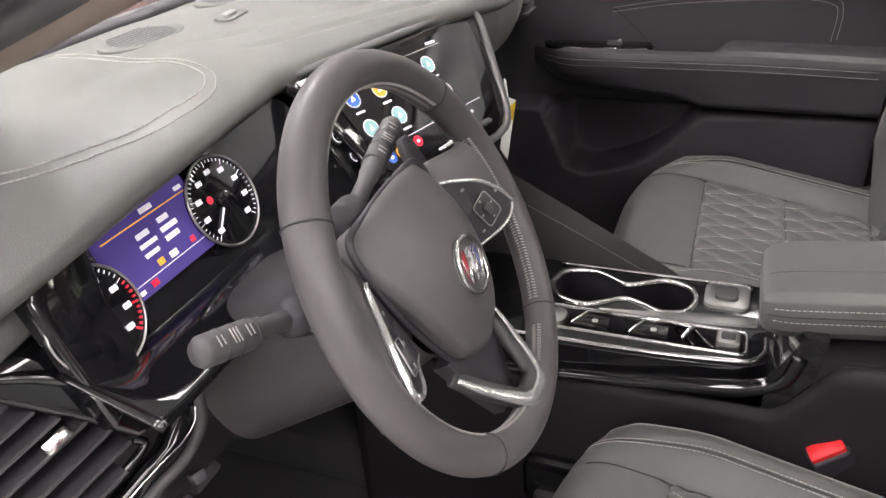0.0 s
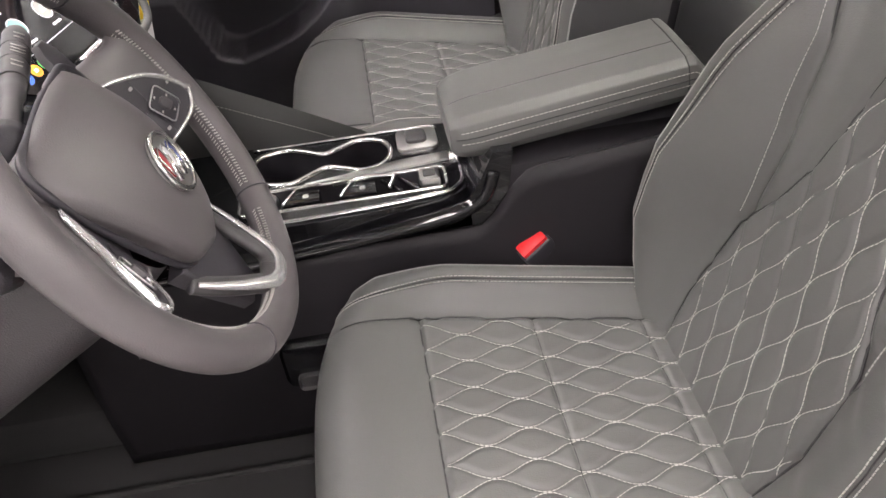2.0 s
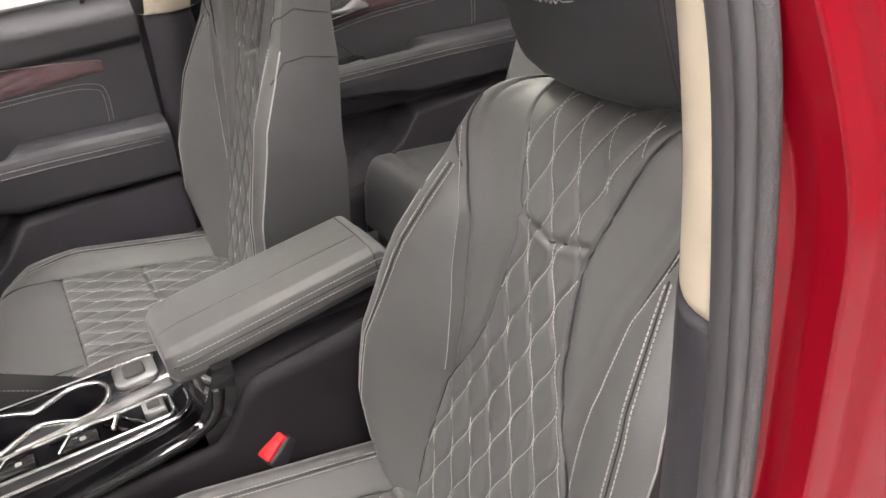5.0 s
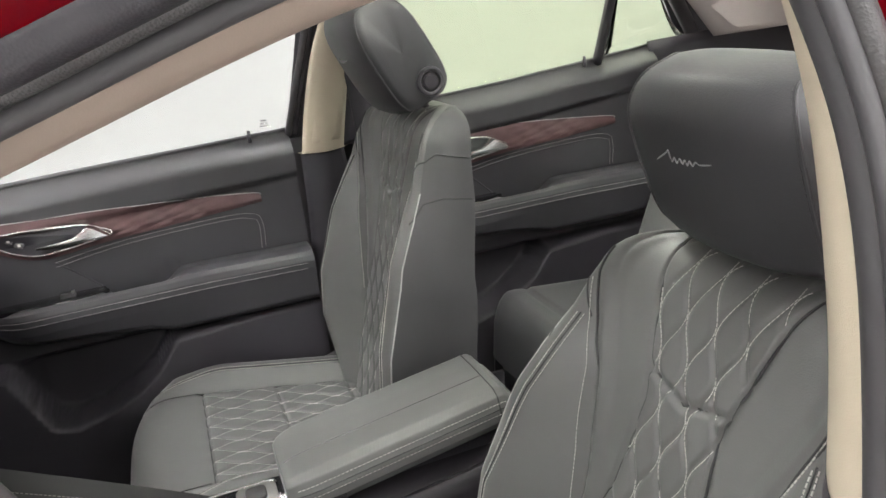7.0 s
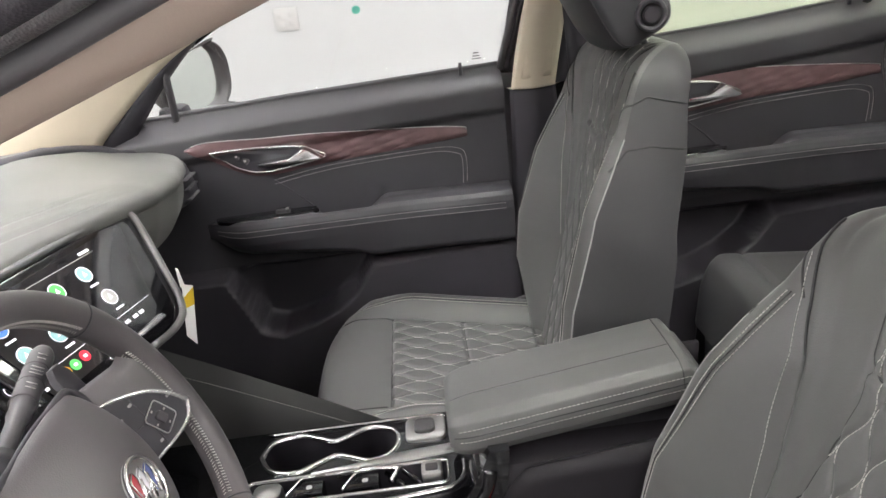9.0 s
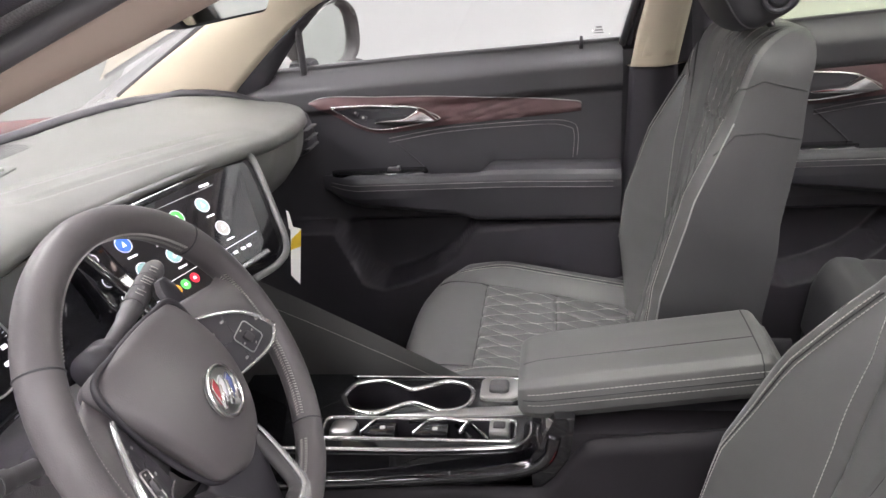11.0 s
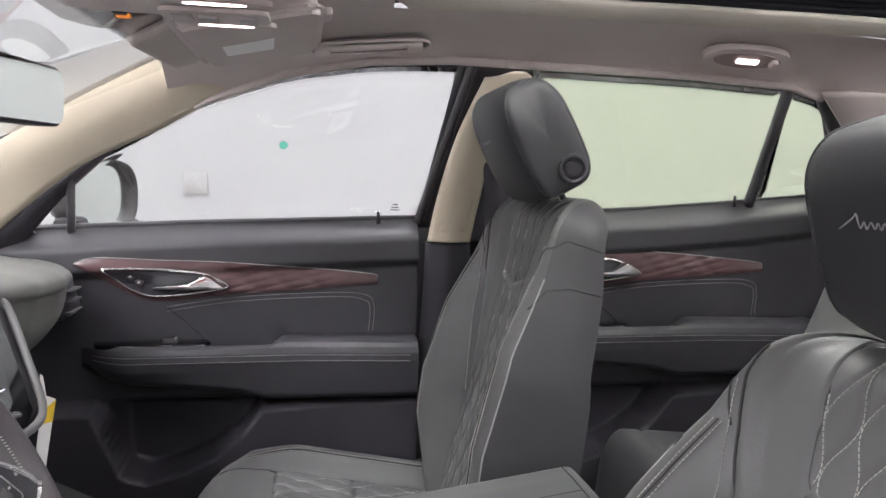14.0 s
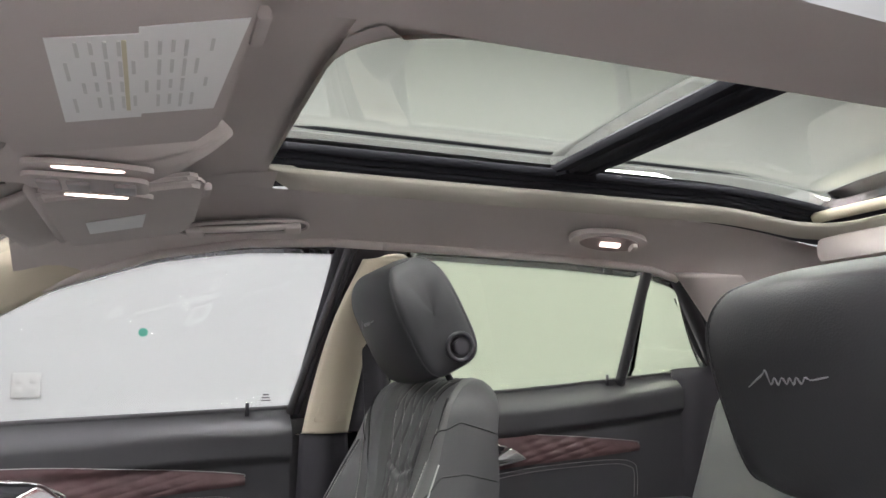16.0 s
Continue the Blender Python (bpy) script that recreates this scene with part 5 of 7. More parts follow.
# ---- cabin floor, mats, pedals, sills ----
cab = thing("cabin_floor", (0, 0, 0.24), "black carpeted cabin floor", "car floor", kind="structure")
box("carpet", (-0.72, -0.72, 0.0), (1.9, 0.74, 0.05), CARPET, cab, 0.01)
box("tunnel", (-0.7, -0.10, 0.05), (1.5, 0.10, 0.16), CARPET, cab, 0.03)
fw = box("firewall", (-0.78, -0.72, 0.05), (-0.66, 0.74, 0.80), CARPET, cab, 0.02)
for y in (-0.40, 0.40):
    mt = thing("floor_mat", (-0.22, y, 0.292), "black rubber-edged carpet floor mat", "floor mat", "front floor mats")
    plate("mat_sheet", rrect(-0.32, -0.21, 0.30, 0.21, 0.04), 0.0, 0.012, CARPET, mt, Matrix(), 0.004)
    tube("mat_edge", [Vector((px, py, 0.010)) for px, py in rrect(-0.32, -0.21, 0.30, 0.21, 0.04)], 0.006, CARPET, mt, closed=True)
anchor = thing("mat_anchor", (-0.1056, -0.2908, 0.304), "round black clip that holds the floor mat", "mat clip")
for nm_, r_a, h_a in (("clip_base", 0.021, 0.004), ("clip_knob", 0.0125, 0.010)):
    plate(nm_, circle(0, 0, r_a, 28), 0.0, h_a, DARK, anchor, Matrix(), 0.002)
for y, w in ((-0.46, 0.05), (-0.29, 0.03)):
    pd = thing("pedal", (-0.50, y, 0.50), "black rubber foot pedal under the dashboard", "pedal", "pedals")
    part("pad", box_bm(0.02, w * 2, 0.07, pose(0, 0, 0, 0, -35, 0), 0.006), RUBBER, pd)
    tube("lever", [(0, 0, 0), (-0.05, 0, 0.08), (-0.10, 0, 0.16)], 0.008, DARK, pd)
# dust specks on the driver's mat
random.seed(4)
V, F = [], []
for k in range(60):
    x, y = random.uniform(-0.3, 0.0), random.uniform(-0.55, -0.25)
    r = random.uniform(0.0008, 0.0022)
    i = len(V)
    V += [(x - r, y, 0), (x, y - r * 0.7, 0), (x + r, y + r * 0.4, 0), (x, y, r * 0.8)]
    F += [(i, i + 1, i + 3), (i + 1, i + 2, i + 3), (i + 2, i, i + 3)]
crumbs = mesh_ob("dust_specks", V, F, PAPER, None, False)
crumbs.location = (0, 0, 0.3045)
tagged(crumbs, "scattered pale dust specks on the floor mat", "dust", kind="stuff")

# ---- passenger side doors ----
WOOD = mat("burgundy_wood", (0.10, 0.055, 0.056), 0.35, grain=0.4, scale=90, mottle=0.35, big=40, coat=0.3)
CHROME_T = CHROME


def belt_z(x):
    return float(np.interp(x, [-0.45, -0.343, 0.0, 0.462, 0.70, 1.0, 1.27, 1.5], [1.112, 1.120, 1.136, 1.152, 1.163, 1.178, 1.20, 1.225]))


def door_y(x, z, x0=-0.21, x1=0.47, rear=False):
    bz = belt_z(x)
    y = 0.690 + 0.02 * smooth01((z - bz + 0.05) / 0.05)
    # shelf below the glass stands out a little over the trim panel
    zl = bz - 0.105
    y -= 0.016 * smooth01((z - zl) / 0.02) * (1 - smooth01((z - bz + 0.045) / 0.045))
    # pocket in the lower half
    u = x - x0
    d = z - float(np.interp(u, [-0.2, 0.02, 0.058, 0.081, 0.123, 0.195, 0.252, 0.302, 0.352], [0.80, 0.76, 0.676, 0.622, 0.609, 0.629, 0.655, 0.693, 0.757]))
    low_ = 1 - smooth01((z - 0.755) / 0.02)
    if u < 0.352:
        inside = low_ * smooth01(d / 0.014)
        y += 0.045 * inside * smooth01((u - 0.03) / 0.05)
        y -= 0.060 * low_ * (1 - smooth01(d / 0.014))
    else:
        y -= 0.060 * low_ - 0.025 * smooth01((u - 0.352) / 0.2) * low_
    # pulled leather dimple above the armrest pad
    y += 0.005 * math.exp(-((x - x0 - 0.385) / 0.012) ** 2 - ((z - 0.905) / 0.014) ** 2)
    return y


def make_door(nm, x0, x1, xa, label, rise=0.0):
    dr = thing(nm, (x0, 0.70, 0.36), label, "car door", "passenger side doors")
    off = Vector((x0, 0.70, 0.36))
    fn = lambda u, v, off=Vector(off): Vector((x0 + (x1 - x0) * u, door_y(x0 + (x1 - x0) * u, 0.36 + (belt_z(x0 + (x1 - x0) * u) - 0.36) * v, xa, x1), 0.36 + (belt_z(x0 + (x1 - x0) * u) - 0.36) * v)) - off
    # upper shelf, trim panel and lower panel are separate skins
    grid_ob("upper_trim", fn, list(np.linspace(0, 1, 60)), list(np.linspace(0.86, 1.0, 24)), DOORUP, dr)
    grid_ob("centre_panel", fn, list(np.linspace(0, 1, 120)), list(np.linspace(0.54, 0.86, 50)), DOORM, dr)
    grid_ob("lower_panel", fn, list(np.linspace(0, 1, 130)), list(np.linspace(0.0, 0.54, 100)), DARK, dr)
    wall = off
    off = off - Vector((0, 0, rise))
    on = lambda x, z, d=0.0: Vector((x, door_y(x, z, xa, x1) - d, z)) - off
    w0 = xa
    # wood surround: round the handle bowl, then a ribbed blade to the rear
    top = spline([(w0 - 0.012, 1.058), (w0 + 0.033, 1.069), (w0 + 0.151, 1.064), (w0 + 0.272, 1.060), (w0 + 0.45, 1.046), (w0 + 0.575, 1.033), (w0 + 0.592, 1.026)], 150)
    bot = spline([(w0 - 0.012, 1.054), (w0 + 0.033, 1.026), (w0 + 0.10, 0.988), (w0 + 0.16, 0.978), (w0 + 0.28, 0.990), (w0 + 0.45, 1.000), (w0 + 0.592, 1.010)], 150)
    V, F = [], []
    for i in range(150):
        for k in range(17):
            f = k / 16
            x, z = (top[i][0] * (1 - f) + bot[i][0] * f), top[i][1] + (bot[i][1] - top[i][1]) * f
            a = (x - w0) * 46 + (z - 1.0) * 60
            b = (x - w0) * 46 - (z - 1.0) * 190
            rib = 0.0034 * abs(math.sin(a)) * abs(math.sin(b)) ** 0.6 * smooth01((x - w0 - 0.25) / 0.04) * smooth01((w0 + 0.54 - x) / 0.10)
            V.append(on(x, z, 0.003 + 0.004 * math.sin(f * math.pi) + rib))
    for i in range(149):
        for k in range(16):
            F.append((i * 17 + k, i * 17 + k + 1, i * 17 + k + 18, i * 17 + k + 17))
    wood = mesh_ob("wood_inlay", V, F, WOOD, dr, True, "dark reddish ribbed wood inlay")
    tube("inlay_edge", [on(x, z, 0.004) for x, z in top], 0.0009, ALU, dr, sides=6)
    # handle bowl, chrome frame and lever
    frame_o = spline([(w0 + 0.040, 1.046), (w0 + 0.09, 1.047), (w0 + 0.16, 1.045), (w0 + 0.222, 1.038), (w0 + 0.25, 1.028), (w0 + 0.281, 1.008), (w0 + 0.23, 0.997), (w0 + 0.145, 0.988), (w0 + 0.10, 0.999), (w0 + 0.07, 1.018), (w0 + 0.040, 1.046)], 81)[:-1]
    inner = [(w0 + 0.15 + (x - w0 - 0.15) * 0.96, 1.02 + (z - 1.02) * 0.96) for x, z in frame_o]
    VB = [on(x, z, 0.010) for x, z in frame_o] + [on(x, z, -0.012) for x, z in inner]
    n_ = len(frame_o)
    mesh_ob("handle_bowl", VB, [(i, (i + 1) % n_, n_ + (i + 1) % n_, n_ + i) for i in range(n_)], DARK, dr)
    mesh_ob("bowl_floor", [on(x, z, 0.0075) for x, z in frame_o], [tuple(range(n_ - 1, -1, -1))], DARK, dr, False)
    tube("handle_frame", [on(x, z, 0.010) for x, z in frame_o], 0.0024, CHROME, dr, closed=True, sides=8)
    SW = Matrix(((1, 0, 0, -off.x), (0, 0, 1, -off.y), (0, 1, 0, -off.z), (0, 0, 0, 1)))
    plate("lever", [(w0 + 0.138, 1.0125), (w0 + 0.205, 1.0165), (w0 + 0.226, 1.028), (w0 + 0.238, 1.034), (w0 + 0.250, 1.029), (w0 + 0.277, 1.009), (w0 + 0.262, 1.0045), (w0 + 0.20, 1.004), (w0 + 0.138, 1.0065)], 0.682, 0.652, CHROME, dr, SW, 0.004)
    for k in range(2):
        b = box_bm(0.016, 0.006, 0.013, Matrix.Translation(on(w0 + 0.092 + 0.016 * k, 1.031 - 0.013 * k, 0.010)) @ pose(0, 0, 0, 0, 35, 0), 0.002)
        part("lock_switch", b, GREYPL, dr)
        part("lock_mark", box_bm(0.005, 0.001, 0.005, Matrix.Translation(on(w0 + 0.092 + 0.016 * k, 1.031 - 0.013 * k, 0.0135))), THREAD, dr)
    # armrest: padded shelf that stands out from the panel, rounded at its front end
    ZB = lambda x: float(np.interp(x, [xa, xa + 0.05, xa + 0.18, xa + 0.31, xa + 0.36, x1], [0.835, 0.818, 0.806, 0.792, 0.775, 0.772]))
    def arm(x, v):
        k = math.sin(min(max((x - xa + 0.008) / 0.11, 0), 1) * math.pi / 2)
        zt = 0.893 - 0.006 * smooth01((x - xa - 0.4) / 0.3)
        dip = 0.022 * smooth01((x - xa - 0.235) / 0.02) * (1 - smooth01((x - xa - 0.345) / 0.06))
        pad = 0.011 * smooth01((x - xa - 0.345) / 0.06)
        zb = ZB(x)
        P = [(-0.02, zt - dip + pad), (0.028, zt - dip + pad), (0.044, zt - dip * 0.4 + pad * 0.72), (0.056, zt + 0.001 + pad * 0.35), (0.065, zt - 0.004 + pad * 0.1), (0.070, zt - 0.014), (0.071, zt - 0.03), (0.068, zt - 0.05), (0.058, zb + 0.012), (0.046, zb + 0.002), (-0.02, zb - 0.004)]
        q = v * (len(P) - 1)
        i = min(int(q), len(P) - 2)
        p0, p1 = P[i], P[i + 1]
        d, z = p0[0] + (p1[0] - p0[0]) * (q - i), p0[1] + (p1[1] - p0[1]) * (q - i)
        zm = 0.865
        return Vector((x, 0.690 - (d * k if d > 0 else d), zm + (z - zm) * (0.55 + 0.45 * k))) - off
    xs_ = list(np.concatenate([np.linspace(xa - 0.008, xa + 0.1, 22), np.linspace(xa + 0.11, x1 - 0.004, 60)]))
    ar = grid_ob("armrest", arm, xs_, list(np.linspace(0, 1, 61)), DOORM, dr, "padded black door armrest with white stitching")
    # gloss switch panel with one window switch
    sp = [(xa + 0.018, 0.012), (xa + 0.05, 0.004), (xa + 0.225, 0.002), (xa + 0.236, 0.016), (xa + 0.245, 0.030), (xa + 0.18, 0.050), (xa + 0.07, 0.050), (xa + 0.03, 0.036)]
    HM_ = Matrix(((1, 0, 0, -off.x), (0, -1, 0, 0.690 - off.y), (0, 0, 1, -off.z), (0, 0, 0, 1)))
    plate("window_switch_panel", [tuple(p) for p in spline(sp + sp[:1], 48)[:-1]], 0.888, 0.8962, GLOSS, dr, HM_, 0.001)
    if nm == "front_passenger_door":
        part("window_switch", box_bm(0.030, 0.016, 0.010, Matrix.Translation(Vector((xa + 0.170, 0.664, 0.899)) - off), 0.003), GREYPL, dr)
    if nm == "front_passenger_door":
        part("switch_tip", box_bm(0.006, 0.012, 0.003, Matrix.Translation(Vector((xa + 0.180, 0.664, 0.905)) - off), 0.001), ALU, dr)
    tube("armrest_trim", [Vector((x, 0.639, 0.8945)) - off for x in np.linspace(xa + 0.07, xa + 0.18, 12)], 0.0011, CHROME, dr, sides=6)
    # stitching
    lines = []
    for dv in (0.525, 0.60):
        P = [arm(x, dv) + Vector((0, -0.0008, 0)) for x in np.linspace(xa + 0.02, x1 - 0.02, 80)]
        lines.append((P, [Vector((0, -1, 0.2))] * len(P)))
    for dz in (0.0, 0.009):
        path = spline([(xa + 0.16, 0.965 - dz), (xa + 0.30, 0.984 - dz), (xa + 0.50, 0.992 - dz), (xa + 0.57 - dz, 0.985 - dz), (xa + 0.585 - dz, 0.96), (xa + 0.582 - dz, 0.905)], 70)
        P = [on(x, z, 0.0012) for x, z in path]
        lines.append((P, [Vector((0, -1, 0.0))] * len(P)))
    tagged(stitches("door_stitching", lines, dr, w=0.0006, material=DOORTHREAD), kind="stuff")
    tube("panel_seam", [on(x, z, 0.0) for x, z in spline([(xa + 0.16, 0.965), (xa + 0.20, 0.93), (xa + 0.235, 0.896)], 16)], 0.002, DARK, dr, sides=6)
    # lock pin and outer skin
    off = wall
    lx = x1 - 0.085 if nm == "front_passenger_door" else x1 - 0.2
    tube("lock_pin", [Vector((lx, 0.70, belt_z(lx) - 0.01)) - off, Vector((lx, 0.70, belt_z(lx) + 0.016)) - off], [0.005, 0.0035], DARK, dr, sides=10)
    grid_ob("outer_skin", lambda u, v: Vector((x0 + (x1 - x0) * u, 0.80 + 0.05 * math.sin(v * math.pi), 0.36 + (belt_z(x0 + (x1 - x0) * u) - 0.37) * v)) - off, list(np.linspace(0, 1, 20)), list(np.linspace(0, 1, 16)), RED, dr, "deep red painted outer skin")
    tube("window_seal", [Vector((x, 0.715, belt_z(x) + 0.002)) - off for x in np.linspace(x0, x1, 30)], 0.007, RUBBER, dr, sides=8)
    return dr


fd = make_door("front_passenger_door", -0.42, 0.468, -0.21, "black front passenger door panel with wood inlay and chrome handle")
rd = make_door("rear_passenger_door", 0.60, 1.42, 0.70, "black rear passenger door panel with wood inlay and chrome handle", 0.024)

# ---- header line above the passenger side glass ----
HX = [-0.36, -0.20, -0.04, 0.035, 0.20, 0.35, 0.50, 0.75, 1.00, 1.22, 1.31, 1.43, 1.56, 1.85]
HY = [0.660, 0.635, 0.612, 0.600, 0.560, 0.530, 0.510, 0.505, 0.510, 0.520, 0.530, 0.545, 0.56, 0.57]
HZ = [1.115, 1.245, 1.335, 1.380, 1.436, 1.460, 1.466, 1.462, 1.458, 1.447, 1.425, 1.335, 1.24, 1.235]


def head_line(x):
    return float(np.interp(x, HX, HY)), float(np.interp(x, HX, HZ))


def strip(name, a_pts, b_pts, material, parent, thick=0.006, bulge=0.0, nb=8, n=40, out=(0, 0, 0), label=""):
    A, B = spline(a_pts, n), spline(b_pts, n)
    o = np.array(out, float)
    return grid_ob(name, lambda u, v: Vector(A[int(round(u * (n - 1)))] * (1 - v) + B[int(round(u * (n - 1)))] * v + o * bulge * math.sin(v * math.pi)), list(np.linspace(0, 1, n)), list(np.linspace(0, 1, nb)), material, parent, label, thick=thick)


def loc_(pts, o):
    return [tuple(np.array(p) - np.array(o)) for p in pts]


for sg, side in ((1, "passenger"), (-1, "driver")):
    ap = thing("a_pillar", (0, 0, 0), "beige cloth-covered windscreen pillar trim", "pillar trim", "windscreen pillars", kind="structure")
    if sg > 0:
        strip("pillar_trim", [(-0.74, 0.655, 1.05), (-0.66, 0.64, 1.10), (-0.40, 0.60, 1.245), (-0.185, 0.56, 1.370), (-0.02, 0.54, 1.456)], [(-0.40, 0.672, 1.075), (-0.36, 0.66, 1.115), (-0.20, 0.635, 1.245), (-0.04, 0.612, 1.325), (0.10, 0.585, 1.405)], BEIGE, ap, 0.004, 0.03, 12, 40, (0.3, -0.6, 0.2))
        strip("pillar_foot", [(-0.44, 0.676, 1.060), (-0.36, 0.662, 1.117), (-0.25, 0.645, 1.207), (-0.14, 0.628, 1.287)], [(-0.33, 0.695, 1.085), (-0.295, 0.690, 1.125), (-0.222, 0.668, 1.203), (-0.130, 0.640, 1.285)], DARK, ap, 0.006, 0.01, 6, 30, (0.3, -0.6, 0.2))
        tube("pillar_seal", [Vector((x, head_line(x)[0] - 0.001, head_line(x)[1] - 0.003)) for x in np.linspace(0.02, 0.60, 60)], 0.0085, LINER, ap)
        tube("windscreen_edge", spline([(-0.66, 0.645, 1.10), (-0.40, 0.605, 1.25), (-0.185, 0.565, 1.375), (-0.02, 0.545, 1.462)], 30), 0.006, RUBBER, ap)
    else:
        # driver's pillar, seen from outside: beige trim, grey seals, dark flange and red roof rail
        B = [(-0.50, -0.43, 1.134), (-0.25, -0.475, 1.218), (0.1, -0.58, 1.333), (0.3, -0.625, 1.400), (0.45, -0.60, 1.425)]
        o1 = (0, -0.030, 0.016)
        near = lambda x: float(np.interp(x, [-0.5, -0.2, 0.1, 0.45], [1.0, 1.0, 0.55, 0.5]))
        add = lambda L, o: [tuple(np.array(p) + np.array(o1) + (np.array(o) - np.array(o1)) * near(p[0])) for p in L]
        rad = lambda r0: [r0 * near(p[0]) for p in spline(B, 50)]
        PINK = mat("taupe_trim", (0.30, 0.24, 0.20), 0.7, grain=0.1, scale=900)
        strip("pillar_trim", B, add(B, o1), PINK, ap, 0.004, 0.006, 8, 50, (0, -0.5, -0.8))
        tube("seal_lip", spline(add(B, (0, -0.040, 0.020)), 50), rad(0.013), RUBBER, ap, sides=14)
        tube("seal_lip", spline(add(B, (0, -0.064, 0.039)), 50), rad(0.012), GREYPL, ap, sides=14)
        strip("body_flange", add(B, (0, -0.068, 0.042)), add(B, (0, -0.095, 0.070)), DARK, ap, 0.004, 0.006, 6, 50, (0, -0.6, -0.6))
        strip("roof_rail", add(B, (0, -0.095, 0.070)), add(B, (0, -0.20, 0.28)), RED, ap, 0.004, 0.02, 8, 50, (0, -0.6, 0.3), label="deep red painted rail")

# ---- windows ----
def glass_mat(name, color):
    m = bpy.data.materials.new(name)
    m.use_nodes = True
    b = m.node_tree.nodes["Principled BSDF"]
    b.inputs["Base Color"].default_value = (*color, 1)
    b.inputs["Transmission Weight"].default_value = 1.0
    b.inputs["Roughness"].default_value = 0.0
    b.inputs["IOR"].default_value = 1.45
    return m


CLEAR = glass_mat("clear_glass", (0.96, 0.98, 0.96))
TINT = glass_mat("green_tinted_glass", (0.80, 0.88, 0.66))
SMOKE = glass_mat("roof_glass", (0.86, 0.90, 0.80))
SMOKE.node_tree.nodes["Principled BSDF"].inputs["IOR"].default_value = 1.2


def pane(name, fn, nu, nv, material, label, kind="structure"):
    ob = grid_ob(name, fn, list(np.linspace(0, 1, nu)), list(np.linspace(0, 1, nv)), material, None, thick=0.004)
    ob.visible_shadow = False
    return tagged(ob, label, "car window", kind=kind)


def side_glass(xa, xb, ta=0.0, tb=0.0):
    def fn(u, v):
        x = xa + ta * v + (xb + tb * v - xa - ta * v) * u
        hy, hz = head_line(x)
        z0 = belt_z(x) - 0.01
        return Vector((x, 0.722 + (hy + 0.02 - 0.722) * v, z0 + (hz + 0.006 - z0) * v))
    return fn


pane("window_1", side_glass(-0.34, 0.468, 0.0, 0.080), 30, 8, CLEAR, "clear front passenger door glass")
pane("window_2", side_glass(0.66, 1.265, 0, -0.04), 24, 8, TINT, "green-tinted rear passenger door glass")
pane("window_3", side_glass(1.28, 1.56, -0.045, -0.25), 10, 8, TINT, "green-tinted rear quarter glass")
pane("windscreen", lambda u, v: Vector((-0.86 + 0.88 * v + 0.05 * (abs(2 * u - 1) ** 2) * (1 - 0.3 * v), (2 * u - 1) * (0.70 - 0.13 * v), 1.05 + 0.41 * v + 0.015 * math.sin(v * math.pi))), 24, 16, CLEAR, "clear curved windscreen")
# dividers and frames of the side glass
fr = thing("window_frame", (0, 0, 0), "black rubber and metal frames round the passenger side glass", "window frame", kind="structure")
def post(name, xb_, xt, w, material=RUBBER, dy=-0.004, parent=None):
    hy, hz = head_line(xt)
    a = np.array((xb_, 0.712, belt_z(xb_) - 0.01))
    b = np.array((xt, hy + 0.008, hz + 0.006))
    P = [a + (b - a) * f + np.array((0.0, 0.0, 0)) for f in np.linspace(0, 1, 12)]
    return tube(name, P, w, material, parent or fr, sides=8)


post("rear_run", 0.468, 0.545, 0.008)
post("rear_run", 0.482, 0.556, 0.006, DARK)
post("front_divider", -0.236, -0.215, 0.008)
post("quarter_divider", 1.262, 1.225, 0.013)
post("quarter_rear", 1.56, 1.31, 0.018)
tube("header_run", [Vector((x, head_line(x)[0] - 0.001, head_line(x)[1] - 0.003)) for x in np.linspace(0.60, 1.30, 50)], 0.0085, LINER, fr)
plate("mirror_sail", [(-0.40, 1.09), (-0.30, 1.115), (-0.345, 1.155), (-0.42, 1.13)], 0.695, 0.71, DARK, fr, Matrix(((1, 0, 0, 0), (0, 0, 1, 0), (0, 1, 0, 0), (0, 0, 0, 1))), 0)
# round green sticker on the front glass
GREEN = mat("green_sticker", (0.05, 0.30, 0.22), 0.5)
st_ = plate("green_sticker", circle(0, 0, 0.0085, 24), 0, 0.0006, GREEN, None, Matrix.Translation((0.185, 0.652, 1.30)) @ pose(0, 0, 0, 70, 0, 0), 0)
tagged(st_, "small round green sticker on the door glass", "sticker")
# etched marks in the glass corners
for x, z, y in ((0.42, 1.172, 0.713), (1.30, 1.222, 0.715)):
    m_ = thing("glass_mark", (x, y, z), "faint etched maker's mark on the glass", "glass mark", "glass marks")
    for k in range(3):
        part("mark_bar", box_bm(0.02 - 0.004 * k, 0.0006, 0.0025, Matrix.Translation((0, 0, 0.005 * k))), GREYPL, m_)

# ---- rear quarter trim behind the passenger side door ----
cp = thing("c_pillar", (0, 0, 0), "dark lower and grey upper rear quarter trim", "pillar trim", kind="structure")
strip("lower_trim", [(1.40, 0.69, 0.36), (1.41, 0.69, 0.8), (1.41, 0.70, 1.225)], [(1.96, 0.66, 0.36), (1.96, 0.66, 0.8), (1.96, 0.66, 1.25)], DARK, cp, 0.02, 0.02, 8, 20, (0, -1, 0))
strip("upper_trim", [(1.275, 0.505, 1.437), (1.395, 0.555, 1.34), (1.535, 0.62, 1.235)], [(1.97, 0.50, 1.46), (1.97, 0.55, 1.35), (1.97, 0.62, 1.235)], LINER, cp, 0.02, 0.02, 8, 20, (0, -1, 0))

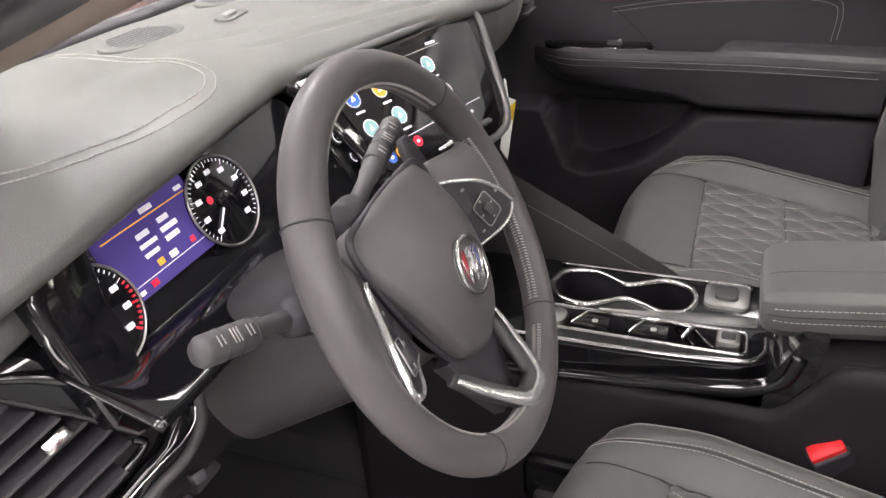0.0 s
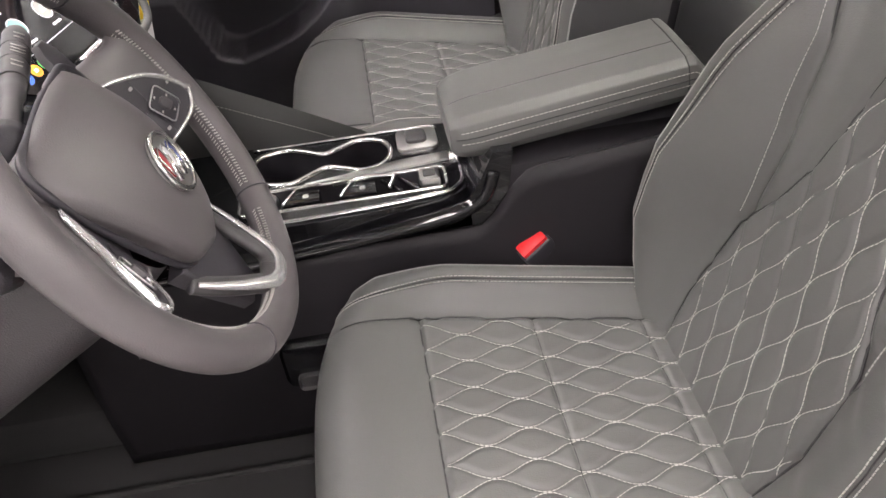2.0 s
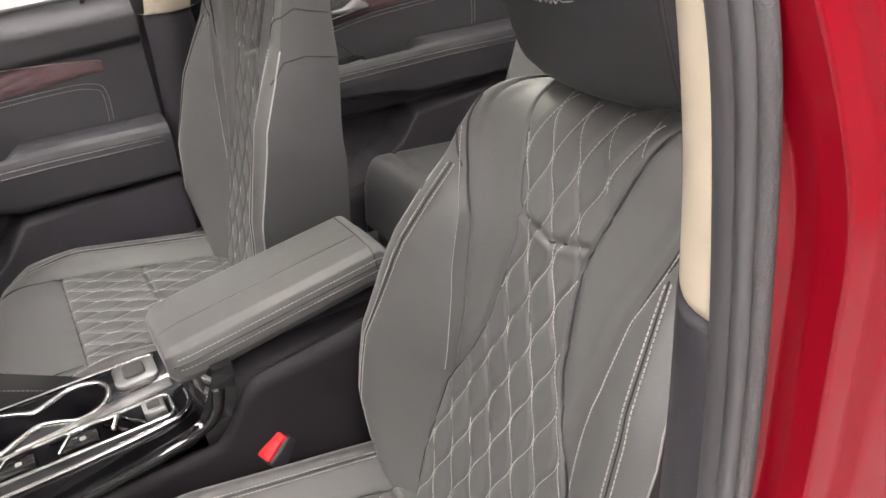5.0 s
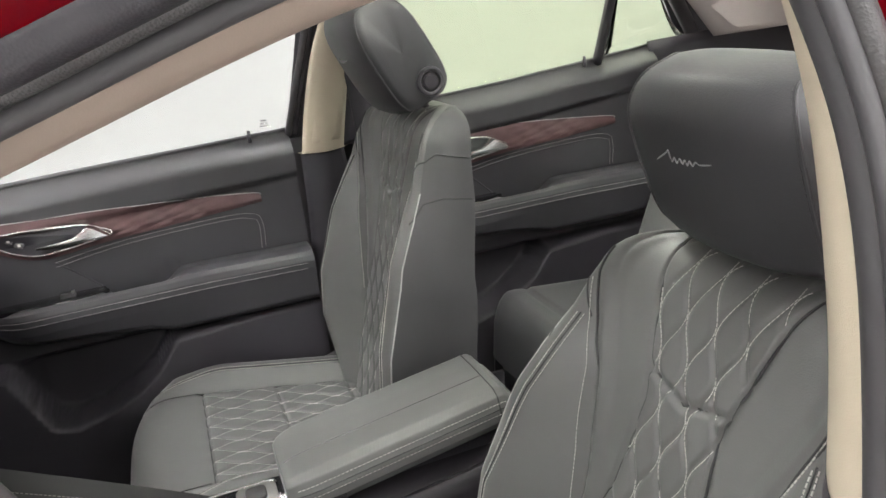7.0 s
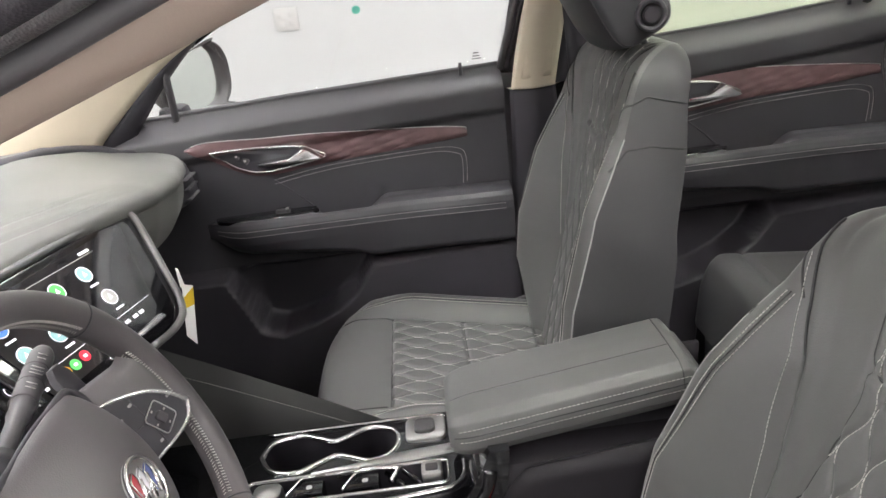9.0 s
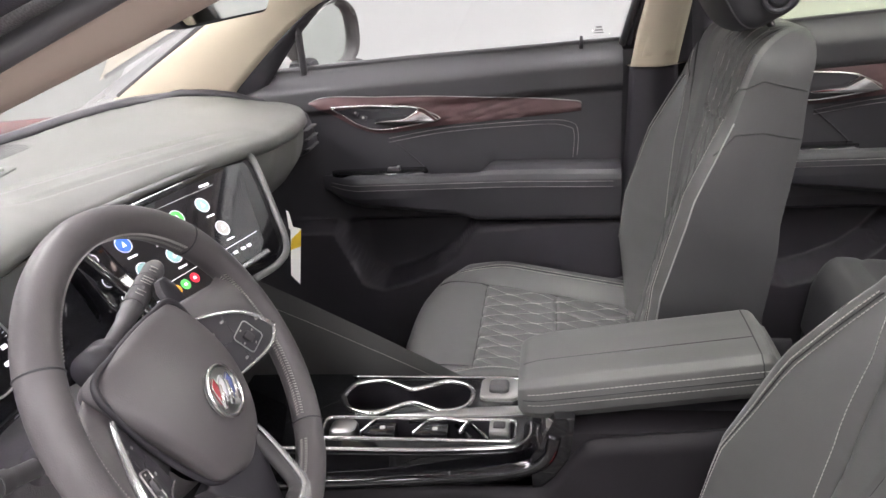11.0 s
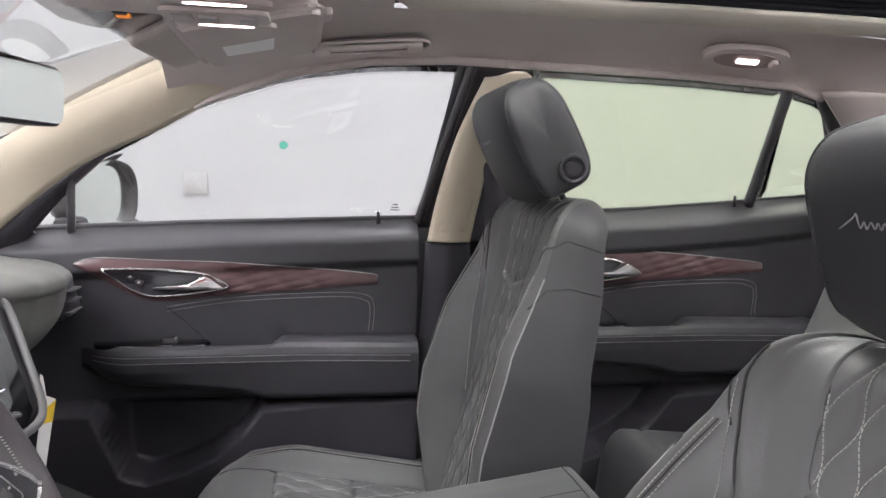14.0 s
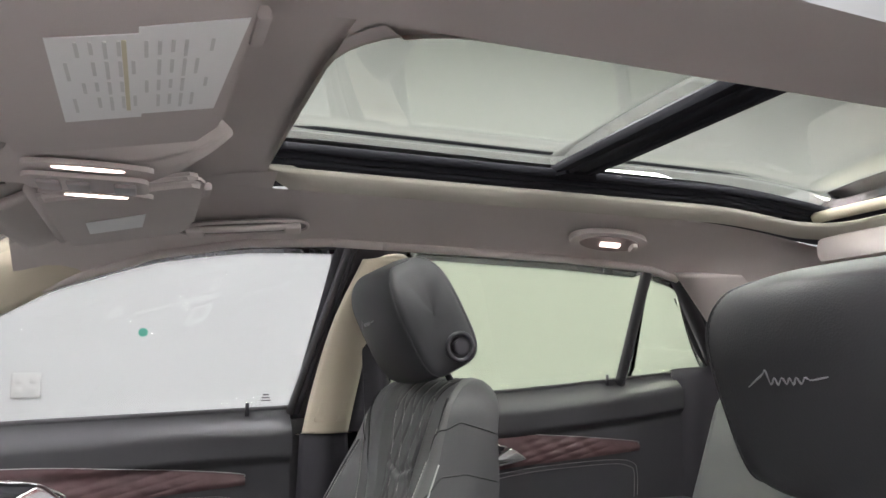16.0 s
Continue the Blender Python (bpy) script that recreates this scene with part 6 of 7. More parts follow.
strip("quarter_skin", [(1.53, 0.730, 1.20), (1.40, 0.640, 1.35), (1.29, 0.575, 1.47)], [(1.97, 0.74, 1.20), (1.97, 0.66, 1.35), (1.97, 0.575, 1.47)], DARK, cp, 0.006, 0.0, 8, 20)
# outer roof skin with the opening for the glass
rp = thing("roof_panel", (0, 0, 0), "black roof skin round the glass sunroof", "car roof", kind="structure")
for nm_, x0_, x1_, y0_, y1_ in (("front_skin", 0.12, 0.33, -0.50, 0.50), ("rear_skin", 1.55, 1.97, -0.52, 0.53), ("side_skin", 0.33, 1.55, 0.33, 0.53), ("side_skin", 0.33, 1.55, -0.52, -0.33)):
    grid_ob(nm_, lambda u, v, a=(x0_, x1_, y0_, y1_): Vector((a[0] + (a[1] - a[0]) * u, a[2] + (a[3] - a[2]) * v, 1.640 - 0.10 * smooth01((0.45 - a[0] - (a[1] - a[0]) * u) / 0.5) ** 1.0 - 0.07 * (abs(a[2] + (a[3] - a[2]) * v) / 0.53) ** 3 - 0.05 * smooth01((a[0] + (a[1] - a[0]) * u - 1.2) / 0.7))), list(np.linspace(0, 1, 24)), list(np.linspace(0, 1, 16)), MATTE, rp, thick=0.005)

# ---- B pillars ----
bp = thing("b_pillar", (0, 0, 0), "beige upper and black lower centre pillar trim on the passenger side", "pillar trim", "centre pillars", kind="structure")
strip("upper_trim", [(0.478, 0.630, 1.108), (0.492, 0.600, 1.20), (0.520, 0.560, 1.32), (0.565, 0.515, 1.435)], [(0.572, 0.640, 1.106), (0.585, 0.612, 1.20), (0.605, 0.57, 1.32), (0.66, 0.515, 1.44)], BEIGE, bp, 0.02, 0.02, 10, 30, (0, -1, 0))
mesh_ob("trim_foot", [(0.478, 0.630, 1.108), (0.572, 0.640, 1.106), (0.60, 0.70, 1.10), (0.478, 0.70, 1.10)], [(0, 1, 2, 3)], BEIGE, bp)
strip("belt_slot", [(0.500, 0.606, 1.13), (0.53, 0.575, 1.28)], [(0.56, 0.614, 1.13), (0.575, 0.58, 1.28)], BEIGE, bp, 0.012, 0.0, 4, 8)
strip("rear_cover", [(0.572, 0.655, 1.106), (0.605, 0.60, 1.30), (0.63, 0.54, 1.44)], [(0.68, 0.72, 1.10), (0.68, 0.66, 1.30), (0.70, 0.55, 1.45)], DARK, bp, 0.01, 0.0, 6, 20)
strip("lower_trim", [(0.44, 0.70, 0.42), (0.462, 0.690, 0.75), (0.474, 0.665, 0.95), (0.478, 0.650, 1.106)], [(0.60, 0.70, 0.42), (0.60, 0.69, 0.75), (0.59, 0.675, 0.95), (0.575, 0.655, 1.106)], DARK, bp, 0.01, 0.03, 10, 30, (0, -1, 0))
box("inner_post", (0.452, 0.715, 0.36), (0.66, 0.775, 1.13), DARK, bp, 0.004)
strip("post_cover", [(0.462, 0.735, 1.12), (0.52, 0.53, 1.47)], [(0.66, 0.735, 1.12), (0.68, 0.53, 1.47)], DARK, bp, 0.01, 0, 4, 12)
belt = thing("seat_belt", (0.55, 0.6, 0.9), "black woven seat belt on the passenger side pillar", "seat belt")
strip("webbing", [(0.03, -0.02, 0.42), (0.05, 0.0, 0.1), (0.06, 0.03, -0.3)], [(0.07, -0.01, 0.42), (0.095, 0.01, 0.1), (0.105, 0.03, -0.3)], DARK, belt, 0.002, 0, 3, 20)
tube("belt_guide", [(0.02, -0.028, 0.43), (0.05, -0.034, 0.40), (0.085, -0.022, 0.43)], 0.008, DARK, belt)

db = thing("driver_b_pillar", (0, 0, 0), "driver side centre pillar with beige trim, grey seal and red jamb", "pillar trim", kind="structure")
strip("upper_trim", [(0.562, -0.664, 1.092), (0.555, -0.664, 1.20), (0.552, -0.645, 1.32), (0.56, -0.60, 1.42)], [(0.540, -0.712, 1.088), (0.532, -0.712, 1.20), (0.528, -0.695, 1.32), (0.53, -0.64, 1.42)], BEIGE, db, 0.02, 0.008, 8, 30, (-1, 0, 0))
strip("lower_trim", [(0.50, -0.655, 0.50), (0.56, -0.655, 0.66), (0.570, -0.652, 0.80), (0.575, -0.652, 0.95), (0.564, -0.662, 1.093)], [(0.44, -0.735, 0.50), (0.495, -0.735, 0.66), (0.518, -0.732, 0.80), (0.535, -0.728, 0.95), (0.538, -0.716, 1.088)], DARK, db, 0.02, 0.015, 10, 40, (-1, 0, 0))
SEAL = [(-0.05, -0.735, 0.47), (0.20, -0.74, 0.465), (0.36, -0.745, 0.48), (0.46, -0.75, 0.56), (0.508, -0.752, 0.70), (0.53, -0.750, 0.85), (0.541, -0.742, 1.0), (0.538, -0.738, 1.13), (0.530, -0.728, 1.27), (0.525, -0.70, 1.36), (0.50, -0.67, 1.43), (0.42, -0.65, 1.46)]
sl = spline(SEAL, 120)
sl = sl + np.array((0, 0.014, 0))
tube("door_seal", sl, 0.012, RUBBER, db, sides=14)
tube("seal_bead", sl + np.array((-0.008, -0.014, 0)), 0.006, RUBBER, db, sides=10)
tube("seal_bead", sl + np.array((0.0, -0.020, 0)), 0.007, GREYPL, db, sides=10)


def jamb(u, v):
    """u up the pillar, v from the seal out to the rear door's skin."""
    z = 0.40 + 1.02 * u
    tilt = float(np.interp(z, [0.4, 0.6, 0.8, 1.0, 1.2, 1.42], [-0.10, -0.045, -0.012, 0.0, -0.006, -0.02]))
    lean = 0.10 * smooth01((z - 1.15) / 0.35)
    P = [(0.545, -0.765), (0.552, -0.775), (0.550, -0.79), (0.553, -0.806), (0.566, -0.812), (0.572, -0.822), (0.600, -0.836), (0.606, -0.85), (0.604, -0.862), (0.63, -0.874), (0.75, -0.885), (1.2, -0.90)]
    k = v * (len(P) - 1)
    i = min(int(k), len(P) - 2)
    f = k - i
    return Vector((P[i][0] + (P[i + 1][0] - P[i][0]) * f + tilt, P[i][1] + (P[i + 1][1] - P[i][1]) * f + lean + 0.02, z))


grid_ob("red_jamb", jamb, list(np.linspace(0, 1, 60)), list(np.linspace(0, 1, 67)), RED, db, "deep red painted door jamb")
strik = thing("door_striker", (0.528, -0.795, 0.783), "zinc door striker on the red door jamb", "door striker")
STM = pose(0, 0, 0, 0, -75, 25) @ Matrix.Diagonal((0.72, 0.72, 0.8, 1))
ZINC = mat("zinc_plate", (0.24, 0.24, 0.22), 0.35, metal=1.0, mottle=0.15)
plate("striker_plate", rrect(-0.032, -0.026, 0.032, 0.026, 0.014), 0, 0.006, ZINC, strik, STM, 0.002)
tube("striker_loop", [STM @ Vector(p) for p in spline([(-0.014, -0.014, 0.0), (-0.016, -0.014, 0.022), (0.0, -0.014, 0.030), (0.016, -0.014, 0.022), (0.014, -0.014, 0)], 24)], 0.005, CHROME, strik, sides=10)
part("striker_bolt", box_bm(0.014, 0.014, 0.006, STM @ Matrix.Translation((0.005, 0.013, 0.008)), 0.002), ALU, strik)
sill = thing("driver_sill", (0, 0, 0), "dark plastic sill trim beside the driver seat", "sill trim", kind="structure")
box("sill_trim", (-0.6, -0.745, 0.30), (0.52, -0.66, 0.455), DARK, sill, 0.02)
box("sill_skin", (-0.6, -0.86, 0.25), (0.52, -0.755, 0.43), RED, sill, 0.03)

# ---- outboard seat side shields ----
for y, x, z, sg in ((-0.385, 0.190, 0.600, -1), (0.370, 0.171, 0.660, 1)):
    sh = thing("seat_side_shield", (x, y, z - 0.12), "dark plastic side shield with switches on the seat base", "seat trim", "seat side shields")
    def sfn(u, v, sg=sg):
        xx = -0.06 + 0.50 * u
        top = float(np.interp(u, [0, 0.2, 0.7, 0.85, 1], [0.0, 0.045, 0.085, 0.11, 0.09]))
        return Vector((xx, sg * (0.262 + 0.022 * math.sin(min(v * 1.5, 1) * math.pi / 2)), top - (0.13 + 0.02 * u) * v))
    grid_ob("shield_face", sfn, list(np.linspace(0, 1, 40)), list(np.linspace(0, 1, 14)), GREYPL, sh, thick=0.012)
    part("hinge_cover", box_bm(0.075, 0.034, 0.11, Matrix.Translation((0.385, sg * 0.262, 0.055)) @ pose(0, 0, 0, 0, 24, 0), 0.016, 4), GREYPL, sh)
    if sg < 0:
        part("label_tab", box_bm(0.045, 0.004, 0.014, Matrix.Translation((0.30, -0.279, 0.055)) @ pose(0, 0, 0, 0, -10, 0), 0.003), GREYPL, sh)

# ---- roof ----
roof = thing("headliner", (0, 0, 0), "grey cloth headliner round a long glass roof", "headliner", kind="structure")


def liner(sg):
    def fn(u, v):
        x = -0.02 + 1.85 * u
        hy, hz = head_line(x)
        if sg < 0:
            hy, hz = min(hy, 0.60), hz + 0.0
        ye, ze = (0.352 if sg > 0 else 0.272), 1.520 - 0.06 * smooth01((x - 1.2) / 0.6) - 0.045 * smooth01((0.34 - x) / 0.3)
        y = hy + (ye - hy) * v
        z = hz + (ze - hz) * math.sin(v * math.pi / 2) ** 0.85
        return Vector((x, sg * y, z))
    return fn


for sg in (1, -1):
    grid_ob("side_liner", liner(sg), list(np.linspace(0, 1, 80)), list(np.linspace(0, 1, 16)), LINER, roof, thick=0.0)
OPX0, OPX1, OPY = 0.355, 1.50, 0.315
def rcorner(cx, cy, r, a0, n=10):
    return [(cx + r * math.cos(radians(a0 + 90 * k / n)), cy + r * math.sin(radians(a0 + 90 * k / n))) for k in range(n + 1)]


# soft turned edge of the cloth that slopes up to the guide rails
lip = rcorner(OPX1 - 0.10, OPY - 0.10, 0.10, 0) + rcorner(OPX0 + 0.02, OPY - 0.02, 0.02, 90) + rcorner(OPX0 + 0.12, -0.115, 0.12, 180) + rcorner(OPX1 - 0.10, -0.135, 0.10, 270)
dense = []
for k in range(len(lip)):
    p, q = Vector(lip[k]), Vector(lip[(k + 1) % len(lip)])
    m_ = max(1, int((q - p).length / 0.03))
    dense += [tuple(p.lerp(q, i / m_)) for i in range(m_)]
lip = dense
V = []
for d, z in ((0.037, 1.5200), (0.030, 1.5225), (0.014, 1.5310), (0.004, 1.5385), (0.0, 1.5440), (0.006, 1.5490), (0.020, 1.5500)):
    for x, y in lip:
        fx = 0.25 if x < 0.6 else 1.0
        V.append((x + d * fx * (1 if x > 0.9 else -1), y + d * (1 if y > 0 else -1), z + (0.018 if x < 0.40 and d > 0.01 else 0) - 0.06 * smooth01((x - 1.2) / 0.6)))
n = len(lip)
# liner cloth in a yellower, dimmer tone for the light through the roof glass
mesh_ob("opening_edge", V, [(k * n + i, k * n + (i + 1) % n, (k + 1) * n + (i + 1) % n, (k + 1) * n + i) for k in range(6) for i in range(n)], mat("roof_lit_cloth", (0.46, 0.43, 0.37), 0.8, grain=0.3, scale=900), roof)
grid_ob("front_liner", lambda u, v: Vector((-0.07 + (OPX0 + 0.07) * u + 0.058 * (1 - u) * smooth01((-0.21 + 0.675 * v - 0.22) / 0.08), -0.31 + 0.675 * v, 1.455 - 0.03 * (1 - smooth01(u / 0.2)) + 0.035 * u + 0.045 * smooth01((u - 0.2) / 0.8) + 0.012 * math.sin(v * math.pi))), list(np.linspace(0, 1, 20)), list(np.linspace(0, 1, 20)), LINER, roof, thick=0.012)
c = [(OPX0, -0.235)] + [(OPX0 + 0.12 - 0.12 * math.cos(a), -(0.115 + 0.12 * math.sin(a))) for a in np.linspace(0, math.pi / 2, 9)]
mesh_ob("corner_liner", [(x, y, 1.540) for x, y in c], [tuple(range(10))], LINER, roof)
def joint(u, v):
    x = -0.02 + 0.39 * u
    k = (x + 0.07) / (OPX0 + 0.07)
    a = Vector((x, 0.354, 1.5205 - 0.045 * smooth01((0.34 - x) / 0.3)))
    b = Vector((x, 0.300, 1.4535 - 0.03 * (1 - smooth01(k / 0.2)) + 0.035 * k + 0.045 * smooth01((k - 0.2) / 0.8)))
    return a.lerp(b, v)


grid_ob("joint_liner", joint, list(np.linspace(0, 1, 24)), list(np.linspace(0, 1, 6)), LINER, roof)
box("rear_liner", (OPX1, -0.33, 1.44), (1.95, 0.33, 1.50), LINER, roof, 0.02)
box("rear_bulkhead", (1.90, -0.75, 0.3), (1.96, 0.75, 1.50), LINER, roof, 0.01)
sun = thing("sunroof", (0, 0, 0), "two-panel glass sunroof with black frame and cross bar", "sunroof", kind="structure")
for sg in (1, -1):
    for k, (y, z, r_) in enumerate(((0.313, 1.556, 0.006), (0.302, 1.565, 0.007), (0.288, 1.573, 0.008))):
        tube("guide_rail", [(x, sg * (y if sg > 0 else y - 0.05), z - 0.045 * smooth01((x - 1.2) / 0.6)) for x in np.linspace(OPX0 - 0.02, OPX1 + 0.03, 30)], r_, MATTE, sun, sides=8)
box("cross_bar", (0.850, -0.30, 1.572), (0.935, 0.30, 1.590), MATTE, sun, 0.006)
for sg in (1, -1):
    plate("bar_gusset", [(0.80, 0.300), (0.85, 0.292), (0.862, 0.262), (0.925, 0.262), (0.94, 0.292), (0.99, 0.300)] if sg > 0 else [(0.99, -0.250), (0.94, -0.242), (0.925, -0.212), (0.862, -0.212), (0.85, -0.242), (0.80, -0.250)], 1.566, 1.580, MATTE, sun, Matrix(), 0.003)
for x in (0.872, 0.908):
    tube("bar_rib", [(x, -0.30, 1.572), (x, 0.30, 1.572)], 0.005, MATTE, sun)
box("front_bar", (0.325, -0.32, 1.575), (0.352, 0.32, 1.60), MATTE, sun, 0.004)
tube("rear_edge", [(OPX1 - 0.02, -0.30, 1.535), (OPX1 - 0.02, 0.30, 1.535)], 0.012, BEIGE, sun)
for nm, x0, x1 in (("roof_glass_front", 0.34, 0.86), ("roof_glass_rear", 0.92, 1.54)):
    pane(nm, lambda u, v, x0=x0, x1=x1: Vector((x0 + (x1 - x0) * u, -0.31 + 0.62 * v, 1.586 + 0.01 * math.sin(v * math.pi) - 0.045 * smooth01((x0 + (x1 - x0) * u - 1.2) / 0.6))), 14, 10, SMOKE, "grey-green tinted sunroof glass panel")

# sun visors
PALEYEL = mat("pale_yellow", (0.66, 0.62, 0.45), 0.6)
PRINT = mat("label_print", (0.68, 0.68, 0.65), 0.6, mottle=0.1, big=60)
for y0, y1, nm, lab in ((-0.43, -0.09, "driver", True), (0.10, 0.46, "passenger", True)):
    vis = thing("sun_visor", (0.15, (y0 + y1) / 2, 1.448), "grey cloth sun visor folded up, with a white printed label", "sun visor", "sun visors")
    w = (y1 - y0) / 2
    vm = pose(0, 0, 0, 0, -11, 0) @ Matrix.Translation((0, 0, 0.0))
    V = [(-0.085, -w), (0.09, -w), (0.105, -w + 0.02), (0.105, w - 0.05), (0.085, w), (-0.07, w), (-0.085, w - 0.02)]
    bm = bmesh.new()
    f = bm.faces.new([bm.verts.new((x, y, -0.010)) for x, y in V])
    r = bmesh.ops.extrude_face_region(bm, geom=[f])
    for v in r["geom"]:
        if isinstance(v, bmesh.types.BMVert):
            v.co.z = 0.010
    bmesh.ops.recalc_face_normals(bm, faces=bm.faces[:])
    bmesh.ops.bevel(bm, geom=bm.edges[:], offset=0.008, segments=3, affect="EDGES")
    bm.transform(vm)
    part("visor_body", bm, LINER, vis)
    if nm == "driver":
        lb = plate("label", [(-0.025, -0.095), (0.03, -0.098), (0.03, -0.108), (0.098, -0.118), (0.088, 0.06), (0.03, 0.062), (0.03, 0.07), (-0.028, 0.072)], -0.0112, -0.0104, PAPER, vis, vm, 0)
        for k in range(12):
            for y0_, y1_ in ((-0.088, -0.060), (-0.055, -0.022), (-0.016, 0.010), (0.016, 0.048)):
                if (k * 7 + int(y1_ * 1000)) % 5:
                    plate("print_bar", rrect(-0.018 + 0.0085 * k, y0_, -0.0155 + 0.0085 * k, y1_ - 0.004 * (k % 3), 0.0005, 2), -0.0117, -0.0113, PRINT, vis, vm, 0)
        plate("yellow_bar", rrect(0.019, -0.09, 0.022, 0.05, 0.001, 2), -0.0118, -0.0114, PALEYEL, vis, vm, 0)
    else:
        lb = plate("label", [(-0.045, -0.02), (0.032, -0.035), (0.027, 0.06), (-0.045, 0.068)], -0.0112, -0.0104, PAPER, vis, vm, 0)
    tube("visor_hinge", [vm @ Vector((-0.09, -w, 0.006)), vm @ Vector((-0.09, w, 0.006))], 0.007, LINER, vis)
    part("visor_clip", box_bm(0.012, 0.050, 0.012, vm @ Matrix.Translation((0.112, -w + 0.10, 0.004)), 0.004), LINER, vis)
    if nm == "driver":
        tube("hinge_arm", [vm @ Vector(p) for p in ((0.06, -w - 0.035, 0.012), (0.10, -w - 0.020, 0.006), (0.108, -w + 0.015, 0.004), (0.104, -w + 0.045, 0.004))], 0.006, LINER, vis, sides=8)
# overhead console with two map lights
oh = thing("overhead_console", (0.088, 0.0, 1.434), "grey overhead console with two lit map lamps and buttons", "overhead console")
WARM = glow("map_lamp", (1.0, 0.80, 0.70), 4.0)
def ohf(a, b):
    xa_ = 0.01 + 0.175 * a
    half = 0.140 - 0.090 * smooth01((a - 0.15) / 0.85)
    edge = (1 - abs(b) ** 3.0) * (1 - max(0.0, a) ** 5) * (1 - max(0.0, -a) ** 8)
    return Vector((xa_ - 0.020 * b * b, half * b, 0.036 + 0.024 * smooth01((a - 0.3) / 0.7) - 0.040 * edge + 0.006 * math.exp(-((b - 0.46) / 0.09) ** 2) * edge + 0.006 * math.exp(-((b + 0.36) / 0.09) ** 2) * edge))


grid_ob("console_shell", ohf, list(np.linspace(-1, 1, 44)), list(np.linspace(-1, 1, 44)), LINER, oh, thick=0.008)
plate("button_strip", rrect(-0.020, -0.026, 0.100, 0.036, 0.014), -0.010, -0.005, LINER, oh, Matrix(), 0.0)
for k, x in enumerate((0.004, 0.032, 0.077)):
    part("roof_button", box_bm(0.022, 0.034, 0.006, Matrix.Translation((x, 0.005, -0.0115)), 0.002), mat("button_grey", (0.36, 0.33, 0.32), 0.5) if k == 0 else bpy.data.materials["button_grey"], oh)
for y in (-0.062, 0.062):
    plate("map_lens", [(0.045 + 0.033 * math.cos(a), y + 0.008 + 0.006 * math.copysign(abs(math.sin(a)) ** 0.7, math.sin(a))) for a in np.linspace(0, 2 * math.pi, 28, endpoint=False)], -0.0075, -0.002, WARM, oh, Matrix(), 0.001)
    plate("lens_recess", [(0.045 + 0.060 * math.cos(a), y + 0.008 + 0.014 * math.sin(a)) for a in np.linspace(0, 2 * math.pi, 28, endpoint=False)], -0.0068, -0.001, LINER, oh, Matrix(), 0.001)
for k in range(2):
    part("call_button", box_bm(0.016, 0.012, 0.005, Matrix.Translation((-0.072, 0.062 - 0.020 * k, -0.003)), 0.002), mat("amber_mark", (0.8, 0.25, 0.03), 0.5, emit=0.5) if k == 0 else DARK, oh)
strip("corner_liner", [(-0.012, 0.20, 1.427), (-0.002, 0.40, 1.429), (0.0, 0.53, 1.440)], [(0.05, 0.20, 1.462), (0.06, 0.42, 1.472), (0.06, 0.53, 1.452)], LINER, roof, 0.012, 0, 8, 20)
# grab handle and rear lamp on the passenger side
gh = thing("grab_handle", (0.34, 0.470, 1.474), "grey fold-down grab handle above the passenger door", "grab handle")
GMX = Matrix((Vector((0.93, -0.20, 0.06)).normalized(), Vector((0.2, 0.93, -0.3)).normalized(), Vector((-0.03, 0.3, 0.95)).normalized())).transposed().to_4x4()
# shade of the hollow behind the grip, painted as a darker plate
RECESS_SHADE = mat("handle_recess_shade", (0.26, 0.235, 0.225), 0.8)
plate("handle_recess_shade", [(0.108 * math.copysign(abs(math.cos(a)) ** 0.5, math.cos(a)), 0.021 * math.copysign(abs(math.sin(a)) ** 0.7, math.sin(a))) for a in np.linspace(0, 2 * math.pi, 40, endpoint=False)], 0.0, 0.006, RECESS_SHADE, gh, GMX, 0.002)
tube("recess_rim", [GMX @ Vector((0.109 * math.copysign(abs(math.cos(a)) ** 0.5, math.cos(a)), 0.022 * math.copysign(abs(math.sin(a)) ** 0.7, math.sin(a)), -0.001)) for a in np.linspace(0, 2 * math.pi, 40, endpoint=False)], 0.0028, LINER, gh, closed=True)
tube("handle_grip", [GMX @ Vector(p) for p in spline([(-0.072, -0.006, -0.001), (-0.05, -0.008, -0.005), (0.05, -0.008, -0.005), (0.072, -0.006, -0.001)], 30)], 0.0085, LINER, gh, sides=12, flat=0.7)
for x in (-0.082, 0.082):
    part("handle_foot", box_bm(0.030, 0.026, 0.014, GMX @ Matrix.Translation((x, 0, -0.004)), 0.005, 3), LINER, gh)
dl_ = thing("rear_reading_lamp", (1.06, 0.435, 1.487), "small rear reading lamp in the headliner, switched on", "reading lamp")
DMX = Matrix((Vector((1, 0, -0.03)).normalized(), Vector((0, 0.88, -0.48)).normalized(), Vector((0.03, 0.48, 0.88)).normalized())).transposed().to_4x4()
plate("lamp_bezel", [(0.09 * math.cos(a), 0.032 * math.copysign(abs(math.sin(a)) ** 0.8, math.sin(a))) for a in np.linspace(0, 2 * math.pi, 32, endpoint=False)], -0.009, 0.004, LINER, dl_, DMX, 0)
# the bowl's dark colour stands in for the shade inside the lamp
plate("lamp_bowl", [(0.07 * math.cos(a), 0.022 * math.sin(a)) for a in np.linspace(0, 2 * math.pi, 32, endpoint=False)], -0.0115, -0.009, mat("lamp_bowl_shade", (0.25, 0.20, 0.19), 0.6), dl_, DMX, 0)
part("lamp_lens", box_bm(0.045, 0.011, 0.006, DMX @ Matrix.Translation((0.0, 0.0, -0.013)), 0.002), WARM, dl_)
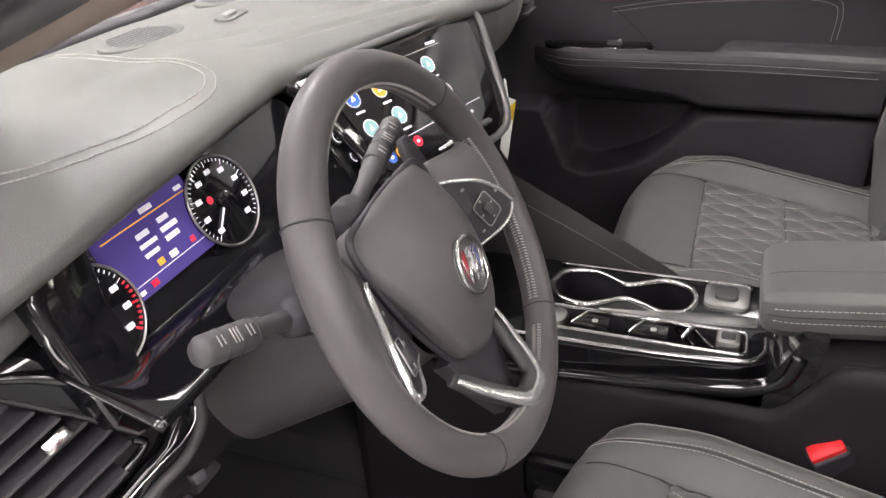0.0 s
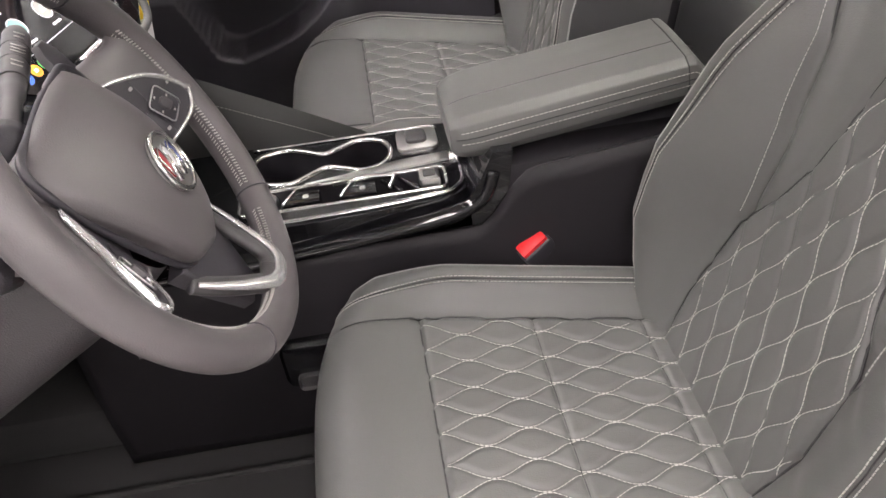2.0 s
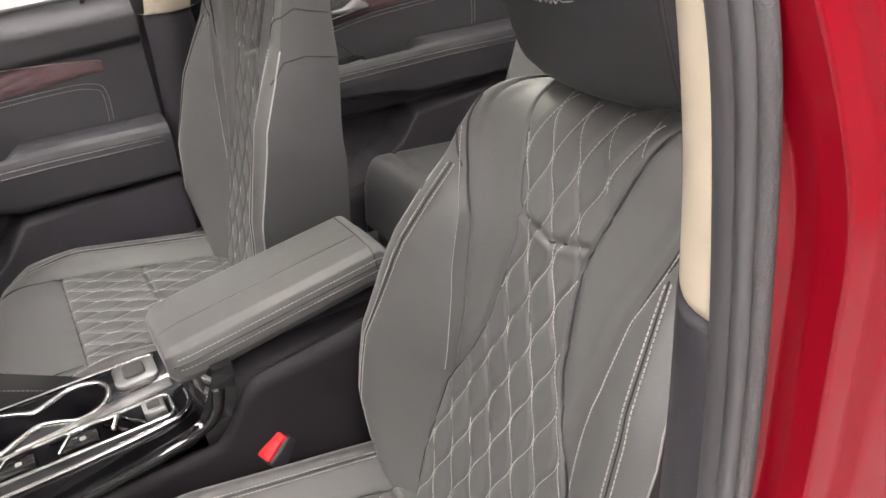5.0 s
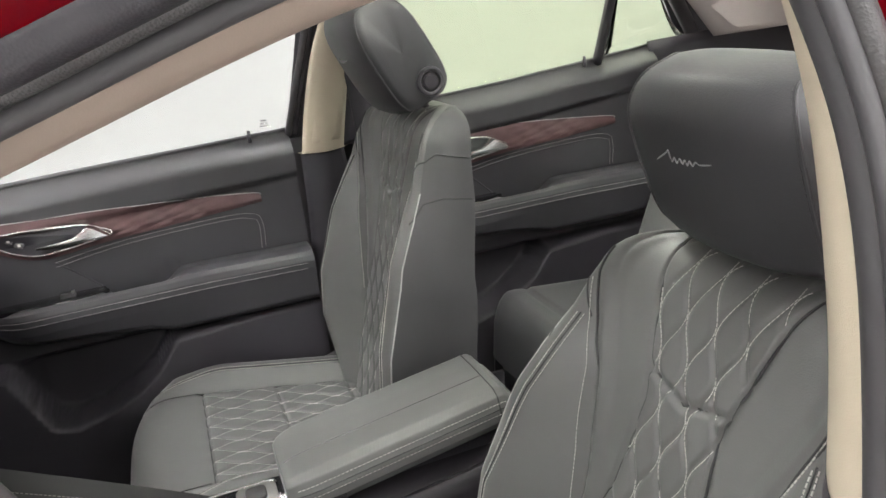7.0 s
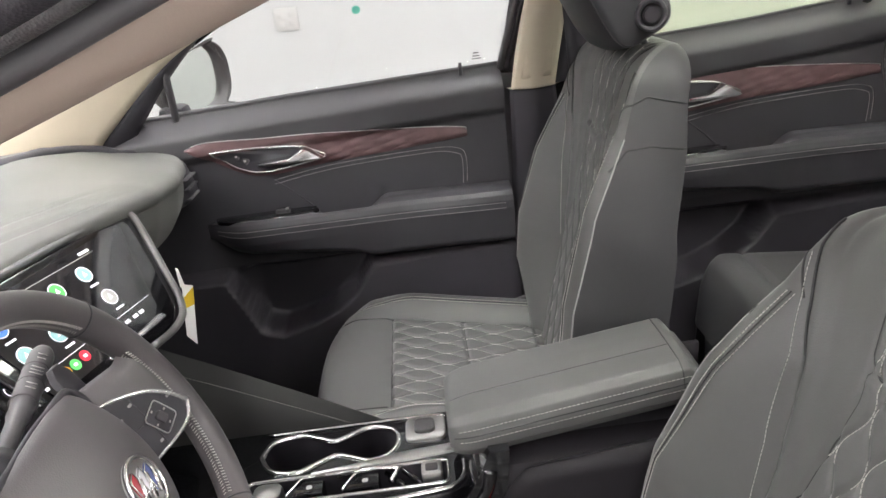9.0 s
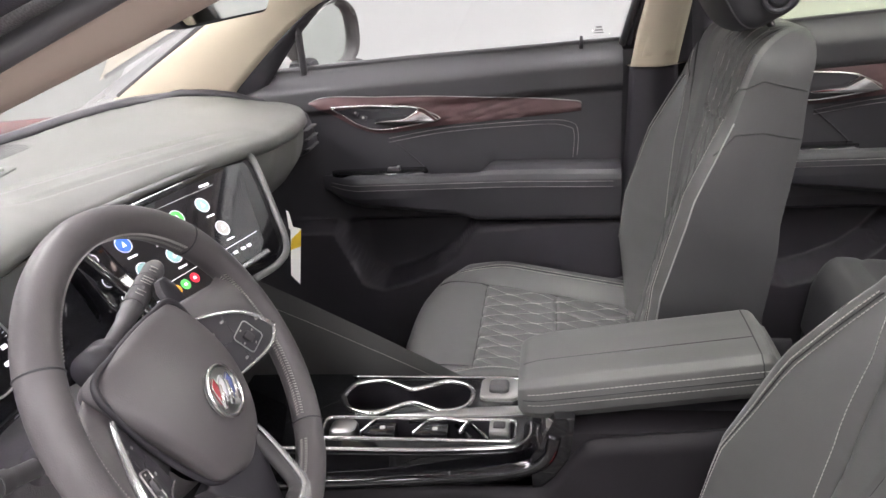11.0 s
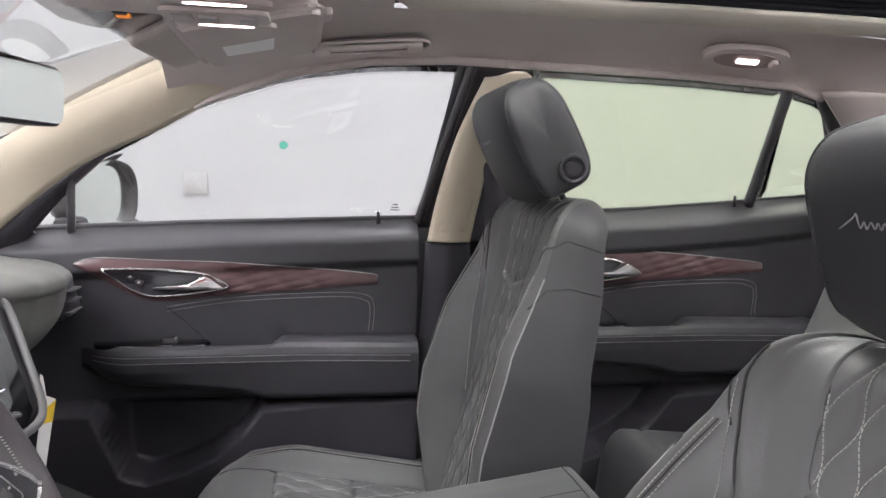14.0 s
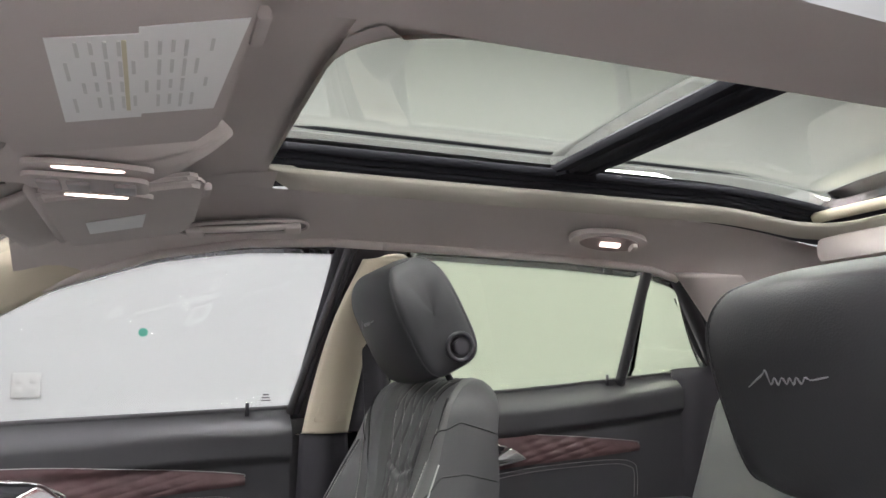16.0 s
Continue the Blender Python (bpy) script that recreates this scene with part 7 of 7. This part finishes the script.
part("coat_hook", box_bm(0.014, 0.02, 0.014, DMX @ Matrix.Translation((0.055, 0.0, -0.014)), 0.004), LINER, dl_)
# rear view mirror on the windscreen
rv = thing("rear_view_mirror", (-0.080, -0.005, 1.335), "black-rimmed rear view mirror hung from the windscreen", "mirror")
MIR = mat("mirror_glass", (0.85, 0.88, 0.85), 0.01, metal=1.0, mottle=0)
RMX = Matrix((Vector((0.13, 0.991, 0)).normalized(), Vector((0.02, -0.003, 1)).normalized(), Vector((0.991, -0.13, -0.02)).normalized())).transposed().to_4x4()
plate("mirror_case", rrect(-0.112, -0.036, 0.112, 0.036, 0.02), -0.03, 0.0, DARK, rv, RMX, 0.004)
plate("mirror_face", rrect(-0.108, -0.032, 0.108, 0.032, 0.017), 0.0, 0.0015, MIR, rv, RMX, 0)
tube("mirror_stem", [(-0.02, 0, 0.0), (-0.05, 0.0, 0.05), (-0.07, 0, 0.075)], 0.012, DARK, rv)

# ---- door mirror outside ----
dm = thing("door_mirror", (-0.217, 0.835, 1.185), "dark door mirror with red cap outside the passenger window", "door mirror")
DMM = pose(0, 0, 0, 0, 0, -24)


def mirror_shell(u, v):
    """u round the oval, v from the deep front of the shell over its lip and in to the glass."""
    R = [(-0.075, 0.05), (-0.072, 0.45), (-0.055, 0.75), (-0.02, 0.95), (0.012, 1.0), (0.020, 0.965), (0.016, 0.90), (0.004, 0.84), (-0.002, 0.82)]
    q = v * (len(R) - 1)
    i = min(int(q), len(R) - 2)
    x, r = (R[i][k] + (R[i + 1][k] - R[i][k]) * (q - i) for k in (0, 1))
    c, sn = math.cos(u), math.sin(u)
    return DMM @ Vector((x, 0.118 * r * math.copysign(abs(c) ** 0.75, c), 0.080 * r * math.copysign(abs(sn) ** 0.75, sn) * (1 + 0.12 * c)))


grid_ob("mirror_housing", mirror_shell, list(np.linspace(0, 2 * math.pi, 56, endpoint=False)), list(np.linspace(0, 1, 33)), GREYPL, dm, close_u=True)
gl = [mirror_shell(u, 1.0) for u in np.linspace(0, 2 * math.pi, 56, endpoint=False)]
mesh_ob("mirror_face", gl, [tuple(range(56))], MIR, dm, False)
box("mirror_foot", (-0.06, -0.12, -0.085), (0.0, -0.05, -0.04), DARK, dm, 0.015)
hood = grid_ob("bonnet", lambda u, v: Vector((-1.9 + 1.02 * u, -0.78 + 1.56 * v, 0.80 + 0.15 * u ** 0.7 + 0.04 * math.sin(v * math.pi))), list(np.linspace(0, 1, 20)), list(np.linspace(0, 1, 20)), RED, None, thick=0.01)
tagged(hood, "deep red painted bonnet ahead of the windscreen", "bonnet")
fend = grid_ob("fender", lambda u, v: Vector((-1.9 + 1.5 * u, 0.78 + 0.12 * math.sin(v * math.pi / 2), 1.0 - 0.6 * v + 0.05 * u)), list(np.linspace(0, 1, 20)), list(np.linspace(0, 1, 12)), RED, None, thick=0.01)
tagged(fend, "deep red painted front wing", "car wing")
cowlp = box("wiper_cowl", (-0.92, -0.72, 0.98), (-0.80, 0.72, 1.045), DARK, None, 0.01)
tagged(cowlp, "black plastic cowl below the windscreen", "cowl")

# ---- rear bench ----
bench = thing("rear_bench", (0.845, 0, 0.345), "black leather rear bench seat", "car seat")


def bench_fn(u, v):
    x = -0.02 + 0.5 * u
    y = -0.60 + 1.20 * v
    z = 0.385 - 0.05 * u - 0.16 * (1 - math.sqrt(max(0.0, 1 - (1 - min(u / 0.12, 1)) ** 2))) - 0.12 * (1 - math.sqrt(max(0.0, 1 - (1 - min(min(v, 1 - v) / 0.07, 1)) ** 2))) - 0.006 * max(0, 1 - abs(u - 0.2) / 0.02) - 0.03 * math.exp(-((y - 0.0) / 0.1) ** 2)
    return Vector((x + 0.03 * (1 - smooth01(min(v, 1 - v) / 0.08)), y, z))


grid_ob("bench_cushion", bench_fn, list(np.linspace(0, 1, 50)), list(np.linspace(0, 1, 90)), LEATHER_SIDE, bench)
box("bench_base", (0.02, -0.58, -0.05), (0.48, 0.58, 0.27), DARK, bench, 0.02)
part("bench_back", box_bm(0.14, 1.16, 0.56, Matrix.Translation((0.54, 0, 0.56)) @ pose(0, 0, 0, 0, 22, 0), 0.05, 4), LEATHER, bench)
tagged(stitches("bench_stitching", [([bench_fn(0.2, v) + Vector((0, 0, 0.001)) for v in np.linspace(0.06, 0.94, 60)], [Vector((0, 0, 1))] * 60)], bench), kind="stuff")

# ---- power outlet on the wall ----
ol = thing("wall_outlet", (-0.337, 3.2, 1.16), "white double power outlet plate on the white wall", "power outlet")
# white plastic, colour darkened in step with the dimmed wall behind it
PLW_DIM = mat("dimmed_white_plastic", (0.33, 0.33, 0.32), 0.4)
plate("cover_plate", rrect(-0.062, -0.058, 0.062, 0.058, 0.006), 0, 0.012, PLW_DIM, ol, pose(0, 0, 0, 90, 0, 0), 0.003)
for x in (-0.03, 0.03):
    for z in (-0.022, 0.022):
        plate("socket", rrect(x - 0.016, z - 0.015, x + 0.016, z + 0.015, 0.008), 0.012, 0.0135, PLW_DIM, ol, pose(0, 0, 0, 90, 0, 0), 0.0005)
